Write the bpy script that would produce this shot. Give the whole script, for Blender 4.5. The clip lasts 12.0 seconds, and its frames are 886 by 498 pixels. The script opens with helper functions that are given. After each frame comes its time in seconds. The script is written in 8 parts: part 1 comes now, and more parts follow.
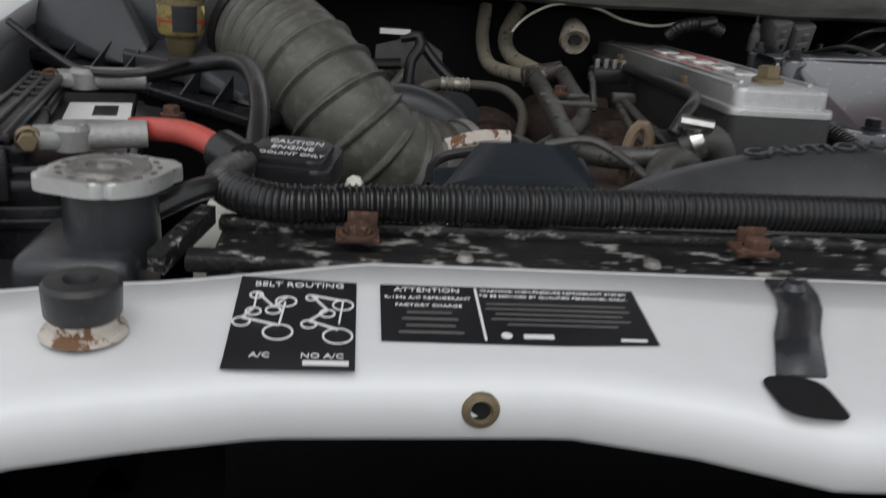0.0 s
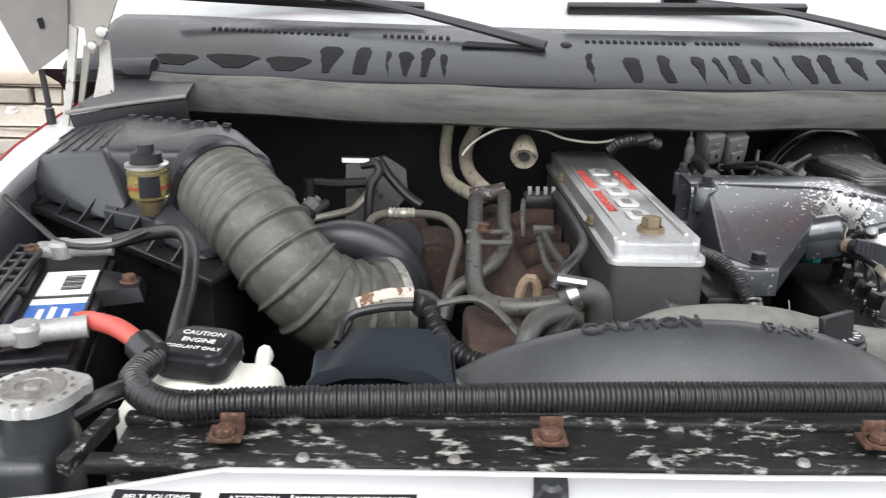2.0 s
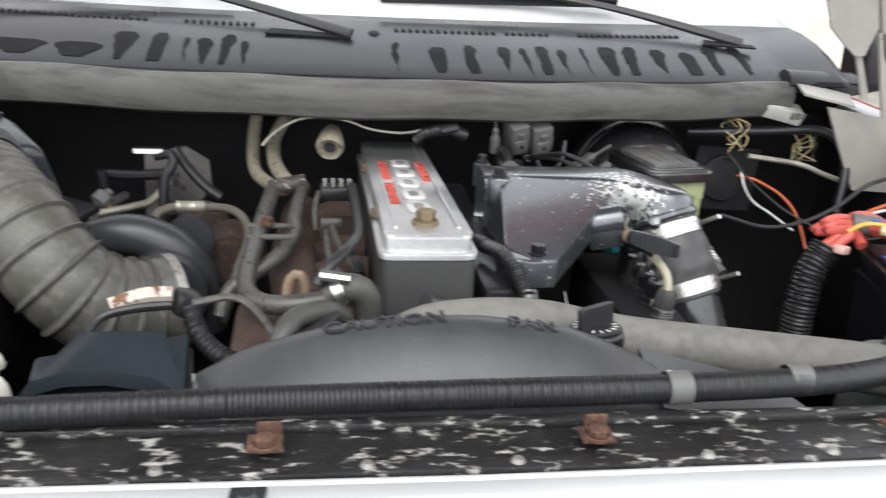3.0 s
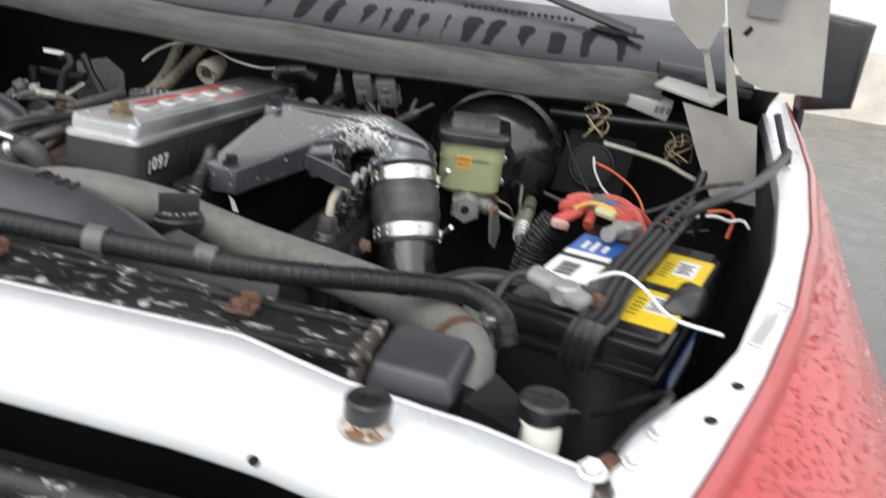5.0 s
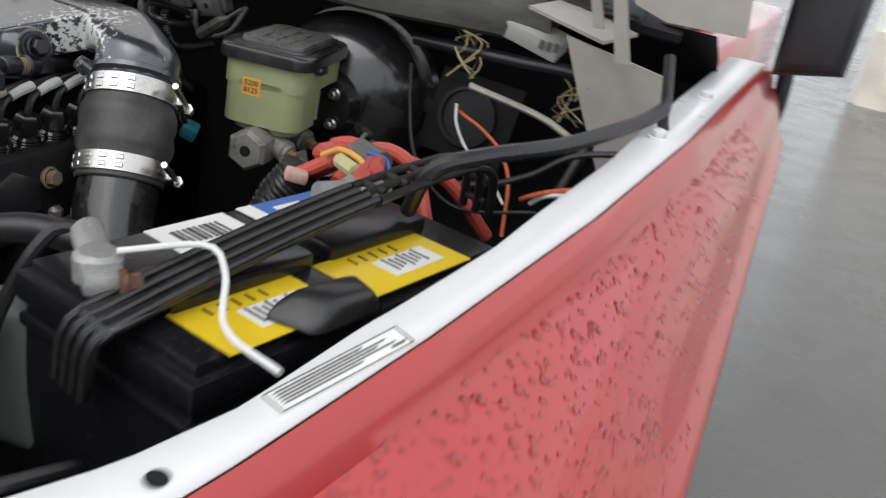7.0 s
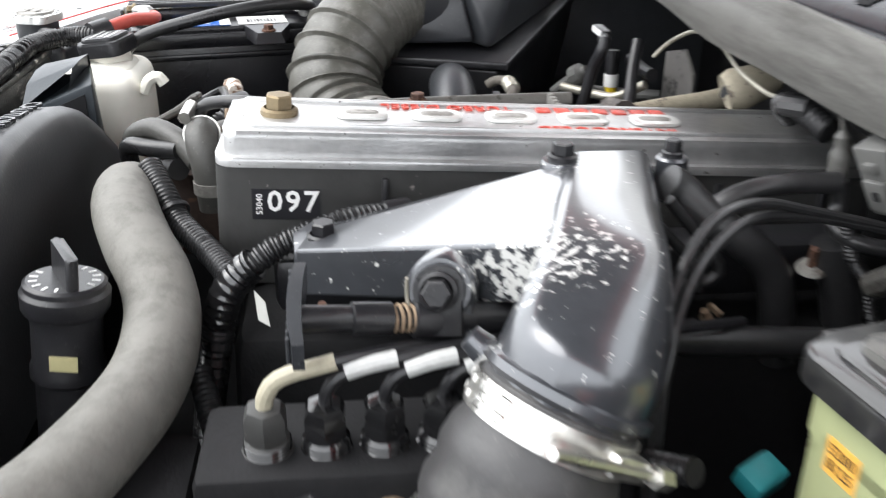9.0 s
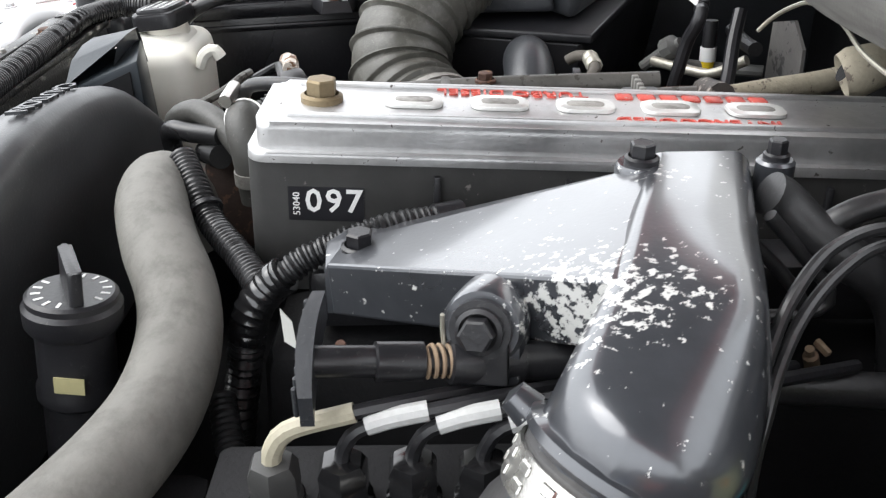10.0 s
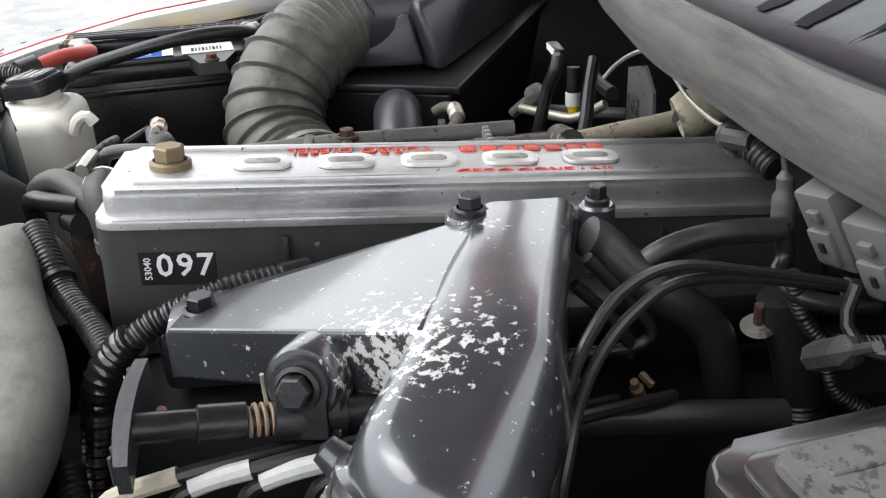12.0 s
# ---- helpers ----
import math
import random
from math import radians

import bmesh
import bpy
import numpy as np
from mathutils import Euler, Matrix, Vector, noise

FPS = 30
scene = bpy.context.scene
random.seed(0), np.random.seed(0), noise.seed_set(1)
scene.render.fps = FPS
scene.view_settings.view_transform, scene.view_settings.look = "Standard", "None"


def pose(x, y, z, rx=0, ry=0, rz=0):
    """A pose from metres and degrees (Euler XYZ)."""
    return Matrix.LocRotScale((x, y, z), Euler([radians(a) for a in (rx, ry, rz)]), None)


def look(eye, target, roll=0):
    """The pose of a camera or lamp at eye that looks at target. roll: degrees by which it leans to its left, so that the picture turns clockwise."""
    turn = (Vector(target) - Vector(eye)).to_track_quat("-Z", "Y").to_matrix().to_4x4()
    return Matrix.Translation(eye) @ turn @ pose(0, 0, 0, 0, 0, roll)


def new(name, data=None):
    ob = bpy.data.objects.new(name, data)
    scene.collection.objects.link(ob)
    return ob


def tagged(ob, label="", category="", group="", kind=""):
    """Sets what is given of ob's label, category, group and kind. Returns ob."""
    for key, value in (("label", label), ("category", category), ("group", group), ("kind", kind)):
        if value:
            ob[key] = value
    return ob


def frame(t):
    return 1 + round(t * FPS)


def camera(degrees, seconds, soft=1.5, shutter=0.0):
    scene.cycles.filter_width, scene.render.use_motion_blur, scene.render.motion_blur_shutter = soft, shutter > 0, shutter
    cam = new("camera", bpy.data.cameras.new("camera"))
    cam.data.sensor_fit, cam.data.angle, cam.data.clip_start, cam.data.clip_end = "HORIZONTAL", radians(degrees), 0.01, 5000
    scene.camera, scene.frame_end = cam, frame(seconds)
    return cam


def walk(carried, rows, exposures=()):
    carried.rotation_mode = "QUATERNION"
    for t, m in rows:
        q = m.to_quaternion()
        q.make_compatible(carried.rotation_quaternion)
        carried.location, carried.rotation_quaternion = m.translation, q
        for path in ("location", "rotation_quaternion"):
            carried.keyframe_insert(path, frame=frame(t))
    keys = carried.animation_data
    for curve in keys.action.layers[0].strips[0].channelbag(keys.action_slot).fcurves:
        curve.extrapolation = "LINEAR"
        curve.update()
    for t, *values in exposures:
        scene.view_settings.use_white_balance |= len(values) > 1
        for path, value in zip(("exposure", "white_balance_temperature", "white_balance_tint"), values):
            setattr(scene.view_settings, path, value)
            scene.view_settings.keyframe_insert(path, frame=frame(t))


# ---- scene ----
cam = camera(52.0, 12.0, 1.2, 0.35)
PATH = [
    (0, (-0.431, -0.422, 1.277), (-0.229, 1.451, 0.606), 4.1),
    (0.5, (-0.438, -0.498, 1.376), (-0.183, 1.376, 0.725), 3.9),
    (1, (-0.382, -0.548, 1.454), (-0.214, 1.34, 0.816), 3.2),
    (1.5, (-0.324, -0.545, 1.468), (-0.257, 1.348, 0.827), 1.7),
    (2, (-0.269, -0.523, 1.475), (-0.221, 1.368, 0.824), 1.4),
    (2.5, (-0.195, -0.5, 1.475), (-0.061, 1.384, 0.818), 1.8),
    (3, (-0.122, -0.506, 1.481), (0.16, 1.357, 0.811), 3.1),
    (3.2, (-0.094, -0.496, 1.482), (0.26, 1.35, 0.8), 3.8),
    (4.8, (0.636, -0.607, 1.475), (0.345, 1.268, 0.841), 6.9),
    (5, (0.735, -0.603, 1.46), (0.357, 1.237, 0.774), 7.4),
    (5.5, (0.839, -0.597, 1.431), (0.489, 1.196, 0.617), 8.2),
    (6, (0.904, -0.542, 1.421), (0.422, 1.204, 0.574), 5.6),
    (6.3, (0.94, -0.469, 1.4), (0.449, 1.296, 0.597), 4.5),
    (6.5, (0.985, -0.373, 1.389), (0.545, 1.412, 0.602), 6.8),
    (6.7, (1.025, -0.269, 1.366), (0.6, 1.535, 0.616), 9.9),
    (8.3, (1.204, 0.586, 1.434), (-0.529, 1.012, 0.532), 0.9),
    (8.5, (1.13, 0.609, 1.422), (-0.635, 0.961, 0.551), 1.0),
    (9, (0.806, 0.599, 1.377), (-0.993, 0.785, 0.524), 0.6),
    (9.5, (0.707, 0.616, 1.353), (-1.076, 0.649, 0.448), -0.4),
    (10, (0.704, 0.633, 1.368), (-1.067, 0.618, 0.439), -1.0),
    (10.5, (0.706, 0.666, 1.383), (-1.069, 0.655, 0.461), -1.6),
    (11, (0.709, 0.691, 1.391), (-1.073, 0.737, 0.484), -1.5),
    (11.5, (0.715, 0.699, 1.392), (-1.076, 0.803, 0.508), -1.5),
    (12, (0.723, 0.696, 1.383), (-1.083, 0.836, 0.535), -2.1),
]
EXPOSURES = [(0.0, -0.35), (0.5, 0.15), (1.0, 0.8), (1.5, 1.1), (3.2, 1.12), (4.8, 0.95), (5.0, 0.76), (5.5, 0.2), (6.0, -0.02), (6.7, 0.05), (8.3, 1.75), (9.0, 1.66), (9.5, 1.38), (10.5, 1.42), (12.0, 1.15)]
walk(cam, [(t, look(eye, target, roll)) for t, eye, target, roll in PATH], EXPOSURES)

# ---- light ----
world = bpy.data.worlds.new("overcast")
scene.world = world
world.use_nodes = True
wn = world.node_tree
sky = wn.nodes.new("ShaderNodeTexSky")
sky.sky_type = "NISHITA"
sky.sun_disc = False
sky.sun_elevation, sky.sun_rotation = radians(52), radians(200)
sky.air_density, sky.dust_density, sky.ozone_density = 1.0, 4.0, 1.0
grey = wn.nodes.new("ShaderNodeHueSaturation")
grey.inputs["Saturation"].default_value = 0.12
wn.links.new(sky.outputs[0], grey.inputs["Color"])
cloud = wn.nodes.new("ShaderNodeMix")
cloud.data_type = "RGBA"
cloud.inputs["Factor"].default_value = 0.65
wn.links.new(grey.outputs[0], cloud.inputs["A"])
cloud.inputs["B"].default_value = (8.8, 9.1, 9.5, 1)
wn.links.new(cloud.outputs["Result"], wn.nodes["Background"].inputs["Color"])
wn.nodes["Background"].inputs["Strength"].default_value = 0.15
sun = new("sun", bpy.data.lights.new("sun", "SUN"))
sun.data.energy, sun.data.angle, sun.data.color = 0.5, radians(40), (1.0, 0.985, 0.965)
sun.matrix_world = look((0.6, -3.0, 5.0), (0, 0.3, 0))


# ---- materials ----
def mat(name, color, rough=0.5, metal=0.0, vary=0.25, scale=30.0, spots=None, spot_scale=60.0, spot_at=0.62, spot_rough=0.8,
        bump=0.1, bump_scale=300.0, coat=0.0, spec=0.5, stretch=1.0, wear=(), coat_rough=0.06, spot_soft=0.04, grit=0.0, grit_color=(0.30, 0.29, 0.27)):
    """Principled surface with broad and fine variation, optional flecks of a second colour and fine relief."""
    m = bpy.data.materials.new(name)
    m.use_nodes = True
    nt = m.node_tree
    n, l = nt.nodes, nt.links
    b = n["Principled BSDF"]
    co = n.new("ShaderNodeTexCoord")
    big, fine = n.new("ShaderNodeTexNoise"), n.new("ShaderNodeTexNoise")
    big.inputs["Scale"].default_value, big.inputs["Detail"].default_value = scale * 0.25, 6
    fine.inputs["Scale"].default_value, fine.inputs["Detail"].default_value = scale * 4, 4
    for t in (big, fine):
        l.new(co.outputs["Object"], t.inputs["Vector"])
    mix = n.new("ShaderNodeMath")
    mix.operation = "MULTIPLY_ADD"
    mix.inputs[1].default_value = 0.35
    l.new(fine.outputs["Fac"], mix.inputs[0])
    l.new(big.outputs["Fac"], mix.inputs[2])
    ramp = n.new("ShaderNodeValToRGB")
    ramp.color_ramp.elements[0].position, ramp.color_ramp.elements[1].position = 0.4, 0.95
    ramp.color_ramp.elements[0].color = (*[c * (1 - vary) for c in color], 1)
    ramp.color_ramp.elements[1].color = (*[min(1, c * (1 + vary)) for c in color], 1)
    l.new(mix.outputs[0], ramp.inputs[0])
    col = ramp.outputs[0]
    rgh = n.new("ShaderNodeMapRange")
    rgh.inputs["To Min"].default_value, rgh.inputs["To Max"].default_value = max(0.02, rough - 0.12), min(1, rough + 0.12)
    rgh.inputs["From Min"].default_value, rgh.inputs["From Max"].default_value = 0.3, 0.7
    l.new(big.outputs["Fac"], rgh.inputs["Value"])
    rout = rgh.outputs[0]
    if spots:
        sp = n.new("ShaderNodeTexNoise")
        sp.inputs["Scale"].default_value, sp.inputs["Detail"].default_value, sp.inputs["Roughness"].default_value = spot_scale, 5, 0.65
        mp = n.new("ShaderNodeMapping")
        mp.inputs["Scale"].default_value = (1 / stretch, 1, 1)
        l.new(co.outputs["Object"], mp.inputs["Vector"])
        l.new(mp.outputs[0], sp.inputs["Vector"])
        th = n.new("ShaderNodeMapRange")
        th.inputs["From Min"].default_value, th.inputs["From Max"].default_value = spot_at, spot_at + spot_soft
        level = sp.outputs["Fac"]
        for c, r, k in wear:
            ds, fall, add = n.new("ShaderNodeVectorMath"), n.new("ShaderNodeMapRange"), n.new("ShaderNodeMath")
            ds.operation, add.operation = "DISTANCE", "ADD"
            ds.inputs[1].default_value = c
            l.new(co.outputs["Object"], ds.inputs[0])
            fall.inputs["From Min"].default_value, fall.inputs["From Max"].default_value = 0, r
            fall.inputs["To Min"].default_value, fall.inputs["To Max"].default_value = k, 0
            l.new(ds.outputs["Value"], fall.inputs["Value"])
            l.new(fall.outputs[0], add.inputs[0])
            l.new(level, add.inputs[1])
            level = add.outputs[0]
        l.new(level, th.inputs["Value"])
        mx = n.new("ShaderNodeMix")
        mx.data_type = "RGBA"
        l.new(th.outputs[0], mx.inputs["Factor"])
        l.new(col, mx.inputs["A"])
        mx.inputs["B"].default_value = (*spots, 1)
        col = mx.outputs["Result"]
        mr = n.new("ShaderNodeMix")
        l.new(th.outputs[0], mr.inputs["Factor"])
        l.new(rout, mr.inputs["A"])
        mr.inputs["B"].default_value = spot_rough
        rout = mr.outputs["Result"]
    if grit:
        gn, gt, gm = n.new("ShaderNodeTexNoise"), n.new("ShaderNodeMapRange"), n.new("ShaderNodeMix")
        gn.inputs["Scale"].default_value, gn.inputs["Detail"].default_value, gn.inputs["Roughness"].default_value = 260, 6, 0.75
        gt.inputs["From Min"].default_value, gt.inputs["From Max"].default_value = 0.60, 0.74
        gt.inputs["To Max"].default_value = grit
        gm.data_type = "RGBA"
        l.new(co.outputs["Object"], gn.inputs["Vector"])
        l.new(gn.outputs["Fac"], gt.inputs["Value"])
        l.new(gt.outputs[0], gm.inputs["Factor"])
        l.new(col, gm.inputs["A"])
        gm.inputs["B"].default_value = (*grit_color, 1)
        col = gm.outputs["Result"]
    l.new(col, b.inputs["Base Color"])
    l.new(rout, b.inputs["Roughness"])
    b.inputs["Metallic"].default_value = metal
    b.inputs["Specular IOR Level"].default_value = spec
    b.inputs["Coat Weight"].default_value = coat
    b.inputs["Coat Roughness"].default_value = coat_rough
    if bump:
        bn = n.new("ShaderNodeTexNoise")
        bn.inputs["Scale"].default_value, bn.inputs["Detail"].default_value = bump_scale, 4
        l.new(co.outputs["Object"], bn.inputs["Vector"])
        bp = n.new("ShaderNodeBump")
        bp.inputs["Strength"].default_value, bp.inputs["Distance"].default_value = bump, 0.002
        l.new(bn.outputs["Fac"], bp.inputs["Height"])
        l.new(bp.outputs[0], b.inputs["Normal"])
    return m


WHITE = mat("silver_white_paint", (0.70, 0.705, 0.71), 0.36, 0.0, 0.05, 12, bump=0.03, coat=0.3)
RED = mat("red_paint", (0.40, 0.022, 0.022), 0.35, 0.0, 0.08, 8, bump=0.03, coat=0.75, spec=0.55)
BLACK = mat("black_plastic", (0.014, 0.014, 0.016), 0.36, 0, 0.4, 25, bump=0.12, grit=0.25)
# Near-black for dark parts, and for the shade inside holes, slots and recesses.
DARK = mat("matte_black_and_shade", (0.010, 0.010, 0.011), 0.75, 0, 0.5, 20, bump=0.3, spec=0.25)
GREYPL = mat("dusty_dark_grey_plastic", (0.032, 0.034, 0.038), 0.33, 0, 0.35, 10, bump=0.10, grit=0.3)
RUBBER = mat("dusty_rubber", (0.085, 0.083, 0.072), 0.46, 0, 0.3, 22, spots=(0.17, 0.165, 0.15), spot_scale=70, spot_at=0.5, spot_soft=0.3, bump=0.2, grit=0.5, grit_color=(0.36, 0.35, 0.32))
HOSE = mat("black_rubber", (0.018, 0.018, 0.019), 0.32, 0, 0.4, 30, bump=0.12, grit=0.2)
PALEHOSE = mat("dry_grey_rubber", (0.17, 0.165, 0.15), 0.66, 0, 0.25, 12, spots=(0.12, 0.116, 0.105), spot_scale=45, spot_at=0.45, spot_soft=0.25, bump=0.2, grit=0.3, grit_color=(0.26, 0.25, 0.23))
SEAL = mat("weathered_grey_rubber", (0.115, 0.113, 0.105), 0.62, 0, 0.3, 8, spots=(0.065, 0.063, 0.058), spot_scale=40, spot_at=0.44, spot_soft=0.22, bump=0.15, stretch=10, grit=0.3)
ALU = mat("cast_aluminium", (0.5, 0.5, 0.5), 0.42, 0.85, 0.25, 30, spots=(0.16, 0.15, 0.14), spot_scale=120, spot_at=0.66, bump=0.15)
ALU_DULL = mat("dull_oxidised_aluminium", (0.3, 0.29, 0.27), 0.55, 0.6, 0.35, 40, spots=(0.13, 0.12, 0.11), spot_scale=60, spot_at=0.5, spot_soft=0.25, bump=0.3)
STEEL = mat("zinc_plated_steel", (0.62, 0.61, 0.58), 0.3, 0.95, 0.2, 50, bump=0.06)
LEAD = mat("grey_lead", (0.34, 0.34, 0.33), 0.55, 0.5, 0.3, 60, spots=(0.6, 0.6, 0.58), spot_scale=90, spot_at=0.66, bump=0.35)
RUST = mat("rusty_iron", (0.085, 0.042, 0.028), 0.8, 0.1, 0.5, 60, spots=(0.17, 0.085, 0.045), spot_scale=180, spot_at=0.56, bump=0.5)
BROWNIRON = mat("brown_exhaust_iron", (0.055, 0.035, 0.028), 0.85, 0.1, 0.5, 30, spots=(0.11, 0.06, 0.04), spot_scale=80, spot_at=0.58, bump=0.5)
BRASS = mat("yellowed_plated_bolt", (0.21, 0.165, 0.10), 0.5, 0.6, 0.25, 80, bump=0.2)
HORN = mat("chipped_charcoal_paint", (0.062, 0.066, 0.075), 0.30, 0.45, 0.3, 14, spots=(0.66, 0.66, 0.64), spot_scale=150, spot_at=0.652, spot_rough=0.6, bump=0.05, spec=0.8, coat=1.0, coat_rough=0.12,
           wear=(((0.318, 0.715, 1.135), 0.06, 0.17), ((0.345, 0.70, 1.12), 0.05, 0.12), ((0.30, 0.69, 1.11), 0.05, 0.10), ((0.27, 0.685, 1.125), 0.06, 0.07), ((0.17, 0.765, 1.145), 0.03, 0.10), ((0.365, 0.70, 1.11), 0.045, 0.10), ((0.34, 0.76, 1.145), 0.06, 0.06), ((0.18, 0.83, 1.14), 0.05, 0.05)))
RADIATOR = mat("corroded_radiator_metal", (0.018, 0.018, 0.018), 0.4, 0.2, 0.5, 30, spots=(0.40, 0.39, 0.36), spot_soft=0.10, spot_scale=85, spot_at=0.56, bump=0.5, stretch=2.2, grit=0.8, grit_color=(0.20, 0.13, 0.10))
CREAM = mat("translucent_white_plastic", (0.82, 0.80, 0.72), 0.45, 0, 0.08, 14, bump=0.05)
OLIVE = mat("aged_translucent_reservoir", (0.30, 0.325, 0.175), 0.38, 0, 0.12, 12, bump=0.06)
BATTERY = mat("black_battery_case", (0.010, 0.010, 0.012), 0.3, 0, 0.3, 20, bump=0.1, grit=0.22)
CABLE_RED = mat("faded_red_cable", (0.50, 0.085, 0.065), 0.45, 0, 0.2, 40, bump=0.05)
YELLOW = mat("yellow_label", (0.78, 0.55, 0.02), 0.4, 0, 0.05, 40, bump=0.02)
PAPER = mat("white_label", (0.78, 0.78, 0.76), 0.45, 0, 0.06, 40, bump=0.02)
BLUE = mat("blue_label", (0.03, 0.12, 0.42), 0.35, 0, 0.08, 40, bump=0.02)
INK = mat("black_label", (0.015, 0.015, 0.018), 0.35, 0, 0.1, 40, bump=0.02)
REDINK = mat("worn_red_paint", (0.5, 0.07, 0.05), 0.5, 0.1, 0.3, 90, spots=(0.4, 0.38, 0.36), spot_scale=300, spot_at=0.6, bump=0.1)
ORANGE = mat("orange_label", (0.75, 0.4, 0.08), 0.45, 0, 0.05, 40, bump=0.02)
CONCRETE = mat("wet_concrete", (0.105, 0.103, 0.098), 0.3, 0, 0.25, 2.0, spots=(0.11, 0.11, 0.105), spot_scale=3, spot_at=0.42, spot_soft=0.3, spot_rough=0.15, bump=0.2, bump_scale=90)
SIDING = mat("white_siding", (0.75, 0.75, 0.73), 0.6, 0, 0.05, 3, bump=0.05)
STONE = mat("pale_ledge_stone", (0.5, 0.46, 0.40), 0.85, 0, 0.25, 12, bump=0.6, bump_scale=60)
CABIN = mat("dark_cabin_trim", (0.1, 0.1, 0.1), 0.8, 0, 0.2, 10)
WETBLACK = mat("wet_black_cowl", (0.013, 0.014, 0.017), 0.3, 0, 0.35, 12, bump=0.22, bump_scale=38, spec=0.3, coat=0.10, coat_rough=0.08)
GREYCONN = mat("grey_connector_plastic", (0.115, 0.115, 0.11), 0.5, 0, 0.15, 40, bump=0.05)
LETTER = mat("white_print", (0.75, 0.75, 0.74), 0.5, 0, 0.05, 60, bump=0)

# Pale, mostly opaque base colour stands in for the sky mirrored in the glass.
GLASS = mat("wet_sky_pale_windscreen", (0.82, 0.85, 0.86), 0.12, 0, 0.12, 5, bump=0.15, bump_scale=40, spec=0.8)
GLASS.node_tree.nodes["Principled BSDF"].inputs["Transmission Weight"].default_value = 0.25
CLEAR = bpy.data.materials.new("clear_bowl_glass")
CLEAR.use_nodes = True
_g = CLEAR.node_tree.nodes["Principled BSDF"]
_g.inputs["Base Color"].default_value = (0.85, 0.72, 0.32, 1)
_g.inputs["Roughness"].default_value = 0.05
_g.inputs["Transmission Weight"].default_value = 0.8
WATER = bpy.data.materials.new("water_drop")
WATER.use_nodes = True
_g = WATER.node_tree.nodes["Principled BSDF"]
_g.inputs["Base Color"].default_value = (0.97, 0.95, 0.95, 1)
_g.inputs["Roughness"].default_value = 0.04
_g.inputs["Transmission Weight"].default_value = 1.0
_g.inputs["IOR"].default_value = 1.33


# ---- building blocks ----
def thing(name, loc, label, category, group="", kind=""):
    return_ob = new(name)
    return_ob.empty_display_size = 0.02
    return_ob.location = loc
    return tagged(return_ob, label, category, group, kind)


def part(name, bm, material, parent=None, label="", smooth=35, kind=""):
    """Links a bmesh given in world coordinates as one mesh under a thing or a part."""
    me = bpy.data.meshes.new(name)
    bmesh.ops.recalc_face_normals(bm, faces=bm.faces)
    if smooth:
        for f in bm.faces:
            f.smooth = True
        lim = radians(smooth)
        for e in bm.edges:
            if len(e.link_faces) == 2 and e.calc_face_angle(0) > lim:
                e.smooth = False
    bm.to_mesh(me)
    bm.free()
    me.materials.append(material)
    ob = new(name, me)
    if parent is not None:
        ob.parent = parent
        if parent.type == "EMPTY":
            ob.matrix_parent_inverse = Matrix.Translation(-parent.location)
    tagged(ob, label, kind=kind)
    return ob


def single(name, bm, material, label, category, group="", kind="", smooth=35):
    ob = part(name, bm, material, smooth=smooth)
    return tagged(ob, label, category, group, kind)


def move(bm, m):
    bmesh.ops.transform(bm, matrix=m, verts=bm.verts)
    return bm


def join(*bms):
    out = bms[0]
    for b in bms[1:]:
        me = bpy.data.meshes.new("tmp")
        b.to_mesh(me)
        b.free()
        out.from_mesh(me)
        bpy.data.meshes.remove(me)
    return out


def box(size, m=None, bevel=0.0, seg=2):
    bm = bmesh.new()
    bmesh.ops.create_cube(bm, size=1)
    bmesh.ops.scale(bm, vec=size, verts=bm.verts)
    if bevel:
        bmesh.ops.bevel(bm, geom=bm.edges[:], offset=bevel, segments=seg, affect="EDGES", profile=0.5)
    return move(bm, m) if m is not None else bm


def prism(poly, h, m=None, bevel=0.0, seg=2):
    """An outline in x, y raised from z = 0 to h."""
    bm = bmesh.new()
    lo = [bm.verts.new((x, y, 0)) for x, y in poly]
    hi = [bm.verts.new((x, y, h)) for x, y in poly]
    bm.faces.new(hi)
    bm.faces.new(lo[::-1])
    k = len(poly)
    for i in range(k):
        bm.faces.new((lo[i], lo[(i + 1) % k], hi[(i + 1) % k], hi[i]))
    if bevel:
        top = [e for e in bm.edges if all(v in hi for v in e.verts)]
        bmesh.ops.bevel(bm, geom=top, offset=bevel, segments=seg, affect="EDGES", profile=0.5)
    return move(bm, m) if m is not None else bm


def lathe(profile, seg=24, m=None):
    """Turns (radius, height) pairs about z."""
    bm = bmesh.new()
    rings = []
    for r, z in profile:
        if r < 1e-6:
            rings.append([bm.verts.new((0, 0, z))])
        else:
            rings.append([bm.verts.new((r * math.cos(2 * math.pi * i / seg), r * math.sin(2 * math.pi * i / seg), z)) for i in range(seg)])
    for a, b in zip(rings, rings[1:]):
        for i in range(seg):
            j = (i + 1) % seg
            if len(a) == 1 and len(b) == 1:
                continue
            if len(a) == 1:
                bm.faces.new((a[0], b[i], b[j]))
            elif len(b) == 1:
                bm.faces.new((a[i], b[0], a[j]))
            else:
                bm.faces.new((a[i], b[i], b[j], a[j]))
    return move(bm, m) if m is not None else bm


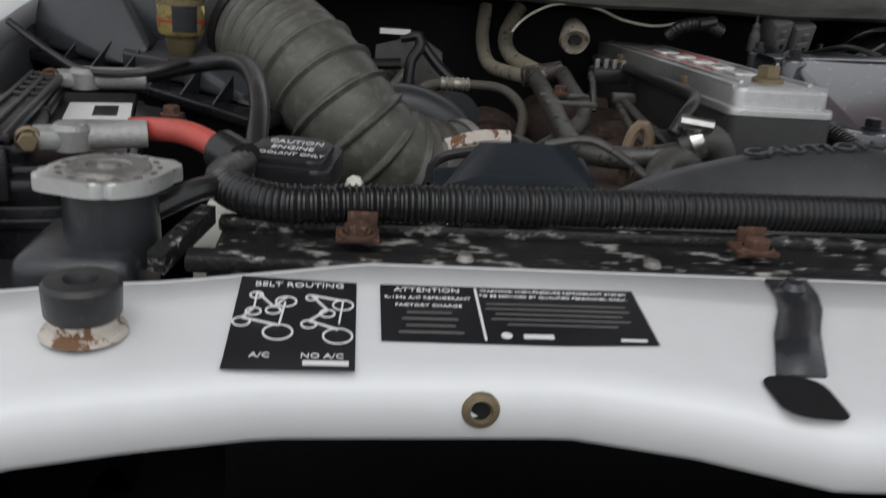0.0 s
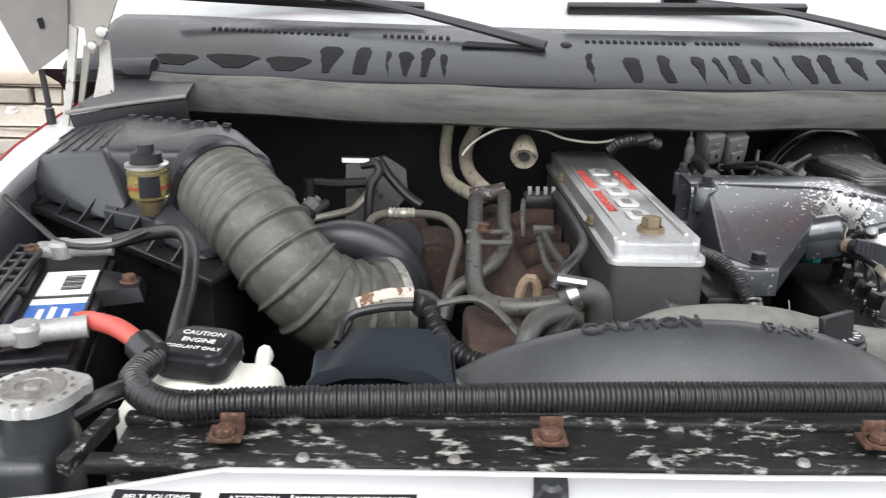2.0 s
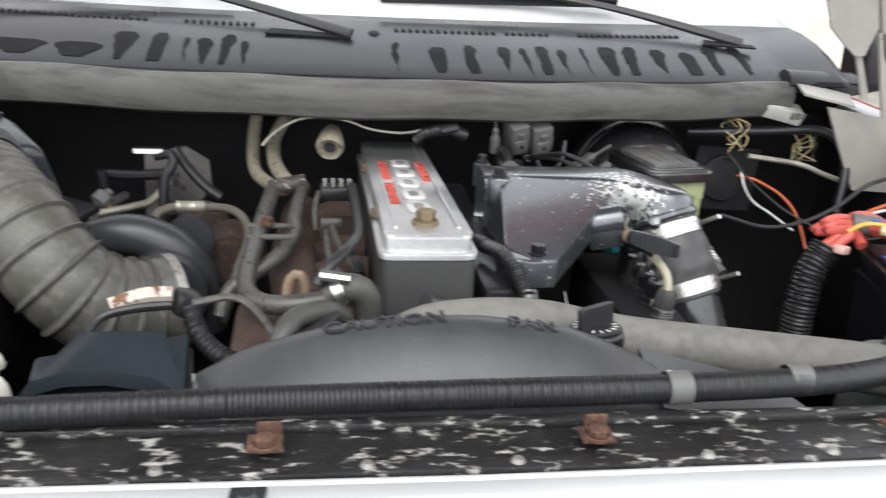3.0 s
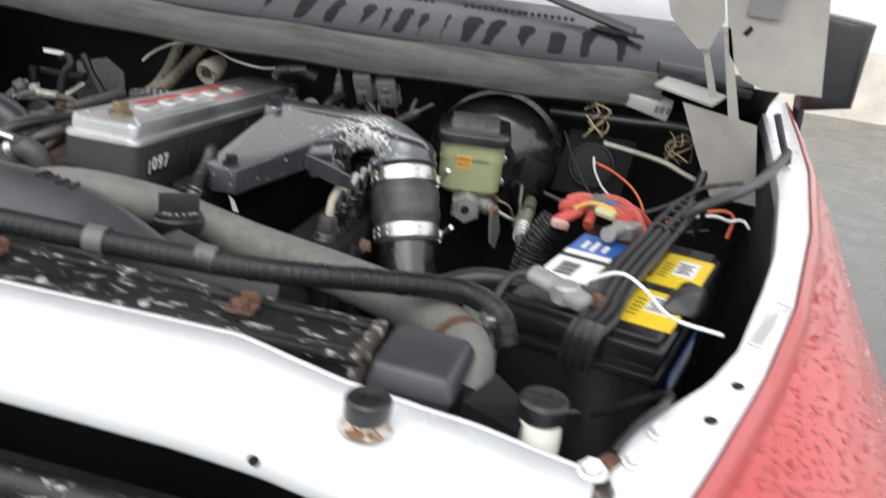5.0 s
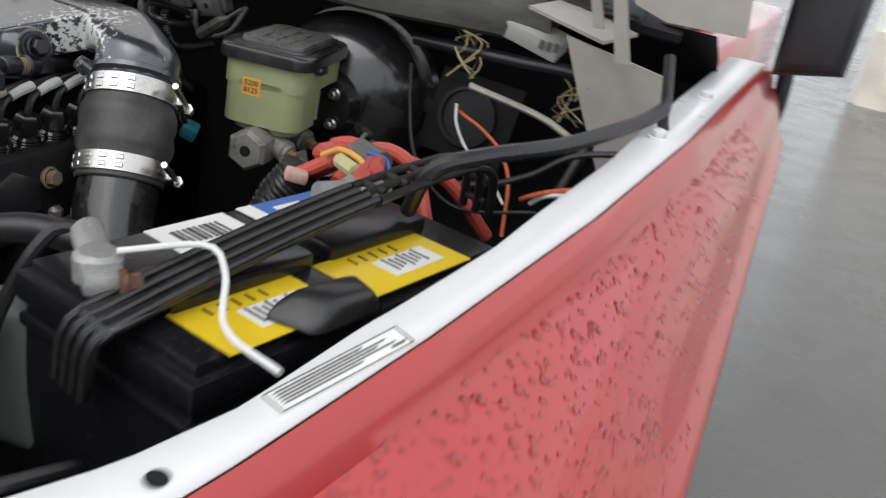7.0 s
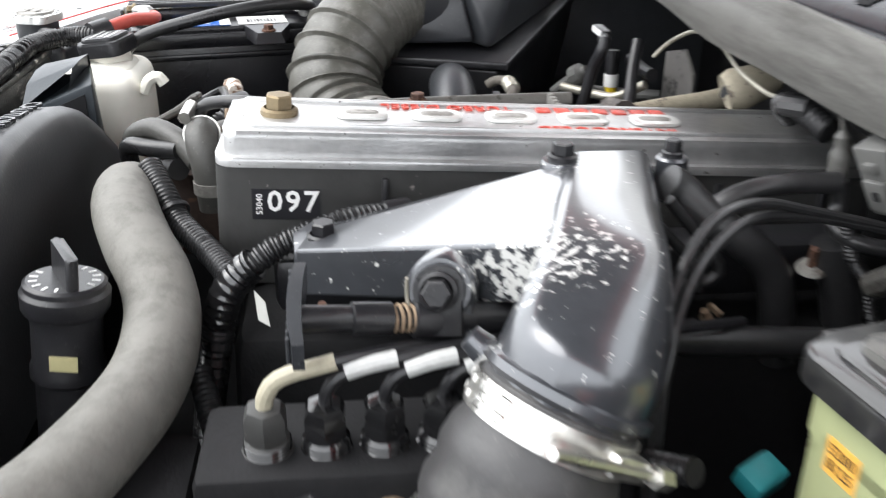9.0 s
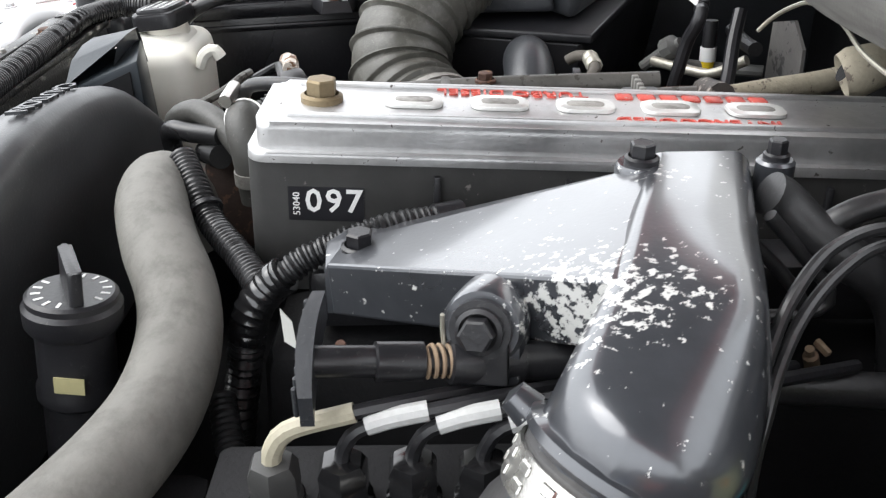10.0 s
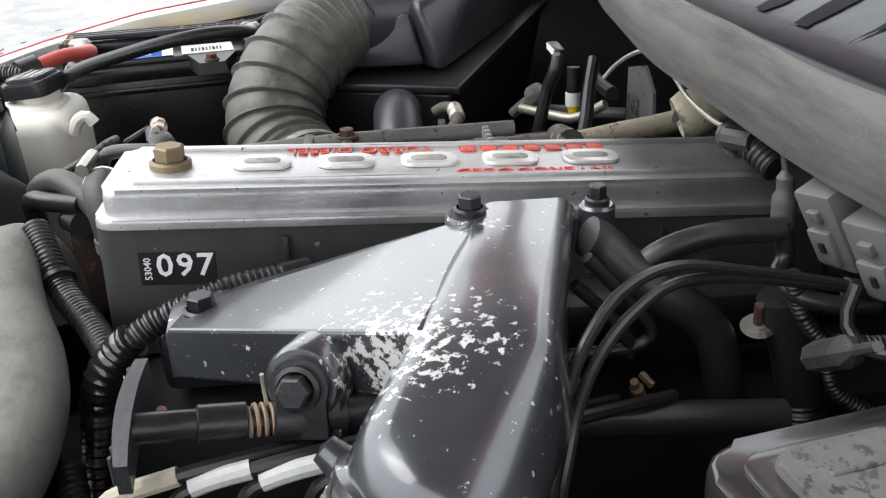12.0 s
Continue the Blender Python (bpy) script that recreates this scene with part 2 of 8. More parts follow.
def spline(pts, step):
    """Points along a smooth curve through pts, about one step apart."""
    p = [Vector(q) for q in pts]
    p = [p[0] * 2 - p[1]] + p + [p[-1] * 2 - p[-2]]
    fine = []
    for i in range(1, len(p) - 2):
        n = max(2, int((p[i + 1] - p[i]).length / step * 4))
        for k in range(n):
            t = k / n
            fine.append(0.5 * ((2 * p[i]) + (p[i + 1] - p[i - 1]) * t + (2 * p[i - 1] - 5 * p[i] + 4 * p[i + 1] - p[i + 2]) * t * t
                               + (3 * p[i] - p[i - 1] - 3 * p[i + 1] + p[i + 2]) * t ** 3))
    fine.append(p[-2])
    out, acc = [fine[0]], 0.0
    for a, b in zip(fine, fine[1:]):
        acc += (b - a).length
        if acc >= step:
            out.append(b)
            acc = 0.0
    if (out[-1] - fine[-1]).length > step * 0.3:
        out.append(fine[-1])
    return out


def sweep(pts, rad, seg=12, step=0.01, flat=1.0, cap=True):
    """A tube along a smooth curve; rad is a radius or a function of (length so far, whole length)."""
    c = spline(pts, step)
    total = sum((b - a).length for a, b in zip(c, c[1:]))
    bm = bmesh.new()
    rings, s, side = [], 0.0, None
    for i, q in enumerate(c):
        d = (c[min(i + 1, len(c) - 1)] - c[max(i - 1, 0)]).normalized()
        if side is None:
            side = d.orthogonal().normalized()
        side = (side - d * side.dot(d)).normalized()
        up = d.cross(side)
        if i:
            s += (q - c[i - 1]).length
        r = rad(s, total) if callable(rad) else rad
        rings.append([bm.verts.new(q + side * (r * math.cos(2 * math.pi * k / seg)) + up * (r * flat * math.sin(2 * math.pi * k / seg))) for k in range(seg)])
    for a, b in zip(rings, rings[1:]):
        for k in range(seg):
            bm.faces.new((a[k], a[(k + 1) % seg], b[(k + 1) % seg], b[k]))
    if cap:
        bm.faces.new(rings[0][::-1])
        bm.faces.new(rings[-1])
    return bm


def ribs(r, depth, pitch, duty=0.55):
    def at(s, total):
        f = (s / pitch) % 1.0
        return r if f < duty else r - depth
    return at


def loft(rows, closed=False):
    """A sheet through rows of points of equal length."""
    bm = bmesh.new()
    vs = [[bm.verts.new(p) for p in row] for row in rows]
    for a, b in zip(vs, vs[1:]):
        k = len(a)
        for i in range(k if closed else k - 1):
            bm.faces.new((a[i], a[(i + 1) % k], b[(i + 1) % k], b[i]))
    return bm


def thicken(ob, t, offset=-1.0):
    md = ob.modifiers.new("thickness", "SOLIDIFY")
    md.thickness, md.offset = t, offset
    return ob


def line_at(x, table):
    return float(np.interp(x, [a for a, _ in table], [b for _, b in table]))


def words(name, text, size, m, material, parent, depth=0.0006, label=""):
    """Raised lettering on a plane: x along the line, y up the letters."""
    cu = bpy.data.curves.new("text", "FONT")
    cu.body, cu.size, cu.extrude, cu.align_x, cu.align_y = text, size, depth, "CENTER", "CENTER"
    cu.resolution_u, cu.offset = 2, size * 0.014 if size > 0.02 else 0
    ob = bpy.data.objects.new("text", cu)
    me = bpy.data.meshes.new_from_object(ob)
    bm = bmesh.new()
    bm.from_mesh(me)
    bpy.data.objects.remove(ob)
    bpy.data.curves.remove(cu)
    bpy.data.meshes.remove(me)
    move(bm, m)
    return part(name, bm, material, parent, label, smooth=0)


def hexbolt(r, h, m, flange=1.35):
    """A flanged hex head that stands on z = 0."""
    bm = lathe([(0, 0), (r * flange, 0), (r * flange, h * 0.25), (r * 1.1, h * 0.35)], 20)
    head = lathe([(r * 0.2, h * 0.3), (r, h * 0.3), (r, h * 0.92), (r * 0.85, h), (0, h)], 6)
    bm = join(bm, head)
    return move(bm, m)


def frame_on(p, normal, along):
    """A matrix at p with z on the normal and x near along."""
    z = Vector(normal).normalized()
    x = Vector(along)
    x = (x - z * x.dot(z)).normalized()
    y = z.cross(x)
    return Matrix(((x.x, y.x, z.x, p[0]), (x.y, y.y, z.y, p[1]), (x.z, y.z, z.z, p[2]), (0, 0, 0, 1)))

def thick_plate(pts, normal, t):
    n = Vector(normal).normalized() * t
    bm = bmesh.new()
    lo = [bm.verts.new(Vector(p)) for p in pts]
    hi = [bm.verts.new(Vector(p) + n) for p in pts]
    bm.faces.new(lo)
    bm.faces.new(hi[::-1])
    for i in range(len(pts)):
        j = (i + 1) % len(pts)
        bm.faces.new((lo[i], lo[j], hi[j], hi[i]))
    return bm



# ---- ground and surroundings ----
bm = bmesh.new()
bmesh.ops.create_grid(bm, x_segments=2, y_segments=2, size=400)
single("ground", bm, CONCRETE, "wet grey concrete drive with puddles", "ground", kind="structure")


def panel_wall(name, x0, x1, y, z0, z1, material, label):
    return single(name, box((x1 - x0, 0.2, z1 - z0), pose((x0 + x1) / 2, y + 0.1, (z0 + z1) / 2)), material, label, "wall", kind="structure")


wall_behind = panel_wall("wall_north", -7.0, -1.05, 3.2, 0.0, 4.0, SIDING, "white rendered house wall above a stone base")
part("cap_stone", box((5.95, 0.12, 0.05), pose(-4.02, 3.16, 0.91), 0.008), mat("beige_cap_stone", (0.5, 0.44, 0.35), 0.8, 0, 0.2, 10, bump=0.3), wall_behind, "beige cap ledge")
rng = random.Random(4)
stones = {}
z = 0.0
while z < 0.87:
    h = rng.choice((0.05, 0.07, 0.09))
    h = min(h, 0.885 - z)
    x = -4.2 + rng.random() * 0.1
    while x < -1.1:
        w = rng.choice((0.12, 0.18, 0.26, 0.34))
        key = (w, round(h, 3), rng.randint(0, 1))
        if key not in stones:
            st = box((w - 0.01, 0.07, h - 0.008), None, 0.006, 1)
            for v in st.verts:
                v.co += Vector((0, rng.uniform(-0.012, 0.008), 0))
            me = bpy.data.meshes.new("stone")
            st.to_mesh(me)
            st.free()
            me.materials.append(STONE)
            stones[key] = me
        ob = new("stone", stones[key])
        ob.location = (x + w / 2, 3.165 + rng.uniform(-0.012, 0.012), z + h / 2)
        ob.parent = wall_behind
        x += w
    z += h
for n in STONE.node_tree.nodes:
    if n.type == "BSDF_PRINCIPLED":
        info = STONE.node_tree.nodes.new("ShaderNodeObjectInfo")
        hsv = STONE.node_tree.nodes.new("ShaderNodeHueSaturation")
        src = n.inputs["Base Color"].links[0].from_socket
        mr = STONE.node_tree.nodes.new("ShaderNodeMapRange")
        mr.inputs["To Min"].default_value, mr.inputs["To Max"].default_value = 0.7, 1.45
        STONE.node_tree.links.new(info.outputs["Random"], mr.inputs["Value"])
        STONE.node_tree.links.new(mr.outputs[0], hsv.inputs["Value"])
        STONE.node_tree.links.new(src, hsv.inputs["Color"])
        STONE.node_tree.links.new(hsv.outputs[0], n.inputs["Base Color"])
        break
far = panel_wall("wall_east", 1.4, 14.0, 9.5, 0.0, 4.5, SIDING, "white wall of a far building across the drive")
part("base_course", box((12.5, 0.1, 0.7), pose(7.7, 9.47, 0.35)), STONE, far, "pale stone base course")

# ---- truck front: radiator support ----
def support_front(x):
    return line_at(x, [(-0.78, -0.085), (-0.60, -0.075), (-0.53, -0.055), (-0.47, -0.042), (-0.32, -0.038), (-0.26, -0.055), (-0.20, -0.082), (0.0, -0.085),
                       (0.08, -0.055), (0.15, -0.04), (0.42, -0.045), (0.50, -0.052), (0.57, -0.066), (0.62, -0.078), (0.78, -0.09)])


def support_back(x):
    return line_at(abs(x), [(0, 0.084), (0.42, 0.088), (0.47, 0.071), (0.53, 0.052), (0.575, 0.044), (0.61, 0.045), (0.66, 0.052), (0.70, 0.055), (0.74, 0.050), (0.76, 0.036)])


def support_z(x):
    return line_at(abs(x), [(0, 1.087), (0.45, 1.087), (0.58, 1.086), (0.64, 1.077), (0.70, 1.063), (0.78, 1.056)])


SEAM = mat("dirty_rusted_seam", (0.10, 0.08, 0.065), 0.8, 0, 0.5, 60, spots=(0.28, 0.27, 0.25), spot_scale=60, spot_at=0.55, bump=0.4)
support = thing("radiator_support", (0, 0, 1.03), "silver-white painted steel radiator support panel with folded edges", "radiator support")
rows = []
for i in range(105):
    x = -0.75 + 1.50 * i / 104
    yf, yb, z = support_front(x), support_back(x), support_z(x)
    f_drop = 0.012 if abs(x) < 0.60 else 0.012 + 0.004 * min(1, (abs(x) - 0.60) / 0.1)
    y0, y1 = yb - 0.012, yf + 0.02
    dent = -0.0035 * math.exp(-((x - 0.575) / 0.022) ** 2) + 0.002 * math.exp(-((x - 0.63) / 0.018) ** 2) - 0.002 * math.exp(-((x - 0.69) / 0.02) ** 2) - 0.0015 * math.exp(-((x + 0.60) / 0.03) ** 2)
    rows.append([(x, yb + 0.012, z - 0.035), (x, yb + 0.006, z - 0.012), (x, yb, z - 0.003), (x, y0, z),
                 (x, y0 * 0.67 + y1 * 0.33, z - f_drop * 0.33 + dent * 0.6), (x, y0 * 0.33 + y1 * 0.67, z - f_drop * 0.67 + dent),
                 (x, y1, z - f_drop), (x, yf + 0.008, z - f_drop - 0.002), (x, yf, z - f_drop - 0.009), (x, yf - 0.001, z - f_drop - 0.02),
                 (x, yf + 0.001, z - f_drop - 0.032), (x, yf + 0.004, z - f_drop - 0.036), (x, yf + 0.03, z - f_drop - 0.037)])
panel = part("panel", loft([row[3:] for row in rows]), WHITE, support, smooth=60)
thicken(panel, 0.002)
rear = part("rear_flange", loft([row[:4] for row in rows]), WHITE, support, smooth=60)
thicken(rear, 0.002)

part("screw_hole", lathe([(0, 0.0012), (0.005, 0.0012)], 14, frame_on((0.498, support_front(0.498) - 0.001, 1.057), (0, -1, 0.05), (1, 0, 0))), DARK, support)
for sx in (-1, 1):
    part("seam_channel", thick_plate([(sx * 0.742, -0.10, 1.026), (sx * 0.775, -0.10, 1.026), (sx * 0.785, 0.06, 1.046), (sx * 0.742, 0.05, 1.044)], (0, 0, -1), 0.004), SEAM, support, "rust-stained seam channel")


def support_top(x, y):
    """A point on the upper face of the support."""
    yf, yb, z = support_front(x), support_back(x), support_z(x)
    f_drop = 0.012 if abs(x) < 0.60 else 0.012 + 0.004 * min(1, (abs(x) - 0.60) / 0.1)
    t = (yb - 0.012 - y) / (yb - 0.012 - yf - 0.02)
    return Vector((x, y, z - f_drop * max(0, min(1, t))))



# ---- fenders ----
RAIL_IN = [(-0.02, 0.757), (0.05, 0.76), (0.144, 0.804), (0.19, 0.838), (0.249, 0.864), (0.37, 0.891), (0.477, 0.911), (0.706, 0.932), (1.064, 0.94), (1.3, 0.945)]
RAIL_OUT = [(-0.083, 0.775), (0.008, 0.812), (0.085, 0.842), (0.207, 0.885), (0.343, 0.921), (0.56, 0.957), (0.818, 0.981), (1.16, 0.992), (1.4, 1.0)]
RAIL_Z = [(-0.15, 1.032), (0.05, 1.055), (0.13, 1.075), (0.2, 1.092), (0.34, 1.12), (0.55, 1.145), (0.8, 1.165), (1.0, 1.175), (1.6, 1.19)]
CREST_X = [(-0.12, 0.90), (-0.05, 0.93), (0.05, 1.018), (0.15, 1.048), (0.25, 1.067), (0.37, 1.072), (0.53, 1.075), (1.0, 1.06), (1.4, 1.05)]
CREST_Z = [(-0.12, 0.975), (0.15, 0.95), (0.25, 0.96), (0.37, 0.97), (0.53, 0.985), (1.0, 1.05), (1.4, 1.09)]


def fender(side, label, shift=0.0):
    f = thing("fender", (side * 0.95, 0.5, 0.4), label, "car fender", "front fenders")
    rail, skin, inner = [], [], []
    n = 90
    for i in range(n + 1):
        y = -0.12 + 1.5 * i / n
        z, xi, xo = line_at(y, RAIL_Z), line_at(y, RAIL_IN), line_at(y, RAIL_OUT)
        if y < 0.144:
            xi = line_at(y, [(-0.12, 0.758), (-0.03, 0.762), (0.03, 0.768), (0.05, 0.760), (0.09, 0.764), (0.11, 0.780), (0.144, 0.804)])
        xi = min(xi, xo - 0.012)
        rail.append([(side * xi, y, z - 0.03), (side * xi, y, z - 0.002), (side * (xi + 0.003), y, z), (side * (xi * 0.5 + xo * 0.5), y, z + 0.001), (side * xo, y, z + 0.001)])
        inner.append([(side * (xi + 0.004), y, z - 0.028), (side * (xi + 0.01), y, z - 0.2), (side * (xi - 0.02), y, z - 0.85)])
        cx, cz = line_at(y, CREST_X), line_at(y, CREST_Z)
        cx = max(cx, xo + 0.03)
        row = [(xo + 0.001, z + 0.0), (xo + 0.004, z + 0.003), (xo + 0.012, z - 0.004), (xo + 0.018, z - 0.016), (xo + 0.021, z - 0.030)]
        bx, bz = row[-1]
        for k in range(1, 8):
            t = k / 8
            row.append((bx + (cx - bx) * t, bz + (cz - bz) * t + 0.016 * math.sin(math.pi * t)))
        row += [(cx + 0.004, cz - 0.001), (cx + 0.010, cz - 0.006), (cx + 0.013, cz - 0.016), (cx + 0.015, cz - 0.06), (cx + 0.020, cz - 0.2), (cx + 0.012, cz - 0.45)]
        skin.append([(side * a, y, b) for a, b in row])
    r = part("rail", loft(rail), WHITE, f, "silver-white painted flange", smooth=50)
    thicken(r, 0.002)
    s = part("skin", loft(skin), RED, f, "red paint beaded with rain", smooth=50)
    thicken(s, 0.001)
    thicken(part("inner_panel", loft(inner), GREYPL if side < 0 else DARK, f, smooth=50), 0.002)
    f.location.x += shift
    return f


fender_driver = fender(1, "rain-beaded red front fender with silver-white inner flange")
fender_passenger = fender(-1, "red front fender with silver-white inner flange", 0.11)

# ---- radiator, condenser ----
RUSTY_STEEL = mat("rust_edged_steel", (0.06, 0.05, 0.045), 0.6, 0.2, 0.4, 30, spots=(0.30, 0.27, 0.24), spot_scale=80, spot_at=0.56, bump=0.3)
radiator = thing("radiator", (0, 0.13, 0.5), "black radiator with corroded flaking top tank", "radiator")
part("top_tank", box((1.04, 0.07, 0.05), pose(0.0, 0.142, 1.05), 0.008), RADIATOR, radiator, "corroded black top tank")
part("front_flange", box((1.06, 0.018, 0.012), pose(0.0, 0.104, 1.076), 0.003), RADIATOR, radiator)
part("rear_flange", box((1.04, 0.014, 0.010), pose(0.0, 0.172, 1.078), 0.003), RADIATOR, radiator)
for x in (-0.36, -0.24, -0.08, 0.04, 0.20, 0.31):
    part("rivet", lathe([(0, 0.004), (0.004, 0.0035), (0.006, 0)], 12, pose(x, 0.104, 1.082)), ALU_DULL, radiator)
part("core", box((1.08, 0.05, 0.6), pose(0.03, 0.14, 0.72)), DARK, radiator)
part("end_bracket", box((0.012, 0.085, 0.05), pose(0.524, 0.138, 1.06), 0.003), RUSTY_STEEL, radiator, "rusty end bracket")
for x in (-0.427, -0.160, 0.114, 0.394):
    part("clip", join(box((0.028, 0.024, 0.004), pose(x, 0.137, 1.084), 0.001), hexbolt(0.009, 0.009, pose(x, 0.132, 1.085)),
                      box((0.020, 0.004, 0.012), pose(x + 0.003, 0.150, 1.090), 0.001)), RUST, radiator, "rusty bolted clip")

# ---- cowl, seal, firewall, windscreen ----
def moulding_box(points, bev):
    """A bevelled convex body."""
    bm = bmesh.new()
    bmesh.ops.convex_hull(bm, input=[bm.verts.new(p) for p in points])
    bmesh.ops.dissolve_limit(bm, angle_limit=radians(3), verts=bm.verts, edges=bm.edges)
    bmesh.ops.bevel(bm, geom=bm.edges[:], offset=bev, segments=3, affect="EDGES", profile=0.5)
    return bm


def seal_y(x):
    return 0.965 + 0.11 * min(1, (abs(x) / 0.74) ** 2)


seal = []
for i in range(61):
    x = -0.74 + 1.49 * i / 60
    y = seal_y(x)
    prof = [(0.0, 1.245), (-0.012, 1.243), (-0.02, 1.232), (-0.022, 1.215), (-0.018, 1.195), (-0.012, 1.182), (0.0, 1.176), (0.02, 1.176), (0.02, 1.245)]
    seal.append([(x, y + a, b + 0.0015 * math.sin(x * 21) ) for a, b in prof])
cowl_thing = thing("cowl", (0, 1.05, 1.2), "wet black cowl panel with vent slots and grey weatherstrip", "cowl panel")
part("weatherstrip", loft(seal, True), SEAL, cowl_thing, "weathered grey rubber weatherstrip")
for sx in (-1, 1):
    ex = [(sx * 0.735, seal_y(0.735), 1.245), (sx * 0.82, seal_y(0.735) + 0.02, 1.24), (sx * 0.9, seal_y(0.735) + 0.05, 1.235)]
    part("seal_end", sweep(ex, 0.022, 10, 0.02, 0.8), BLACK, cowl_thing)
cowl = []
for i in range(121):
    x = -0.86 + 1.72 * i / 120
    y = seal_y(x)
    cowl.append([(x, y - 0.012, 1.238), (x, y - 0.004, 1.247), (x, y + 0.03, 1.262), (x, y + 0.07, 1.279), (x, y + 0.13, 1.298), (x, y + 0.20, 1.312), (x, y + 0.27, 1.318)])
cw = part("grille_panel", loft(cowl), WETBLACK, cowl_thing, "wet black plastic panel", smooth=60)
thicken(cw, 0.003)

def cowl_pt(x, d):
    """A point on the cowl panel, d behind the weatherstrip."""
    return Vector((x, seal_y(x) + d, line_at(d, [(0, 1.249), (0.03, 1.262), (0.07, 1.279), (0.13, 1.298), (0.20, 1.312), (0.27, 1.318)])))


def skyless_run(x, w, d0, d1, rg):
    """An uneven run on the wet panel, coloured black for missing sky reflection, ragged at the top and narrowing toward
    the weatherstrip.
    """
    lo, hi, n = [], [], 16
    left, right = 0.0, 0.0
    for k in range(n):
        t = k / (n - 1)
        d = d1 + (d0 - d1) * t
        left += rg.uniform(-0.0022, 0.0022)
        right += rg.uniform(-0.0022, 0.0022)
        half = max(0.0016, w * (0.56 - 0.40 * t ** 0.7) * (0.35 + 0.65 * min(1, 5 * t + 0.1)))
        sh = (x * 0.012) * t
        up = Vector((0, 0, 0.0012))
        lo.append(cowl_pt(x + sh - half + left, d) + up)
        hi.append(cowl_pt(x + sh + half + right, d) + up)
    return loft([lo, hi])


rg = random.Random(3)
# Dull black patches paint the places where the wet cowl mirrors no sky.
RUNBLACK = mat("skyless_black_run", (0.006, 0.006, 0.007), 0.6, 0, 0.2, 30, bump=0.02, spec=0.1)
for x, w in ((-0.70, 0.10), (-0.60, 0.12), (-0.50, 0.10), (-0.43, 0.05), (-0.37, 0.03), (-0.33, 0.012), (-0.30, 0.02), (-0.26, 0.03), (-0.235, 0.012), (0.015, 0.014), (0.085, 0.035), (0.14, 0.022), (0.20, 0.028), (0.235, 0.014),
             (0.27, 0.022), (0.305, 0.018), (0.345, 0.014), (0.39, 0.045), (0.44, 0.03), (0.49, 0.04), (0.545, 0.03), (0.60, 0.035), (0.66, 0.04)):
    long_run = x > -0.45
    part("skyless_run", skyless_run(x, w, 0.012, (0.10 if long_run else 0.05) * rg.uniform(0.8, 1.1), rg), RUNBLACK, cowl_thing, smooth=60)
for x0, x1 in ((-0.66, -0.40), (-0.34, -0.22), (0.02, 0.20), (0.22, 0.30), (0.36, 0.56)):
    x = x0
    while x < x1:
        p = cowl_pt(x, 0.155)
        part("vent_slot", box((0.007, 0.011, 0.004), Matrix.Translation(p) @ pose(0, 0, 0.001, 12, 0, 0), 0.001, 1), DARK, cowl_thing)
        x += 0.0125
for x0, x1, d in ((-0.205, -0.06, 0.11), (0.60, 0.70, 0.11)):
    a, b, c, e = cowl_pt(x0, d), cowl_pt(x1, d - 0.015), cowl_pt(x1, d + 0.0), cowl_pt(x0, d + 0.03)
    part("wiper_pocket", prism([(0, 0), (x1 - x0, -0.012), (x1 - x0, 0.004), (0.01, 0.026)], 0.003, Matrix.Translation(a + Vector((0, 0, 0.002))) @ pose(0, 0, 0, 12, 0, 0)), DARK, cowl_thing)
p = cowl_pt(-0.02, 0.135)
part("plug", lathe([(0, 0.003), (0.008, 0.003), (0.011, 0.0)], 16, Matrix.Translation(p) @ pose(0, 0, 0, 12, 0, 0)), DARK, cowl_thing)

glass = []
for i in range(41):
    x = -0.86 + 1.72 * i / 40
    y = seal_y(x) + 0.235
    glass.append([(x, y, 1.305), (x * 0.97, y + 0.28, 1.50), (x * 0.9, y + 0.6, 1.72)])
gl = single("windshield", loft(glass), GLASS, "rain-wet windscreen with the sky reflection put into its pale colour", "windshield")
thicken(gl, 0.005)
fw = []
for i in range(31):
    x = -0.95 + 1.9 * i / 30
    y = seal_y(x) + 0.02
    fw.append([(x, y, 1.24), (x, y + 0.10, 1.2), (x, y + 0.16, 1.15), (x, y + 0.16, 0.4)])
wallf = thing("firewall", (0, 1.1, 0.9), "matte black firewall sheet metal with grommet plate", "firewall")
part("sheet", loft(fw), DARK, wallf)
# Sheet that closes the bay below; its near-black colour stands for deep shade.
single("bay_shade_floor", box((1.9, 1.4, 0.02), pose(0, 0.55, 0.45)), DARK, "engine bay underside, coloured near-black for deep shade", "undertray")
cab = thing("cabin", (0, 2.1, 0.4), "red truck cab behind the wet windscreen", "truck cab")
part("lower_body", moulding_box([(-0.93, 1.42, 0.45), (0.93, 1.42, 0.45), (0.93, 3.0, 0.45), (-0.93, 3.0, 0.45), (-0.92, 1.42, 1.16), (0.92, 1.42, 1.16), (0.92, 3.0, 1.16), (-0.92, 3.0, 1.16)], 0.03), RED, cab)
part("greenhouse", moulding_box([(-0.84, 1.55, 1.16), (0.84, 1.55, 1.16), (0.84, 2.95, 1.16), (-0.84, 2.95, 1.16), (-0.74, 2.0, 1.70), (0.74, 2.0, 1.70), (0.74, 2.85, 1.70), (-0.74, 2.85, 1.70)], 0.03), CABIN, cab)
part("roof", moulding_box([(-0.76, 1.92, 1.70), (0.76, 1.92, 1.70), (0.76, 2.9, 1.70), (-0.76, 2.9, 1.70), (-0.68, 2.0, 1.76), (0.68, 2.0, 1.76), (0.68, 2.85, 1.76), (-0.68, 2.85, 1.76)], 0.02), RED, cab)
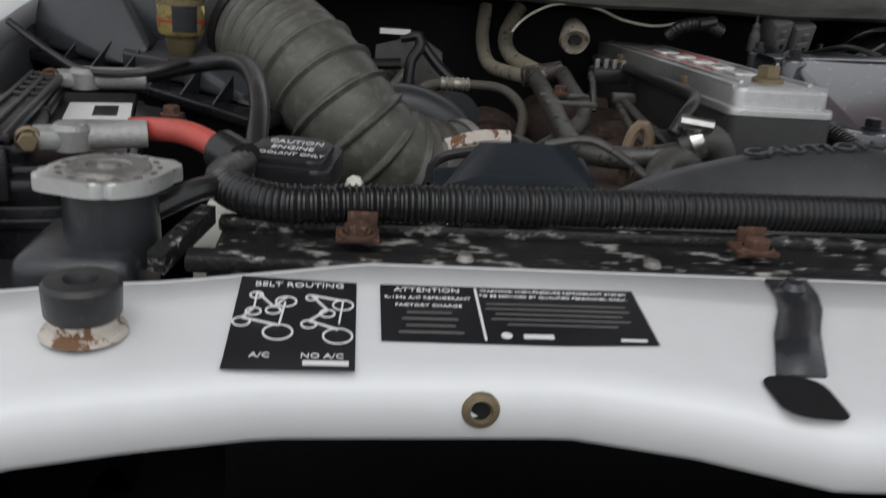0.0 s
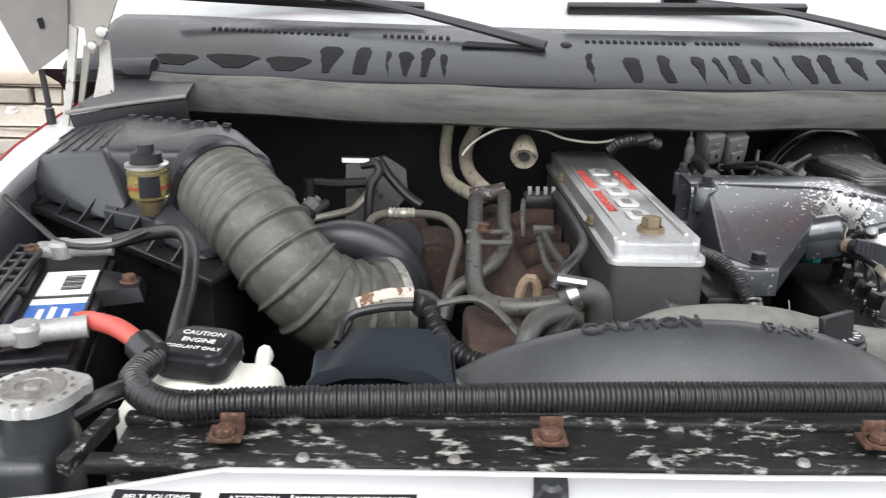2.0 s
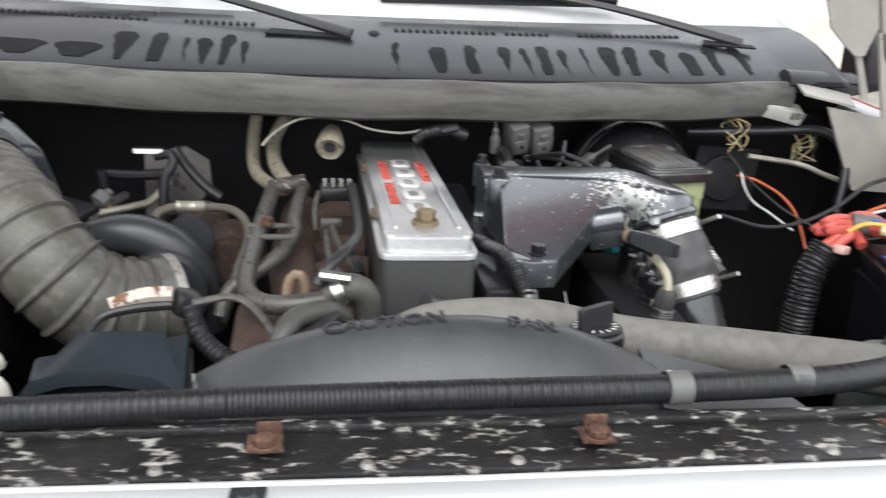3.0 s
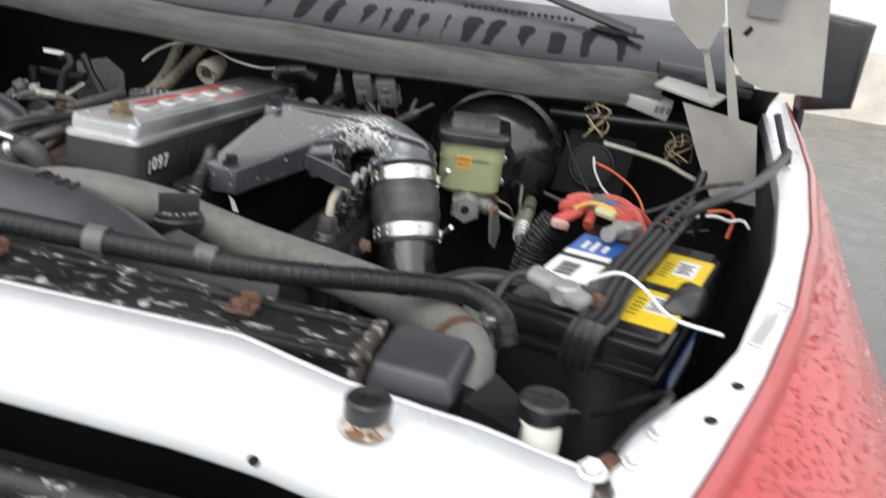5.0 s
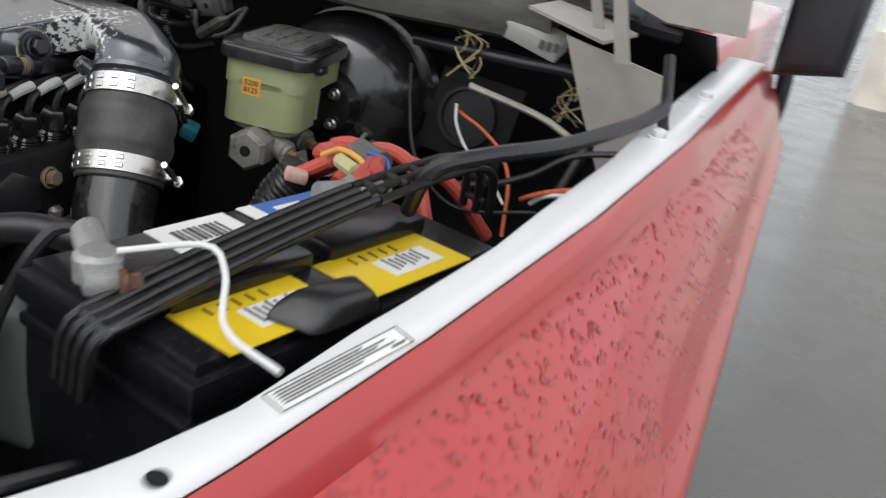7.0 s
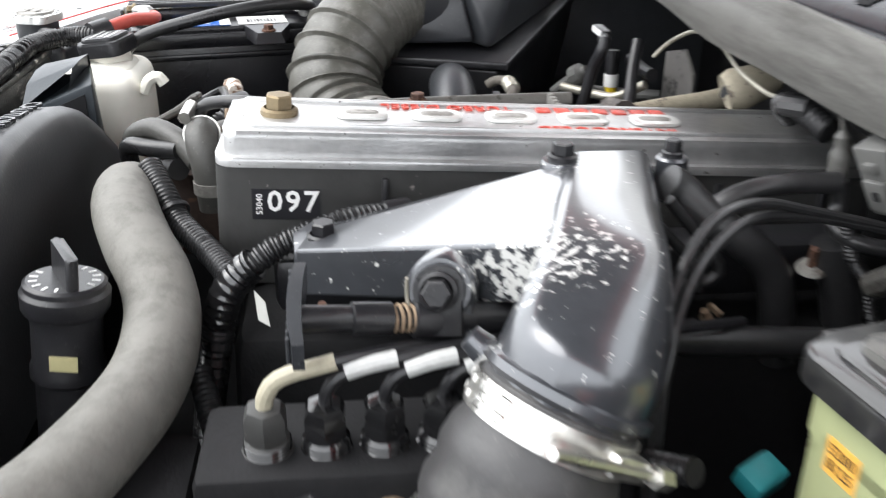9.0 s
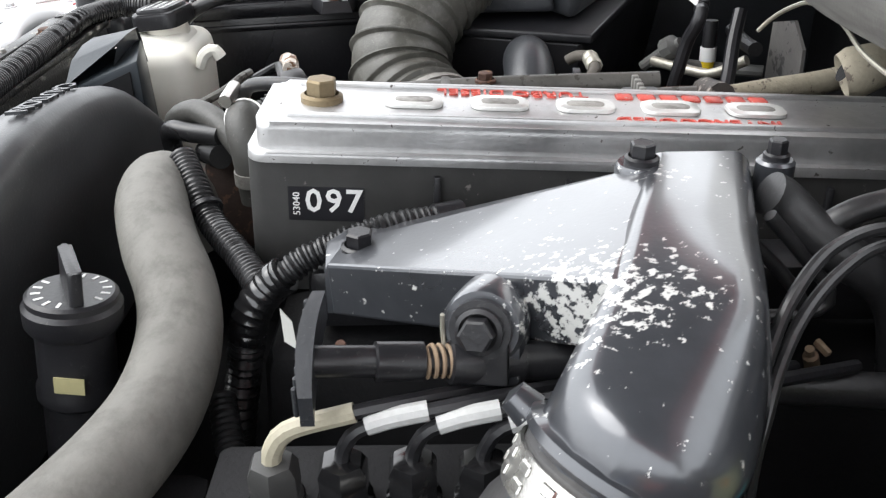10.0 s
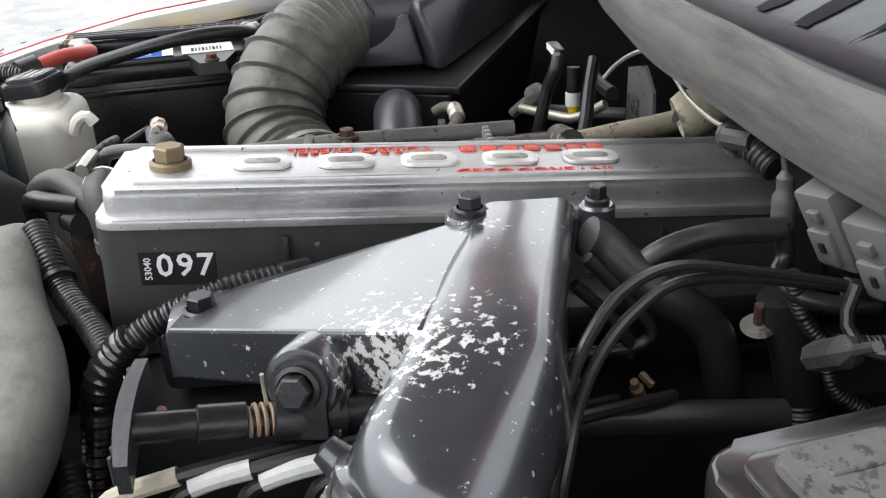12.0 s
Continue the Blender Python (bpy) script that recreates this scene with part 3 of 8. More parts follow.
for sx in (-1, 1):
    w = part("front_wheel", lathe([(0.21, -0.12), (0.34, -0.12), (0.375, -0.10), (0.385, -0.05), (0.385, 0.05), (0.375, 0.10), (0.34, 0.12), (0.21, 0.12)], 48, pose(sx * 0.86, 0.55, 0.385, 0, 90, 0)), HOSE, cab, "black tyre under the fender")
    part("rim", lathe([(0, 0.03), (0.10, 0.03), (0.16, -0.02), (0.21, 0.0), (0.215, 0.11)], 32, pose(sx * 0.86, 0.55, 0.385, 0, 90 * sx, 0)), ALU_DULL, w)


def wiper(pivot, tip, blade0, blade1, label):
    w = thing("windshield_wiper", pivot, label, "wiper", "windscreen wipers")
    mid = (Vector(blade0) + Vector(blade1)) / 2
    part("arm", sweep([pivot, (Vector(pivot) * 0.45 + Vector(tip) * 0.55) + Vector((0, 0, 0.012)), tip], lambda s, t: 0.011 - 0.006 * s / t, 10, 0.02, 0.6), BLACK, w)
    b = part("blade", box(((Vector(blade1) - Vector(blade0)).length, 0.016, 0.02), frame_on(mid, (0, -0.5, 0.86), Vector(blade1) - Vector(blade0)), 0.003), BLACK, w)
    part("yoke", box((0.07, 0.024, 0.026), frame_on(tip, (0, -0.5, 0.86), Vector(blade1) - Vector(blade0)), 0.005), HOSE, b)
    return w


wiper((-0.06, 1.075, 1.30), (-0.56, 1.31, 1.372), (-0.75, 1.29, 1.352), (-0.27, 1.255, 1.352), "wet black wiper resting on the windscreen foot")
wiper((0.68, 1.155, 1.30), (0.22, 1.275, 1.372), (0.0, 1.245, 1.355), (0.46, 1.26, 1.355), "wet black wiper with long bowed arm")


ALU_PAINT = mat("grey_primer", (0.2, 0.19, 0.18), 0.5, 0, 0.2, 10, bump=0.05)
STEEL_PAINT = mat("worn_white_hinge", (0.5, 0.48, 0.45), 0.5, 0.2, 0.3, 30, spots=(0.12, 0.08, 0.06), spot_scale=40, spot_at=0.6, bump=0.1)
TANPAINT = mat("dusty_tan_grey_paint", (0.34, 0.32, 0.29), 0.55, 0, 0.2, 8, spots=(0.16, 0.10, 0.07), spot_scale=22, spot_at=0.66, bump=0.1)
hp = thing("raised_hood", (-0.85, 0.95, 1.3), "grey inner corner of raised hood on worn pale hinge", "car hood", "raised hood")
part("hood_skin", thick_plate([(-0.980, 0.930, 1.461), (-0.810, 0.930, 1.466), (-0.822, 0.930, 1.332), (-0.827, 0.930, 1.295), (-0.885, 0.930, 1.254), (-0.890, 0.930, 1.259)], (0, 1, 0.15), 0.012), ALU_PAINT, hp, "grey primed inner corner")
part("slot", thick_plate([(-0.868, 0.928, 1.340), (-0.859, 0.928, 1.343), (-0.856, 0.928, 1.327), (-0.864, 0.928, 1.325)], (0, -1, 0), 0.001), DARK, hp)
part("hinge_bracket", thick_plate([(-0.810, 0.940, 1.460), (-0.708, 0.940, 1.463), (-0.764, 0.940, 1.328), (-0.774, 0.940, 1.306), (-0.792, 0.940, 1.287), (-0.800, 0.940, 1.297), (-0.801, 0.940, 1.326), (-0.822, 0.940, 1.332)], (0, 1, 0), 0.006), TANPAINT, hp)
part("hinge_arm", thick_plate([(-0.823, 0.935, 1.333), (-0.810, 0.935, 1.326), (-0.828, 0.935, 1.222), (-0.848, 0.935, 1.146), (-0.856, 0.935, 1.149), (-0.833, 0.935, 1.258)], (0, 1, 0), 0.008), STEEL_PAINT, hp, "worn pale steel hinge arm")
part("hinge_arm", thick_plate([(-0.808, 0.950, 1.299), (-0.799, 0.950, 1.288), (-0.818, 0.950, 1.210), (-0.827, 0.950, 1.204), (-0.818, 0.950, 1.249)], (0, 1, 0), 0.006), TANPAINT, hp)
part("hinge_foot", thick_plate([(-0.784, 0.955, 1.308), (-0.770, 0.955, 1.305), (-0.769, 0.955, 1.224), (-0.803, 0.955, 1.215), (-0.788, 0.955, 1.268)], (0, 1, 0), 0.006), STEEL_PAINT, hp)
for p, r in (((-0.773, 0.937, 1.322), 0.010), ((-0.789, 0.937, 1.300), 0.008)):
    part("pivot", lathe([(0, 0.006), (r * 0.8, 0.005), (r, 0)], 20, frame_on(p, (0, -1, 0), (1, 0, 0))), STEEL, hp)
hd = thing("raised_hood", (0.9, 0.95, 1.3), "dusty tan inner corner of raised hood on its hinge", "car hood", "raised hood")
part("hood_skin", thick_plate([(0.777, 0.950, 1.546), (0.948, 0.950, 1.557), (0.995, 0.950, 1.261), (0.908, 0.950, 1.258), (0.871, 0.950, 1.269), (0.841, 0.950, 1.307)], (0, 1, 0.15), 0.012), TANPAINT, hd)
part("slot", thick_plate([(0.854, 0.948, 1.342), (0.864, 0.948, 1.355), (0.869, 0.948, 1.350), (0.862, 0.948, 1.338)], (0, -1, 0), 0.001), DARK, hd)
part("hinge_bracket", thick_plate([(0.667, 0.955, 1.540), (0.780, 0.955, 1.547), (0.824, 0.955, 1.356), (0.808, 0.955, 1.308), (0.791, 0.955, 1.307), (0.768, 0.955, 1.325), (0.739, 0.955, 1.352)], (0, 1, 0), 0.006), TANPAINT, hd)
part("hinge_arm", thick_plate([(0.798, 0.965, 1.311), (0.808, 0.965, 1.311), (0.839, 0.965, 1.232), (0.826, 0.965, 1.231)], (0, 1, 0), 0.006), TANPAINT, hd)
part("hinge_arm", thick_plate([(0.823, 0.950, 1.347), (0.835, 0.950, 1.347), (0.880, 0.950, 1.203), (0.863, 0.950, 1.202)], (0, 1, 0), 0.008), TANPAINT, hd)
hood = thing("raised_hood", (0, 0.95, 1.5), "raised red hood with black insulated underside above the engine", "car hood", "raised hood")
part("outer_skin", thick_plate([(-0.92, 0.98, 1.46), (0.94, 0.98, 1.46), (0.94, 0.24, 2.40), (-0.92, 0.24, 2.40)], (0, 1, 0.8), 0.02), RED, hood)
part("inner_liner", thick_plate([(-0.84, 0.915, 1.525), (0.86, 0.915, 1.525), (0.86, 0.26, 2.355), (-0.84, 0.26, 2.355)], (0, 1, 0.8), 0.012), DARK, hood)
# Unseen hood side flanges, added to darken what the horn's top face mirrors.
for hx in (-0.92, 0.928):
    part("added_side_flange", thick_plate([(hx, 0.965, 1.475), (hx, 0.24, 2.40), (hx, 0.145, 2.325), (hx, 0.87, 1.44)], (1, 0, 0), 0.012), RED, hood, "red folded side flange, added to darken reflections on the horn")
for sx in (-1, 1):
    part("hinge_stay", box((0.05, 0.03, 0.24), pose(sx * 0.86 + 0.02, 0.955, 1.49)), ALU_PAINT, hood)
gs = thing("gas_strut", (-0.88, 0.94, 1.13), "thin black hood strut beside the hinge", "gas strut")
part("rod", sweep([(-0.877, 0.945, 1.261), (-0.871, 0.945, 1.195)], 0.005, 10, 0.02), BLACK, gs)
part("end_sleeve", sweep([(-0.872, 0.945, 1.198), (-0.870, 0.945, 1.174)], 0.0075, 10, 0.02), HOSE, gs)
cd = thing("cowl_side_panel", (0.8, 1.0, 1.1), "dusty tan sheet metal cowl corner beside the fender", "body panel", "cowl corner panels")
part("face", thick_plate([(0.787, 1.000, 1.211), (0.915, 1.000, 1.191), (0.944, 1.000, 1.054), (0.865, 1.000, 1.058), (0.826, 1.000, 1.131)], (0, 1, 0), 0.006), TANPAINT, cd)
part("top_flange", thick_plate([(0.735, 0.995, 1.235), (0.835, 0.995, 1.215), (0.86, 1.06, 1.225), (0.76, 1.08, 1.245)], (0, 0, -1), 0.004), TANPAINT, cd)
csp = thing("cowl_side_panel", (-0.75, 0.95, 1.15), "dark sheet metal cowl corner with pale top edge", "body panel", "cowl corner panels")
part("face", thick_plate([(-0.835, 0.93, 1.19), (-0.74, 0.945, 1.205), (-0.655, 0.96, 1.215), (-0.65, 0.96, 1.16), (-0.82, 0.93, 1.13)], (0, 1, 0), 0.006), BLACK, csp)
part("top", thick_plate([(-0.838, 0.928, 1.192), (-0.74, 0.943, 1.207), (-0.655, 0.958, 1.217), (-0.66, 1.08, 1.235), (-0.80, 1.06, 1.225)], (0, 0, 1), 0.004), GREYPL, csp)
part("pale_edge", sweep([(-0.84, 0.928, 1.195), (-0.74, 0.943, 1.21), (-0.655, 0.958, 1.22)], 0.0035, 8, 0.02), ALU_PAINT, csp)

GRIMEPLATE = mat("grimy_grey_sheet", (0.11, 0.105, 0.10), 0.6, 0, 0.35, 20, spots=(0.03, 0.03, 0.03), spot_scale=30, spot_at=0.56, bump=0.15)
part("grommet_plate", prism([(-0.068, -0.06), (0.062, -0.065), (0.075, 0.055), (-0.05, 0.06)], 0.006, frame_on((0.650, 1.098, 1.054), (0, -1, 0.1), (1, 0, 0))), DARK, wallf, "matte black plate")
part("grommet", lathe([(0.0, 0.001), (0.036, 0.001), (0.038, 0.008), (0.043, 0.008), (0.045, 0.0)], 32, frame_on((0.650, 1.092, 1.054), (0, -1, 0.1), (1, 0, 0))), BLACK, wallf, "black round grommet")

mirror = thing("side_mirror", (1.06, 1.4, 1.14), "black plastic door mirror beyond the fender", "mirror")
part("housing", prism([(-0.045, -0.05), (0.05, -0.03), (0.055, 0.13), (-0.05, 0.14)], 0.09, frame_on((1.06, 1.36, 1.235), (0, -1, 0), (1, 0, 0)), 0.02, 3), BLACK, mirror)
part("stalk", sweep([(1.03, 1.40, 1.20), (1.035, 1.40, 1.13), (1.03, 1.42, 1.05)], 0.012, 10, 0.02), BLACK, mirror)

GLOSSBLACK = mat("glossy_black", (0.012, 0.012, 0.013), 0.22, 0, 0.4, 12, spots=(0.025, 0.025, 0.024), spot_scale=14, spot_at=0.54, spot_rough=0.4, bump=0.03, coat=0.8, coat_rough=0.12)
DUSTYLID = mat("dust_greyed_black", (0.10, 0.098, 0.092), 0.5, 0, 0.4, 30, spots=(0.03, 0.03, 0.03), spot_scale=110, spot_at=0.54, spot_rough=0.3, bump=0.1)
PALESTEEL = mat("tarnished_pale_steel", (0.42, 0.4, 0.34), 0.45, 0.6, 0.25, 60, bump=0.1)
# ---- engine ----
HEADGREY = mat("grimy_head_paint", (0.042, 0.042, 0.041), 0.5, 0, 0.35, 16, spots=(0.16, 0.15, 0.14), spot_scale=70, spot_at=0.66, bump=0.15)
TILT = Matrix.Translation((0.012, 0.50, 1.113)) @ pose(0, 0, 0, -2.6, 0, 0)


def rrect(w, h, r, n=5):
    """A rectangle with rounded corners about the origin."""
    out = []
    for cx, cy, a0 in ((w / 2 - r, h / 2 - r, 0), (-w / 2 + r, h / 2 - r, 90), (-w / 2 + r, -h / 2 + r, 180), (w / 2 - r, -h / 2 + r, 270)):
        for k in range(n + 1):
            a = radians(a0 + 90 * k / n)
            out.append((cx + r * math.cos(a), cy + r * math.sin(a)))
    return out


engine = thing("engine", (0, 0.75, 0.6), "straight-six diesel engine with silver finned rocker cover", "engine")
L = 0.60
lid = join(prism(rrect(0.118, L, 0.016), 0.008, TILT @ Matrix.Translation((0, L / 2 - 0.02, -0.002)), 0.003),
           prism(rrect(0.104, L - 0.014, 0.012), 0.024, TILT @ Matrix.Translation((0, L / 2 - 0.02, 0.004)), 0.007, 3))
cover = part("rocker_cover", lid, ALU, engine, "silver aluminium rocker cover with raised red lettering")
for dx in (-0.038, 0.038):
    part("rib", box((0.005, L - 0.06, 0.005), TILT @ Matrix.Translation((dx, L / 2 - 0.02, 0.029)), 0.0015), ALU, cover)
part("head", prism(rrect(0.112, L, 0.012), 0.11, TILT @ Matrix.Translation((0, L / 2 - 0.02, -0.113))), HEADGREY, engine, "grimy dark grey cylinder head")
for k in range(5):
    part("head_rib", box((0.006, 0.005, 0.09), TILT @ Matrix.Translation((0.058, 0.125 + 0.1 * k, -0.055)), 0.001), BLACK, engine)
part("block", box((0.30, 0.72, 0.45), TILT @ Matrix.Translation((0, 0.36, -0.34)), 0.02), DARK, engine)
b = part("cover_bolt", hexbolt(0.0125, 0.018, TILT @ Matrix.Translation((0, 0.032, 0.028))), BRASS, engine, "yellowed hex bolt with flange")

# intake horn
horn = thing("intake_horn", (0.25, 0.65, 1.0), "charcoal painted intake horn with chipped paint", "intake horn")


def ring(c, u, v, w, h, r=0.02):
    c, u, v = Vector(c), Vector(u).normalized(), Vector(v).normalized()
    return [c + u * a + v * b for a, b in rrect(w, h, r, 4)]


def hull(points):
    bm = bmesh.new()
    vs = [bm.verts.new(p) for p in points]
    bmesh.ops.convex_hull(bm, input=vs)
    return bm


AX = Vector((0.27, -0.45, -0.85)).normalized()


def crisp(points, offset):
    """A convex casting with narrow rounded edges."""
    bm = hull(points)
    bmesh.ops.dissolve_limit(bm, angle_limit=radians(5), verts=bm.verts, edges=bm.edges)
    sharp = [e for e in bm.edges if len(e.link_faces) == 2 and e.calc_face_angle(0) > radians(24)]
    bmesh.ops.bevel(bm, geom=sharp, offset=offset, segments=2, affect="EDGES", profile=0.5)
    return bm


LIP = Vector((0.3885, 0.7095, 1.083))
TIP, APEX, FAR, CREASE, BEND = Vector((0.186, 0.552, 1.086)), Vector((0.150, 0.768, 1.139)), Vector((0.146, 0.846, 1.135)), Vector((0.316, 0.712, 1.146)), Vector((0.353, 0.783, 1.152))
wedge = crisp([TIP, APEX, CREASE, (0.150, 0.560, 1.084), (0.128, 0.60, 1.088), (0.150, 0.562, 1.048), (0.186, 0.554, 1.048), (0.13, 0.75, 1.06),
               CREASE + Vector((0.0, 0.0, -0.042)), CREASE + Vector((0.01, 0.05, -0.03)), APEX + Vector((0.012, 0.022, -0.003)), CREASE + Vector((-0.004, 0.022, -0.003)), (0.16, 0.80, 1.06)], 0.0022)
lipu = Vector((0.47, 0.88, 0.0))
lipu = (lipu - AX * lipu.dot(AX)).normalized()
lipv = lipu.cross(AX).normalized() if lipu.cross(AX).z > 0 else AX.cross(lipu).normalized()
turn = Vector((0.72, -0.34, -0.60)).normalized()
benu = (BEND - CREASE).normalized()
benv = turn.cross(benu) if turn.cross(benu).z > 0 else benu.cross(turn)
sections = [ring((0.128, 0.802, 1.094), (0, 1, 0), (0, 0, 1), 0.074, 0.088, 0.014), ring((0.241, 0.770, 1.098), (0.24, 0.97, 0), (0, 0, 1), 0.076, 0.096, 0.014),
            ring((CREASE + BEND) / 2 + Vector((-0.007, -0.004, 0.0)) - benv.normalized() * 0.046, benu, benv, 0.079, 0.094, 0.016),
            ring(LIP - AX * 0.036, lipu, lipv, 0.092, 0.092, 0.043), ring(LIP + AX * 0.004, lipu, lipv, 0.092, 0.092, 0.0455)]
def between(rings, n):
    """Smooth rings through the given ones, n to each gap."""
    ext = [[a * 2 - b for a, b in zip(rings[0], rings[1])]] + rings + [[a * 2 - b for a, b in zip(rings[-1], rings[-2])]]
    out = []
    for i in range(1, len(ext) - 2):
        for k in range(n):
            t = k / n
            u = t * t * (3 - 2 * t)
            out.append([q + (r - q) * u + (r - p) * 0.36 * (t ** 3 - 2 * t * t + t) + (w - q) * 0.36 * (t ** 3 - t * t) for p, q, r, w in zip(ext[i - 1], ext[i], ext[i + 1], ext[i + 2])])
    return out + [rings[-1]]


duct = loft(between(sections, 8), True)
part("plenum", box((0.05, 0.5, 0.05), pose(0.115, 0.78, 1.03), 0.01), BLACK, horn)
part("casting", wedge, HORN, horn, smooth=0)
part("elbow", duct, HORN, horn, smooth=40)
part("head_lug", lathe([(0.0175, -0.03), (0.0175, 0.004), (0.0155, 0.007), (0, 0.007)], 24, pose(0.148, 0.760, 1.132)), HORN, horn)
part("head_lug", lathe([(0.013, -0.03), (0.013, 0.004), (0.011, 0.006), (0, 0.006)], 24, pose(0.138, 0.852, 1.130)), HORN, horn)
BOOT = frame_on(LIP, -AX, (1, 0.5, 0))
BOOTRUBBER = mat("grey_black_silicone", (0.045, 0.044, 0.045), 0.42, 0, 0.3, 14, spots=(0.10, 0.098, 0.095), spot_scale=30, spot_at=0.5, spot_soft=0.25, bump=0.12, grit=0.3)
boot = thing("turbo_boot", (0.425, 0.63, 1.04), "black silicone hose boot held by two steel clamps", "hose")
part("sleeve", lathe([(0.046, 0.002), (0.048, 0.0), (0.048, -0.024), (0.052, -0.034), (0.0535, -0.046), (0.051, -0.056), (0.0535, -0.068), (0.052, -0.078), (0.048, -0.087), (0.048, -0.114), (0.046, -0.116)], 36, BOOT), BOOTRUBBER, boot)
for z in (-0.012, -0.099):
    c = part("clamp", lathe([(0.0485, z - 0.010), (0.0505, z - 0.010), (0.0505, z + 0.010), (0.0485, z + 0.010)], 36, BOOT), STEEL, boot, "polished steel band clamp")
    for k in range(10):
        for dz in (-0.0045, 0.0045):
            part("dimple", box((0.002, 0.0085, 0.0055), BOOT @ pose(0, 0, z + dz, 0, 0, 100 + 20 * k) @ pose(0.0505, 0, 0), 0.0008, 1), STEEL, c)
    part("clamp_bolt", join(box((0.012, 0.03, 0.014), BOOT @ pose(0.051, 0.01, z), 0.003), sweep([BOOT @ Vector((0.056, -0.055, z)), BOOT @ Vector((0.056, 0.03, z))], 0.0035, 8, 0.01), lathe([(0, 0), (0.007, 0), (0.007, 0.012), (0, 0.012)], 6, BOOT @ pose(0.056, 0.03, z, -90, 0, 0))), STEEL, c)
single("charge_pipe", sweep([BOOT @ Vector((0, 0, -0.105)), BOOT @ Vector((0, 0, -0.17)), BOOT @ Vector((0.02, 0, -0.32))], 0.044, 28, 0.02), GLOSSBLACK, "black painted metal charge air pipe", "pipe")

# ---- batteries ----
def battery(m, e, white_y, blue_y, label, size=0.312):
    """m: middle of the top; e: the side of the engine in its own x."""
    t = thing("battery", m.translation, label, "car battery", "truck batteries")
    W, D, H = 0.182, size, 0.20
    part("case", join(box((W - 0.01, D - 0.01, H - 0.03), m @ pose(0, 0, -0.115), 0.004), box((W - 0.004, D - 0.004, 0.01), m @ pose(0, 0, -0.045), 0.003)), BATTERY, t)
    lid = part("lid", join(box((W, D, 0.022), m @ pose(0, 0, -0.020), 0.004), box((W - 0.014, D - 0.014, 0.012), m @ pose(0, 0, -0.006), 0.004)), BATTERY, t)
    part("vent_cap", box((0.046, 0.13, 0.016), m @ pose(-e * 0.008, -0.072, 0.006), 0.005), BATTERY, lid)
    part("vent_cap", box((0.046, 0.12, 0.016), m @ pose(-e * 0.008, 0.07, 0.006), 0.005), BATTERY, lid)
    part("white_label", box((0.058, 0.075, 0.001), m @ pose(e * 0.052, white_y, 0.0006)), PAPER, lid)
    for k in range(9):
        part("bar", box((0.022, 0.0022 if k % 3 else 0.004, 0.0006), m @ pose(e * 0.058, white_y - 0.022 + 0.0052 * k, 0.0014)), INK, lid)
    part("blue_label", box((0.058, 0.085, 0.001), m @ pose(e * 0.052, blue_y, 0.0006)), BLUE, lid)
    part("blue_edge", box((0.058, 0.016, 0.0008), m @ pose(e * 0.052, blue_y - 0.037 * (1 if blue_y > 0 else -1), 0.0012)), PAPER, lid)
    for k, (w, dx) in enumerate(((0.030, -0.014), (0.040, -0.002), (0.026, 0.012))):
        part("print", box((0.006, w, 0.0006), m @ pose(e * 0.052 + dx, blue_y, 0.0014)), LETTER, lid)
    for yy, ln in ((-0.085, 0.095), (0.055, 0.11)):
        part("yellow_label", box((0.060, ln * 1.12, 0.001), m @ pose(-e * 0.058, yy, 0.0006)), YELLOW, lid)
        part("label_panel", box((0.026, ln * 0.55, 0.0008), m @ pose(-e * 0.062, yy + 0.012, 0.0012)), PAPER, lid)
        for k in range(7):
            part("print", box((0.020 - 0.004 * (k % 3), 0.0018, 0.0006), m @ pose(-e * 0.060, yy - 0.008 + 0.006 * k, 0.0018)), INK, lid)
        for k in range(5):
            part("print", box((0.010, 0.0018, 0.0006), m @ pose(-e * 0.040, yy - 0.03 + 0.012 * k, 0.0014)), INK, lid)
    for yy in (-0.10, 0.06):
        part("print", box((0.006, 0.03, 0.0006), m @ pose(e * 0.010, yy, 0.0016)), LETTER, lid)
    part("side_badge", box((0.001, 0.16, 0.035), m @ pose(-e * (W / 2 + 0.0003), -0.02, -0.085)), BLUE, t)
    for k in range(6):
        part("badge_mark", box((0.0008, 0.015, 0.022), m @ pose(-e * (W / 2 + 0.0009), -0.075 + 0.022 * k, -0.085, 20, 0, 0)), LETTER, t)
    return t


BR = pose(0.757, 0.405, 1.088, 0, 0, -11)
BL = pose(-0.715, 0.40, 1.088, 0, 0, 11)
BRB = pose(0.748, 0.432, 1.088, 0, 0, -12)
battery_driver = battery(BRB, -1, -0.035, 0.062, "black car battery with yellow and blue labels under rubber strap", 0.336)
battery_passenger = battery(BL, 1, 0.05, -0.045, "black car battery with yellow and blue labels beside air box")


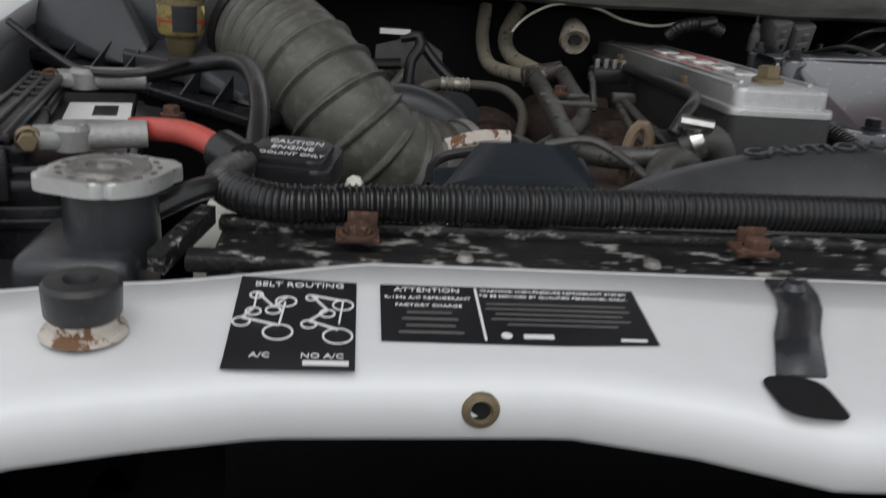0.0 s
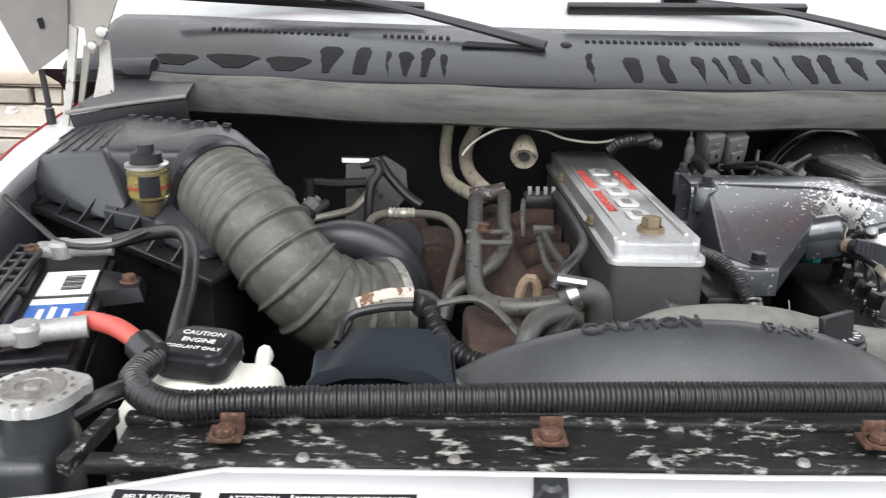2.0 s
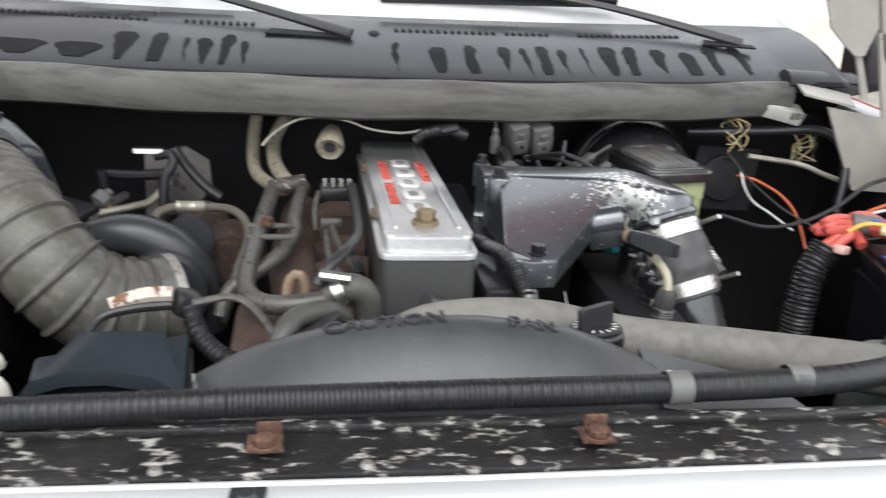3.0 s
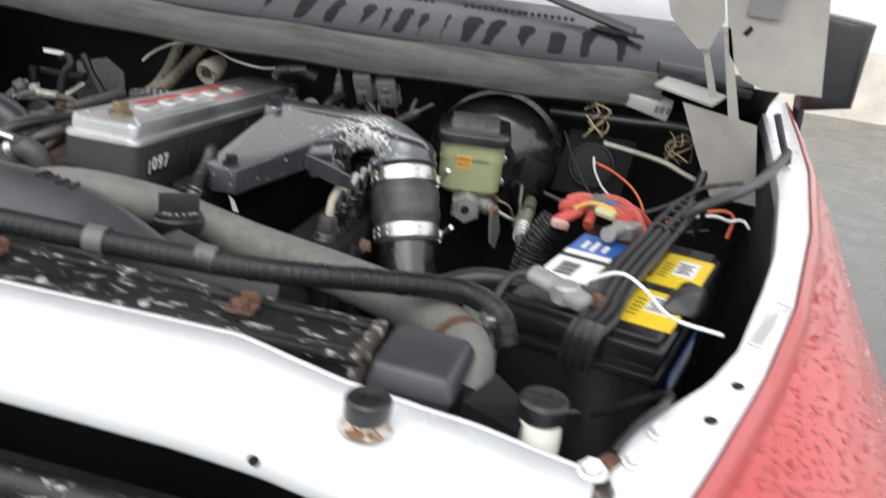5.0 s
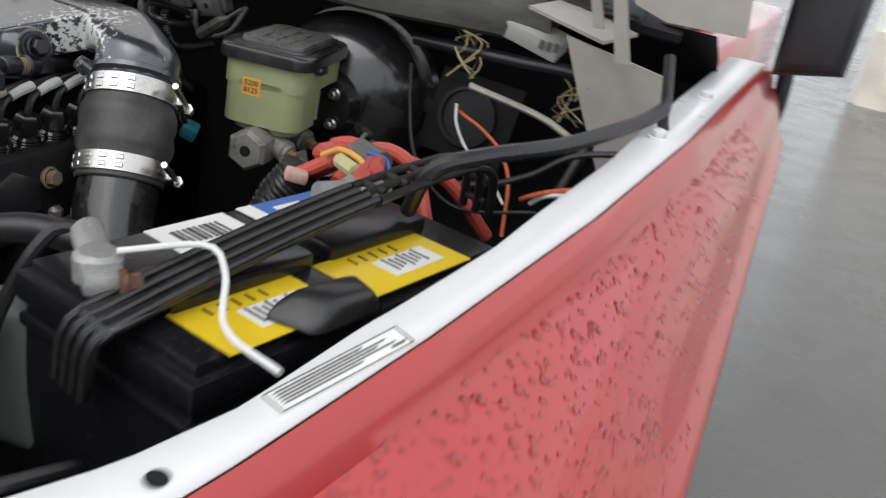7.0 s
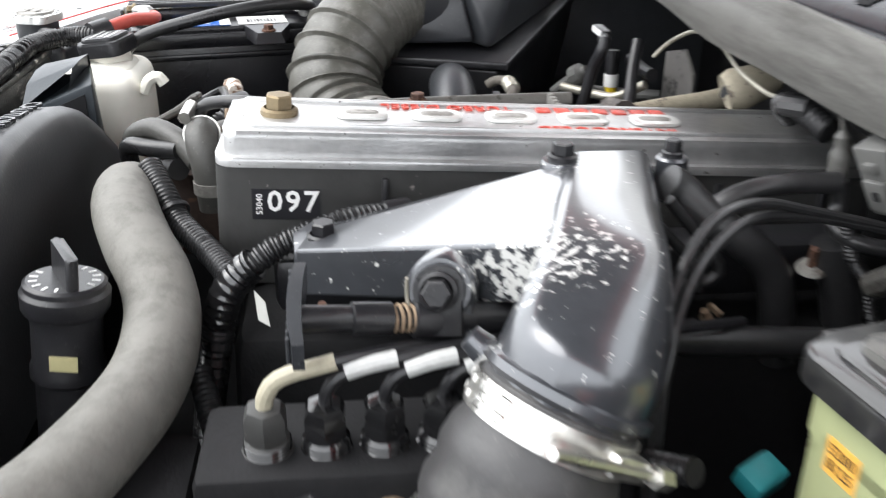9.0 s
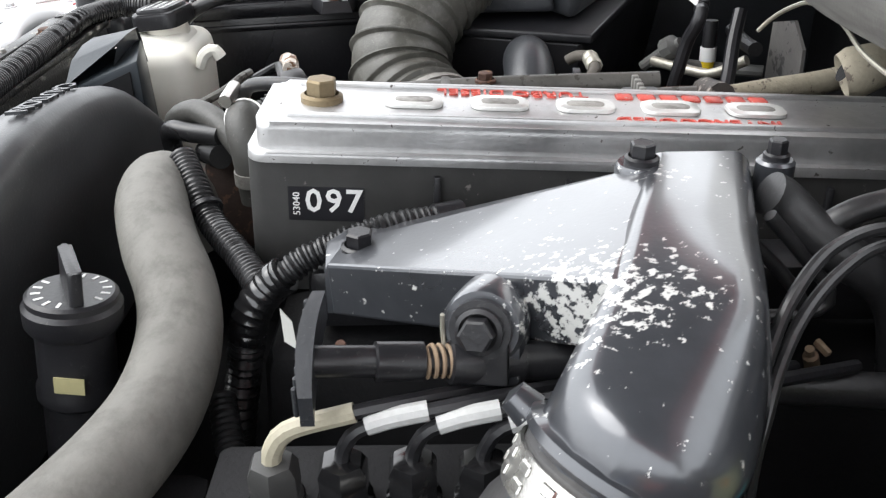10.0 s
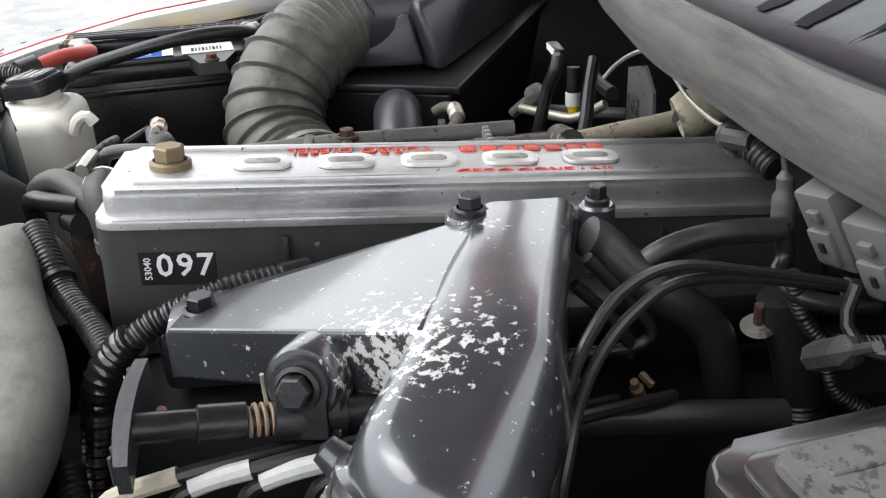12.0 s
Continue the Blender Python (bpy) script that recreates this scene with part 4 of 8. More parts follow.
def hold_down(m, x0, tip, label):
    """A ladder-like rubber strap from the front lip over the lid."""
    t = thing("battery_strap", m @ Vector((x0, -0.16, 0)), label, "rubber strap", "battery straps")
    a, b = m @ Vector((x0, -0.15, 0.02)), Vector(tip)
    fr = frame_on((a + b) / 2, m.to_3x3() @ Vector((0, 0, 1)), b - a)
    n = (b - a).length
    for dy in (-0.014, 0.0, 0.014):
        part("rail", box((n, 0.005, 0.008), fr @ pose(0, dy, 0), 0.0015), HOSE, t)
    part("web", box((n * 0.55, 0.03, 0.004), fr @ pose(-n * 0.22, 0, -0.001), 0.001), HOSE, t)
    for k in range(5):
        part("rung", box((0.006, 0.03, 0.006), fr @ pose(n * (0.1 + 0.095 * k), 0, 0), 0.001), HOSE, t)
    part("drop", box((0.006, 0.03, 0.04), frame_on(m @ Vector((x0, -0.160, -0.004)), m.to_3x3() @ Vector((0, 0, 1)), m.to_3x3() @ Vector((0, -1, 0))), 0.002), HOSE, t)
    return t


strap = thing("battery_strap", (0.722, 0.24, 1.09), "black rubber battery hold-down strap with cut-outs", "rubber strap", "battery straps")
SP = spline([(0.716, 0.243, 1.045), (0.722, 0.245, 1.085), (0.734, 0.262, 1.100), (0.747, 0.342, 1.112), (0.767, 0.41, 1.127), (0.79, 0.48, 1.141), (0.812, 0.555, 1.149), (0.821, 0.595, 1.145), (0.822, 0.62, 1.125), (0.818, 0.635, 1.09)], 0.012)
ACROSS = Vector((0.955, -0.295, 0))
cutoff = round(len(SP) * 0.56)
band = part("web", loft([[p + ACROSS * d for d in (-0.018, -0.009, 0.0, 0.009, 0.018)] for p in SP[:cutoff + 1]]), HOSE, strap, "flat grooved band")
thicken(band, 0.004)
for d in (-0.0155, -0.005, 0.005, 0.0155):
    part("rail", sweep([p + ACROSS * d + Vector((0, 0, 0.001)) for p in SP[:cutoff + 1:3] + [SP[cutoff]]], 0.0030, 8, 0.01), HOSE, strap)
for d in (-0.0155, 0.0, 0.0155):
    part("rail", sweep([p + ACROSS * d for p in SP[cutoff:-1:3] + [SP[-1]]], 0.0042, 8, 0.01, 0.8), HOSE, strap)
for p in SP[cutoff + 1:-1:2]:
    part("rung", sweep([p - ACROSS * 0.015, p + ACROSS * 0.015], 0.0032, 6, 0.02), HOSE, strap)
hold_down(BL, -0.012, BL @ Vector((0, 0.13, 0.022)), "black rubber battery hold-down strap with cut-outs")


def terminal(p, along, label, ln=0.055):
    """A lead clamp on a battery post, its barrel along the cable."""
    t = thing("battery_terminal", p, label, "battery terminal", "battery terminals")
    m = frame_on(p, (0, 0, 1), along)
    part("clamp", join(lathe([(0.007, -0.012), (0.015, -0.012), (0.016, 0.004), (0.012, 0.008), (0, 0.008)], 16, m), box((0.03, 0.026, 0.016), m @ pose(-0.016, 0, -0.003), 0.005)), LEAD, t)
    part("barrel", sweep([m @ Vector((0.004, 0, -0.002)), m @ Vector((ln, 0, -0.001))], 0.0115, 14, 0.01, 0.85), LEAD, t)
    part("bolt", hexbolt(0.0075, 0.014, m @ pose(-0.03, -0.008, -0.002, 90, 0, 0)), BRASS if "red" in label else RUST, t)
    return t


terminal(BL @ Vector((0.045, -0.128, 0.02)), (0.9, 0.25, 0), "corroded lead terminal clamp of the red cable")
terminal(BL @ Vector((0.035, 0.118, 0.022)), (0.9, 0.1, 0), "grey lead terminal clamp of the black cable", 0.06)
front_clamp = terminal(BR @ Vector((-0.04, -0.126, 0.02)), (-0.75, 0.6, 0.15), "corroded grey lead terminal clamp with rusty bolt", 0.05)
rear_clamp = terminal(BR @ Vector((-0.045, 0.135, 0.02)), (-0.3, -0.6, 0.1), "dirty brass terminal block joined to red cables", 0.04)

# ---- fan shroud and radiator hoses ----
# Dusty plastic, base colour paled for the sky it mirrors at a low angle.
PALESKY = mat("sky_paled_dusty_plastic", (0.14, 0.14, 0.135), 0.4, 0, 0.3, 14, bump=0.1, grit=0.3)


def crest(x):
    """Height of the shroud's crown."""
    return line_at(x, [(-0.30, 1.02), (-0.24, 1.062), (-0.195, 1.088), (-0.16, 1.101), (-0.119, 1.112), (-0.08, 1.120), (-0.042, 1.124), (0.0, 1.126), (0.042, 1.125), (0.085, 1.120), (0.13, 1.112), (0.16, 1.101), (0.192, 1.086), (0.24, 1.06), (0.30, 1.02)])


rows = []
for i in range(61):
    x = -0.30 + 0.60 * i / 60
    h = crest(x)
    f = min(1.066, h - 0.004)
    rows.append([(x, 0.19, 0.98), (x, 0.195, f - 0.02), (x, 0.205, f), (x, 0.232, f * 0.5 + h * 0.5 - 0.002), (x, 0.258, h - 0.006), (x, 0.278, h - 0.001), (x, 0.292, h), (x, 0.300, h - 0.003), (x, 0.307, h - 0.012), (x, 0.311, h - 0.03), (x, 0.313, h - 0.06), (x, 0.314, 0.9)])
shroud = thing("fan_shroud", (0, 0.27, 0.7), "dusty dark grey plastic fan shroud with embossed caution words", "fan shroud")
part("cowling", loft(rows), mat("dusty_shroud_plastic", (0.052, 0.054, 0.057), 0.38, 0, 0.35, 10, bump=0.10, grit=0.35), shroud, smooth=50)
for txt, xx in (("CAUTION", -0.055), ("FAN", 0.09)):
    slope = math.degrees(math.atan((crest(xx + 0.04) - crest(xx - 0.04)) / 0.08))
    words("embossed_word", txt, 0.026, Matrix.Translation((xx, 0.282, crest(xx) + 0.0005)) @ pose(0, 0, 0, 4, -slope, 0), GREYPL, shroud, 0.0014)
part("rear_panel", thick_plate([(-0.37, 0.262, 1.062), (-0.06, 0.285, 1.062), (-0.06, 0.285, 0.86), (-0.37, 0.262, 0.86)], (0, -1, 0), 0.01), BLACK, shroud, "black back face of the shroud")
part("top_flange", thick_plate([(-0.39, 0.205, 1.062), (-0.05, 0.205, 1.064), (-0.05, 0.290, 1.066), (-0.37, 0.268, 1.066)], (0, 0, -1), 0.006), PALESKY, shroud, "dusty flange paled for its sky reflection")
part("panel_rib", box((0.006, 0.012, 0.16), pose(-0.31, 0.272, 0.975), 0.002), BLACK, shroud)
part("wing", thick_plate([(0.20, 0.20, 1.072), (0.40, 0.20, 1.03), (0.36, 0.31, 1.04), (0.22, 0.33, 1.07)], (0, 0, -1), 0.006), GREYPL, shroud)
part("tag", thick_plate([(0.185, 0.212, 1.085), (0.232, 0.208, 1.083), (0.237, 0.228, 1.09), (0.215, 0.236, 1.092)], (0, 0, -1), 0.001), PAPER, shroud, "white paper tag")
hose = sweep([(-0.045, 0.40, 0.99), (-0.035, 0.396, 1.035), (-0.005, 0.39, 1.062), (0.05, 0.398, 1.068), (0.105, 0.418, 1.060), (0.15, 0.440, 1.047), (0.195, 0.451, 1.033), (0.255, 0.450, 1.022), (0.325, 0.432, 1.020), (0.40, 0.40, 1.024), (0.50, 0.328, 1.04), (0.575, 0.262, 1.048), (0.605, 0.215, 1.045), (0.61, 0.17, 1.02)], 0.0285, 28, 0.01)
rh = thing("radiator_hose", (0.3, 0.38, 1.0), "dry grey upper radiator hose with dusty streaks", "hose")
part("hose", hose, PALEHOSE, rh)
part("clamp", lathe([(0.028, -0.006), (0.030, -0.006), (0.030, 0.006), (0.028, 0.006)], 28, frame_on((0.592, 0.237, 1.048), (0.55, -0.83, -0.07), (0, 0, 1))), RUST, rh, "rust-stained hose clamp")
part("worm_screw", box((0.012, 0.026, 0.012), pose(0.615, 0.255, 1.075, 0, 0, 30), 0.002), STEEL, rh)

loom = thing("wire_loom", (0, 0.19, 1.09), "black corrugated cable loom lying along the radiator", "cable loom")
part("conduit", sweep([(-0.515, 0.245, 1.10), (-0.52, 0.20, 1.097), (-0.48, 0.165, 1.095), (-0.40, 0.168, 1.097), (-0.2, 0.178, 1.098), (0.0, 0.185, 1.098), (0.22, 0.19, 1.098), (0.38, 0.205, 1.097), (0.50, 0.245, 1.095), (0.58, 0.275, 1.09), (0.625, 0.26, 1.08), (0.64, 0.25, 1.05)],
                      ribs(0.0138, 0.0016, 0.0046), 14, 0.00125), HOSE, loom)
for bx in (0.204, 0.325):
    part("tape_band", lathe([(0.0148, -0.011), (0.0154, -0.011), (0.0154, 0.011), (0.0148, 0.011)], 20, frame_on((bx, line_at(bx, [(0.2, 0.19), (0.38, 0.205)]), 1.098), (1, 0.05, 0), (0, 0, 1))), GREYCONN, loom, "grey tape band")

TEALBLACK = mat("blue_black_steel", (0.02, 0.026, 0.032), 0.4, 0.3, 0.3, 20, bump=0.1)
# ---- air box, bellows, turbo ----
air = thing("air_box", (-0.7, 0.8, 0.9), "dark grey plastic air filter box with ribbed lid", "air filter box")


def moulding(points, bev=0.006):
    bm = hull(points)
    bmesh.ops.dissolve_limit(bm, angle_limit=radians(4), verts=bm.verts, edges=bm.edges)
    bmesh.ops.bevel(bm, geom=bm.edges[:], offset=bev, segments=3, affect="EDGES", profile=0.5)
    return bm


part("base", moulding([(-0.90, 0.85, 1.09), (-0.53, 0.58, 1.05), (-0.44, 0.84, 1.05), (-0.84, 1.04, 1.09), (-0.88, 0.86, 0.9), (-0.54, 0.60, 0.9), (-0.46, 0.82, 0.9), (-0.82, 1.0, 0.9)]), BLACK, air)
abase = part("rim", moulding([(-0.93, 0.838, 1.10), (-0.525, 0.550, 1.062), (-0.43, 0.85, 1.062), (-0.86, 1.06, 1.10), (-0.93, 0.838, 1.088), (-0.525, 0.550, 1.050), (-0.43, 0.85, 1.050), (-0.86, 1.06, 1.088)], 0.003), BLACK, air)
alid = part("lid", moulding([(-0.72, 0.772, 1.168), (-0.59, 0.772, 1.168), (-0.73, 0.95, 1.186), (-0.56, 0.89, 1.188), (-0.487, 0.80, 1.157), (-0.47, 0.83, 1.07), (-0.84, 0.98, 1.158), (-0.84, 1.03, 1.09), (-0.72, 0.772, 1.08), (-0.58, 0.772, 1.07)], 0.010), GREYPL, air, "moulded lid with pocket")
part("lid_shoulder", moulding([(-0.912, 0.848, 1.10), (-0.70, 0.698, 1.083), (-0.874, 0.822, 1.138), (-0.715, 0.770, 1.17), (-0.668, 0.704, 1.108), (-0.67, 0.79, 1.10), (-0.86, 0.98, 1.155), (-0.74, 0.93, 1.178), (-0.88, 0.95, 1.10)], 0.008), GREYPL, alid)
part("lid_shoulder", moulding([(-0.622, 0.662, 1.105), (-0.535, 0.592, 1.066), (-0.598, 0.768, 1.17), (-0.50, 0.79, 1.155), (-0.505, 0.70, 1.10), (-0.48, 0.81, 1.08), (-0.60, 0.80, 1.07), (-0.63, 0.66, 1.075)], 0.007), GREYPL, alid)
part("pocket_floor", moulding([(-0.70, 0.70, 1.104), (-0.61, 0.665, 1.10), (-0.59, 0.79, 1.112), (-0.72, 0.79, 1.112), (-0.70, 0.70, 1.08), (-0.61, 0.665, 1.075), (-0.59, 0.79, 1.08), (-0.72, 0.79, 1.08)], 0.003), GREYPL, alid)
RA, RB = Vector((-0.918, 0.832, 1.10)), Vector((-0.53, 0.556, 1.064))
for k in range(8):
    p = RA.lerp(RB, 0.16 + 0.1 * k)
    part("gusset", thick_plate([p, p + Vector((0.018, 0.025, 0.0)), p + Vector((0.018, 0.025, 0.028))], (0.8, -0.57, 0), 0.003), BLACK, abase)
for k in range(7):
    q = k / 6
    a0, a1 = Vector((-0.862, 0.835, 1.142)).lerp(Vector((-0.725, 0.785, 1.169)), q), Vector((-0.84, 0.955, 1.156)).lerp(Vector((-0.735, 0.925, 1.178)), q)
    part("lid_rib", sweep([a0, a1], 0.004, 8, 0.02, 0.6), GREYPL, alid)
for k in range(8):
    p = Vector((-0.725, 0.935, 1.186)).lerp(Vector((-0.565, 0.875, 1.187)), k / 7)
    part("lid_notch", box((0.012, 0.008, 0.006), Matrix.Translation(p) @ pose(0, 0, 0, 0, 0, -20), 0.001, 1), BLACK, alid)
part("outlet", sweep([(-0.575, 0.82, 1.12), (-0.565, 0.78, 1.125), (-0.549, 0.717, 1.136)], 0.0635, 32, 0.01), GREYPL, air)
YELLOWED_CUP = mat("amber_plastic", (0.42, 0.34, 0.10), 0.35, 0, 0.3, 40, spots=(0.08, 0.07, 0.03), spot_scale=120, spot_at=0.55, bump=0.05)
jar = thing("filter_minder", (-0.628, 0.66, 1.11), "clear air filter gauge with black cap and coloured label", "gauge")
JM = pose(-0.628, 0.672, 1.118)
part("foot", lathe([(0.012, -0.01), (0.016, 0.0), (0.018, 0.008), (0.012, 0.012)], 20, JM), BRASS, jar)
part("bowl", lathe([(0.016, 0.01), (0.024, 0.014), (0.026, 0.02), (0.026, 0.052), (0.022, 0.055)], 28, JM), CLEAR, jar)
part("scale_label", prism([(0.026 * math.cos(radians(a)), 0.026 * math.sin(radians(a))) for a in range(-100, -39, 6)] + [(0.0268 * math.cos(radians(a)), 0.0268 * math.sin(radians(a))) for a in range(-40, -101, -6)], 0.028, JM @ pose(0, 0, 0.018)), INK, jar, "black printed scale")
part("inner_cup", lathe([(0, 0.014), (0.017, 0.016), (0.019, 0.03), (0.012, 0.05), (0, 0.05)], 20, JM), YELLOWED_CUP, jar, "yellow inner cup")
part("red_band", lathe([(0.0267, 0.027), (0.0267, 0.031)], 28, JM), mat("red_band_print", (0.3, 0.05, 0.03), 0.4), jar)
part("gold_band", lathe([(0.0268, 0.046), (0.0268, 0.050)], 28, JM), BRASS, jar)
part("collar", lathe([(0.02, 0.052), (0.028, 0.054), (0.028, 0.058), (0.022, 0.06)], 28, JM), STEEL, jar)
part("cap", lathe([(0.02, 0.058), (0.02, 0.072), (0.011, 0.074), (0.011, 0.084), (0, 0.084)], 20, JM), BLACK, jar)
def bellow_r(s, t):
    if s < 0.02 or s > t - 0.015:
        return 0.062
    pitch = 0.013 if s < 0.085 else 0.031
    f = ((s - 0.02) / pitch) % 1.0
    ridge = math.exp(-((f - 0.5) / (0.075 if s >= 0.085 else 0.16)) ** 2)
    return 0.0585 + 0.003 * abs(math.cos(math.pi * f)) ** 0.7 + (0.0075 if s >= 0.085 else 0.0045) * ridge


bell = sweep([(-0.549, 0.715, 1.138), (-0.517, 0.677, 1.124), (-0.475, 0.637, 1.094), (-0.437, 0.612, 1.054), (-0.395, 0.612, 1.012), (-0.345, 0.637, 0.99), (-0.30, 0.66, 0.988)], bellow_r, 36, 0.0013)
duct_hose = thing("intake_hose", (-0.42, 0.62, 1.05), "dusty black corrugated rubber air intake hose", "air hose")
part("bellows", bell, RUBBER, duct_hose)
part("clamp", lathe([(0.0625, -0.006), (0.065, -0.006), (0.065, 0.006), (0.0625, 0.006)], 36, frame_on((-0.546, 0.711, 1.1365), (0.62, -0.74, -0.27), (0, 0, 1))), BLACK, duct_hose)
part("clamp", lathe([(0.0625, -0.006), (0.065, -0.006), (0.065, 0.006), (0.0625, 0.006)], 36, frame_on((-0.306, 0.657, 0.988), (0.89, 0.45, -0.02), (0, 0, 1))), ALU_DULL, duct_hose, "dirty band clamp")
for t in (air, jar, duct_hose):
    t.location += Vector((0, -0.035, 0.011))
turbo = thing("turbocharger", (-0.3, 0.6, 0.9), "dark cast turbocharger with dusty compressor housing", "turbocharger")
part("compressor", sweep([(-0.422, 0.735, 1.047), (-0.384, 0.730, 1.056), (-0.347, 0.730, 1.050), (-0.309, 0.730, 1.026), (-0.283, 0.735, 0.975), (-0.282, 0.740, 0.914)], lambda s, t: 0.028 + 0.007 * s / t, 24, 0.006), GREYPL, turbo, "dusty blue-grey outlet elbow")
part("volute", lathe([(0, 0), (0.058, 0.0), (0.062, 0.02), (0.05, 0.05), (0, 0.05)], 28, pose(-0.325, 0.675, 0.985, -90, 0, 0)), GREYPL, turbo)
part("flange", lathe([(0, 0), (0.034, 0.0), (0.034, 0.008), (0.024, 0.012), (0, 0.012)], 24, frame_on((-0.30, 0.775, 1.035), (0.1, 1, 0), (0, 0, 1))), GREYPL, turbo)
part("turbine", lathe([(0, 0), (0.045, 0.0), (0.055, 0.03), (0.05, 0.07), (0.035, 0.09), (0, 0.09)], 24, pose(-0.245, 0.80, 0.985, -90, 0, 0)), BROWNIRON, turbo)
part("exhaust_elbow", sweep([(-0.29, 0.86, 1.005), (-0.30, 0.94, 1.0), (-0.32, 1.02, 0.95), (-0.33, 1.07, 0.80)], 0.042, 18, 0.02), BROWNIRON, turbo)
manifold = thing("exhaust_manifold", (-0.16, 0.7, 0.9), "rust-brown cast exhaust manifold along the engine", "exhaust manifold")
part("log", sweep([(-0.13, 0.48, 1.0), (-0.14, 0.6, 1.01), (-0.15, 0.75, 1.01), (-0.14, 1.0, 1.0)], 0.035, 16, 0.02), BROWNIRON, manifold)
for k in range(6):
    part("runner", sweep([(-0.13, 0.5 + 0.09 * k, 1.0), (-0.09, 0.5 + 0.09 * k, 1.02), (-0.045, 0.5 + 0.09 * k, 1.02)], 0.022, 12, 0.01), BROWNIRON, manifold)
part("heat_box", box((0.09, 0.16, 0.1), pose(-0.17, 0.47, 0.985), 0.012), BROWNIRON, manifold)
alt = thing("alternator", (-0.3, 0.33, 0.9), "silver-cased alternator under black steel bracket", "alternator")
part("case", lathe([(0, 0), (0.055, 0.0), (0.065, 0.01), (0.065, 0.035), (0.05, 0.045), (0, 0.045)], 28, pose(-0.302, 0.262, 1.0, -90, 0, 0)), ALU_DULL, alt)
for k in range(9):
    a = radians(40 + 12.5 * k)
    part("vent_fin", box((0.004, 0.012, 0.02), pose(-0.302 + 0.052 * math.cos(a), 0.258, 1.005 + 0.052 * math.sin(a), 0, 90 - math.degrees(a), 0)), ALU, alt)
br = [(-0.378, 1.066), (-0.362, 1.086), (-0.335, 1.094), (-0.30, 1.095), (-0.262, 1.088), (-0.232, 1.068)]
part("bracket_rim", loft([[(x, 0.256, z) for x, z in br], [(x, 0.254, z - 0.013) for x, z in br], [(x, 0.30, z - 0.013) for x, z in br], [(-0.293 + (x + 0.3) * 0.5, 0.31, 1.108 - 0.02 * abs(x + 0.3)) for x, z in br], [(x, 0.256, z) for x, z in br]]), TEALBLACK, alt, "dark steel bracket")
part("bracket_side", crisp([(-0.235, 0.258, 1.064), (-0.24, 0.335, 1.094), (-0.37, 0.30, 1.088), (-0.372, 0.262, 1.066), (-0.235, 0.27, 0.95), (-0.24, 0.335, 0.95), (-0.36, 0.31, 0.95), (-0.36, 0.27, 0.95)], 0.004), TEALBLACK, alt)
part("bracket_pocket", thick_plate([(-0.2345, 0.272, 0.97), (-0.2345, 0.274, 1.06), (-0.2375, 0.326, 1.082), (-0.2375, 0.326, 0.97)], (1, 0, 0), 0.002), DARK, alt)
for k, zz in enumerate((1.05, 1.02)):
    part("bracket_slot", box((0.002, 0.004, 0.022), pose(-0.234, 0.312, zz)), PAPER, alt)
for x, z in ((-0.366, 1.050),):
    part("bolt", hexbolt(0.009, 0.012, frame_on((x, 0.254, z), (0, -1, 0.4), (1, 0, 0))), RUST, alt, "rusty bolt")
alt.location += Vector((0, -0.03, 0.010))

# ---- coolant tank ----
tank = thing("coolant_tank", (-0.46, 0.32, 0.9), "translucent white coolant overflow tank with black cap", "coolant tank")
body = join(box((0.146, 0.112, 0.19), pose(-0.475, 0.288, 0.965), 0.024, 4), box((0.075, 0.08, 0.03), pose(-0.476, 0.292, 1.052), 0.014, 3))
part("body", body, CREAM, tank)
part("neck", lathe([(0.027, 1.03), (0.027, 1.072), (0.0, 1.072)], 24, pose(-0.477, 0.298, 0)), CREAM, tank)
TC = pose(-0.477, 0.298, 1.070, 7, 0, -12)
part("collar", lathe([(0.0275, -0.012), (0.0285, -0.010), (0.0285, 0.004)], 28, TC), CREAM, tank)
tcap = part("cap", join(prism(rrect(0.070, 0.062, 0.014), 0.020, TC @ pose(0, 0, 0.004), 0.004), prism(rrect(0.058, 0.050, 0.012), 0.007, TC @ pose(0, 0, 0.022), 0.003)), BLACK, tank, "squarish black snap cap with white words")
for k, txt in enumerate(("CAUTION", "ENGINE", "COOLANT ONLY")):
    words("cap_word", txt, 0.0095 if k < 2 else 0.007, TC @ pose(0, 0.012 - 0.0125 * k, 0.0292), LETTER, tcap, 0.0003)
tank.location += Vector((0, -0.03, 0.010))

# ---- brake master cylinder and booster ----
PALERUST_NUT = mat("rusted_flare_nut", (0.20, 0.12, 0.07), 0.7, 0.3, 0.3, 80, bump=0.2)
mc = thing("brake_master_cylinder", (0.47, 0.85, 1.0), "yellowed brake fluid reservoir with black lid on alloy cylinder", "brake reservoir")
MCM = pose(0.452, 0.918, 1.130, 0, 0, 11)
res = part("reservoir", join(prism(rrect(0.108, 0.150, 0.022), 0.034, MCM @ pose(0, 0, -0.050)), prism(rrect(0.104, 0.082, 0.024), 0.055, MCM @ pose(0, -0.034, -0.098), 0.0),
                             prism(rrect(0.084, 0.060, 0.024), 0.012, MCM @ pose(0, -0.034, -0.108), 0.0)), OLIVE, mc, "yellow-green translucent reservoir")
part("maker_label", box((0.024, 0.0006, 0.022), MCM @ pose(-0.012, -0.0755, -0.05)), ORANGE, res)
for k, txt in enumerate(("5200", "8125")):
    words("print", txt, 0.0095, MCM @ pose(-0.012, -0.0762, -0.0455 - 0.009 * k, 90, 0, 0), INK, res, 0.0002)
part("seam_rib", box((0.003, 0.0025, 0.06), MCM @ pose(0.0535, -0.012, -0.06)), OLIVE, res)
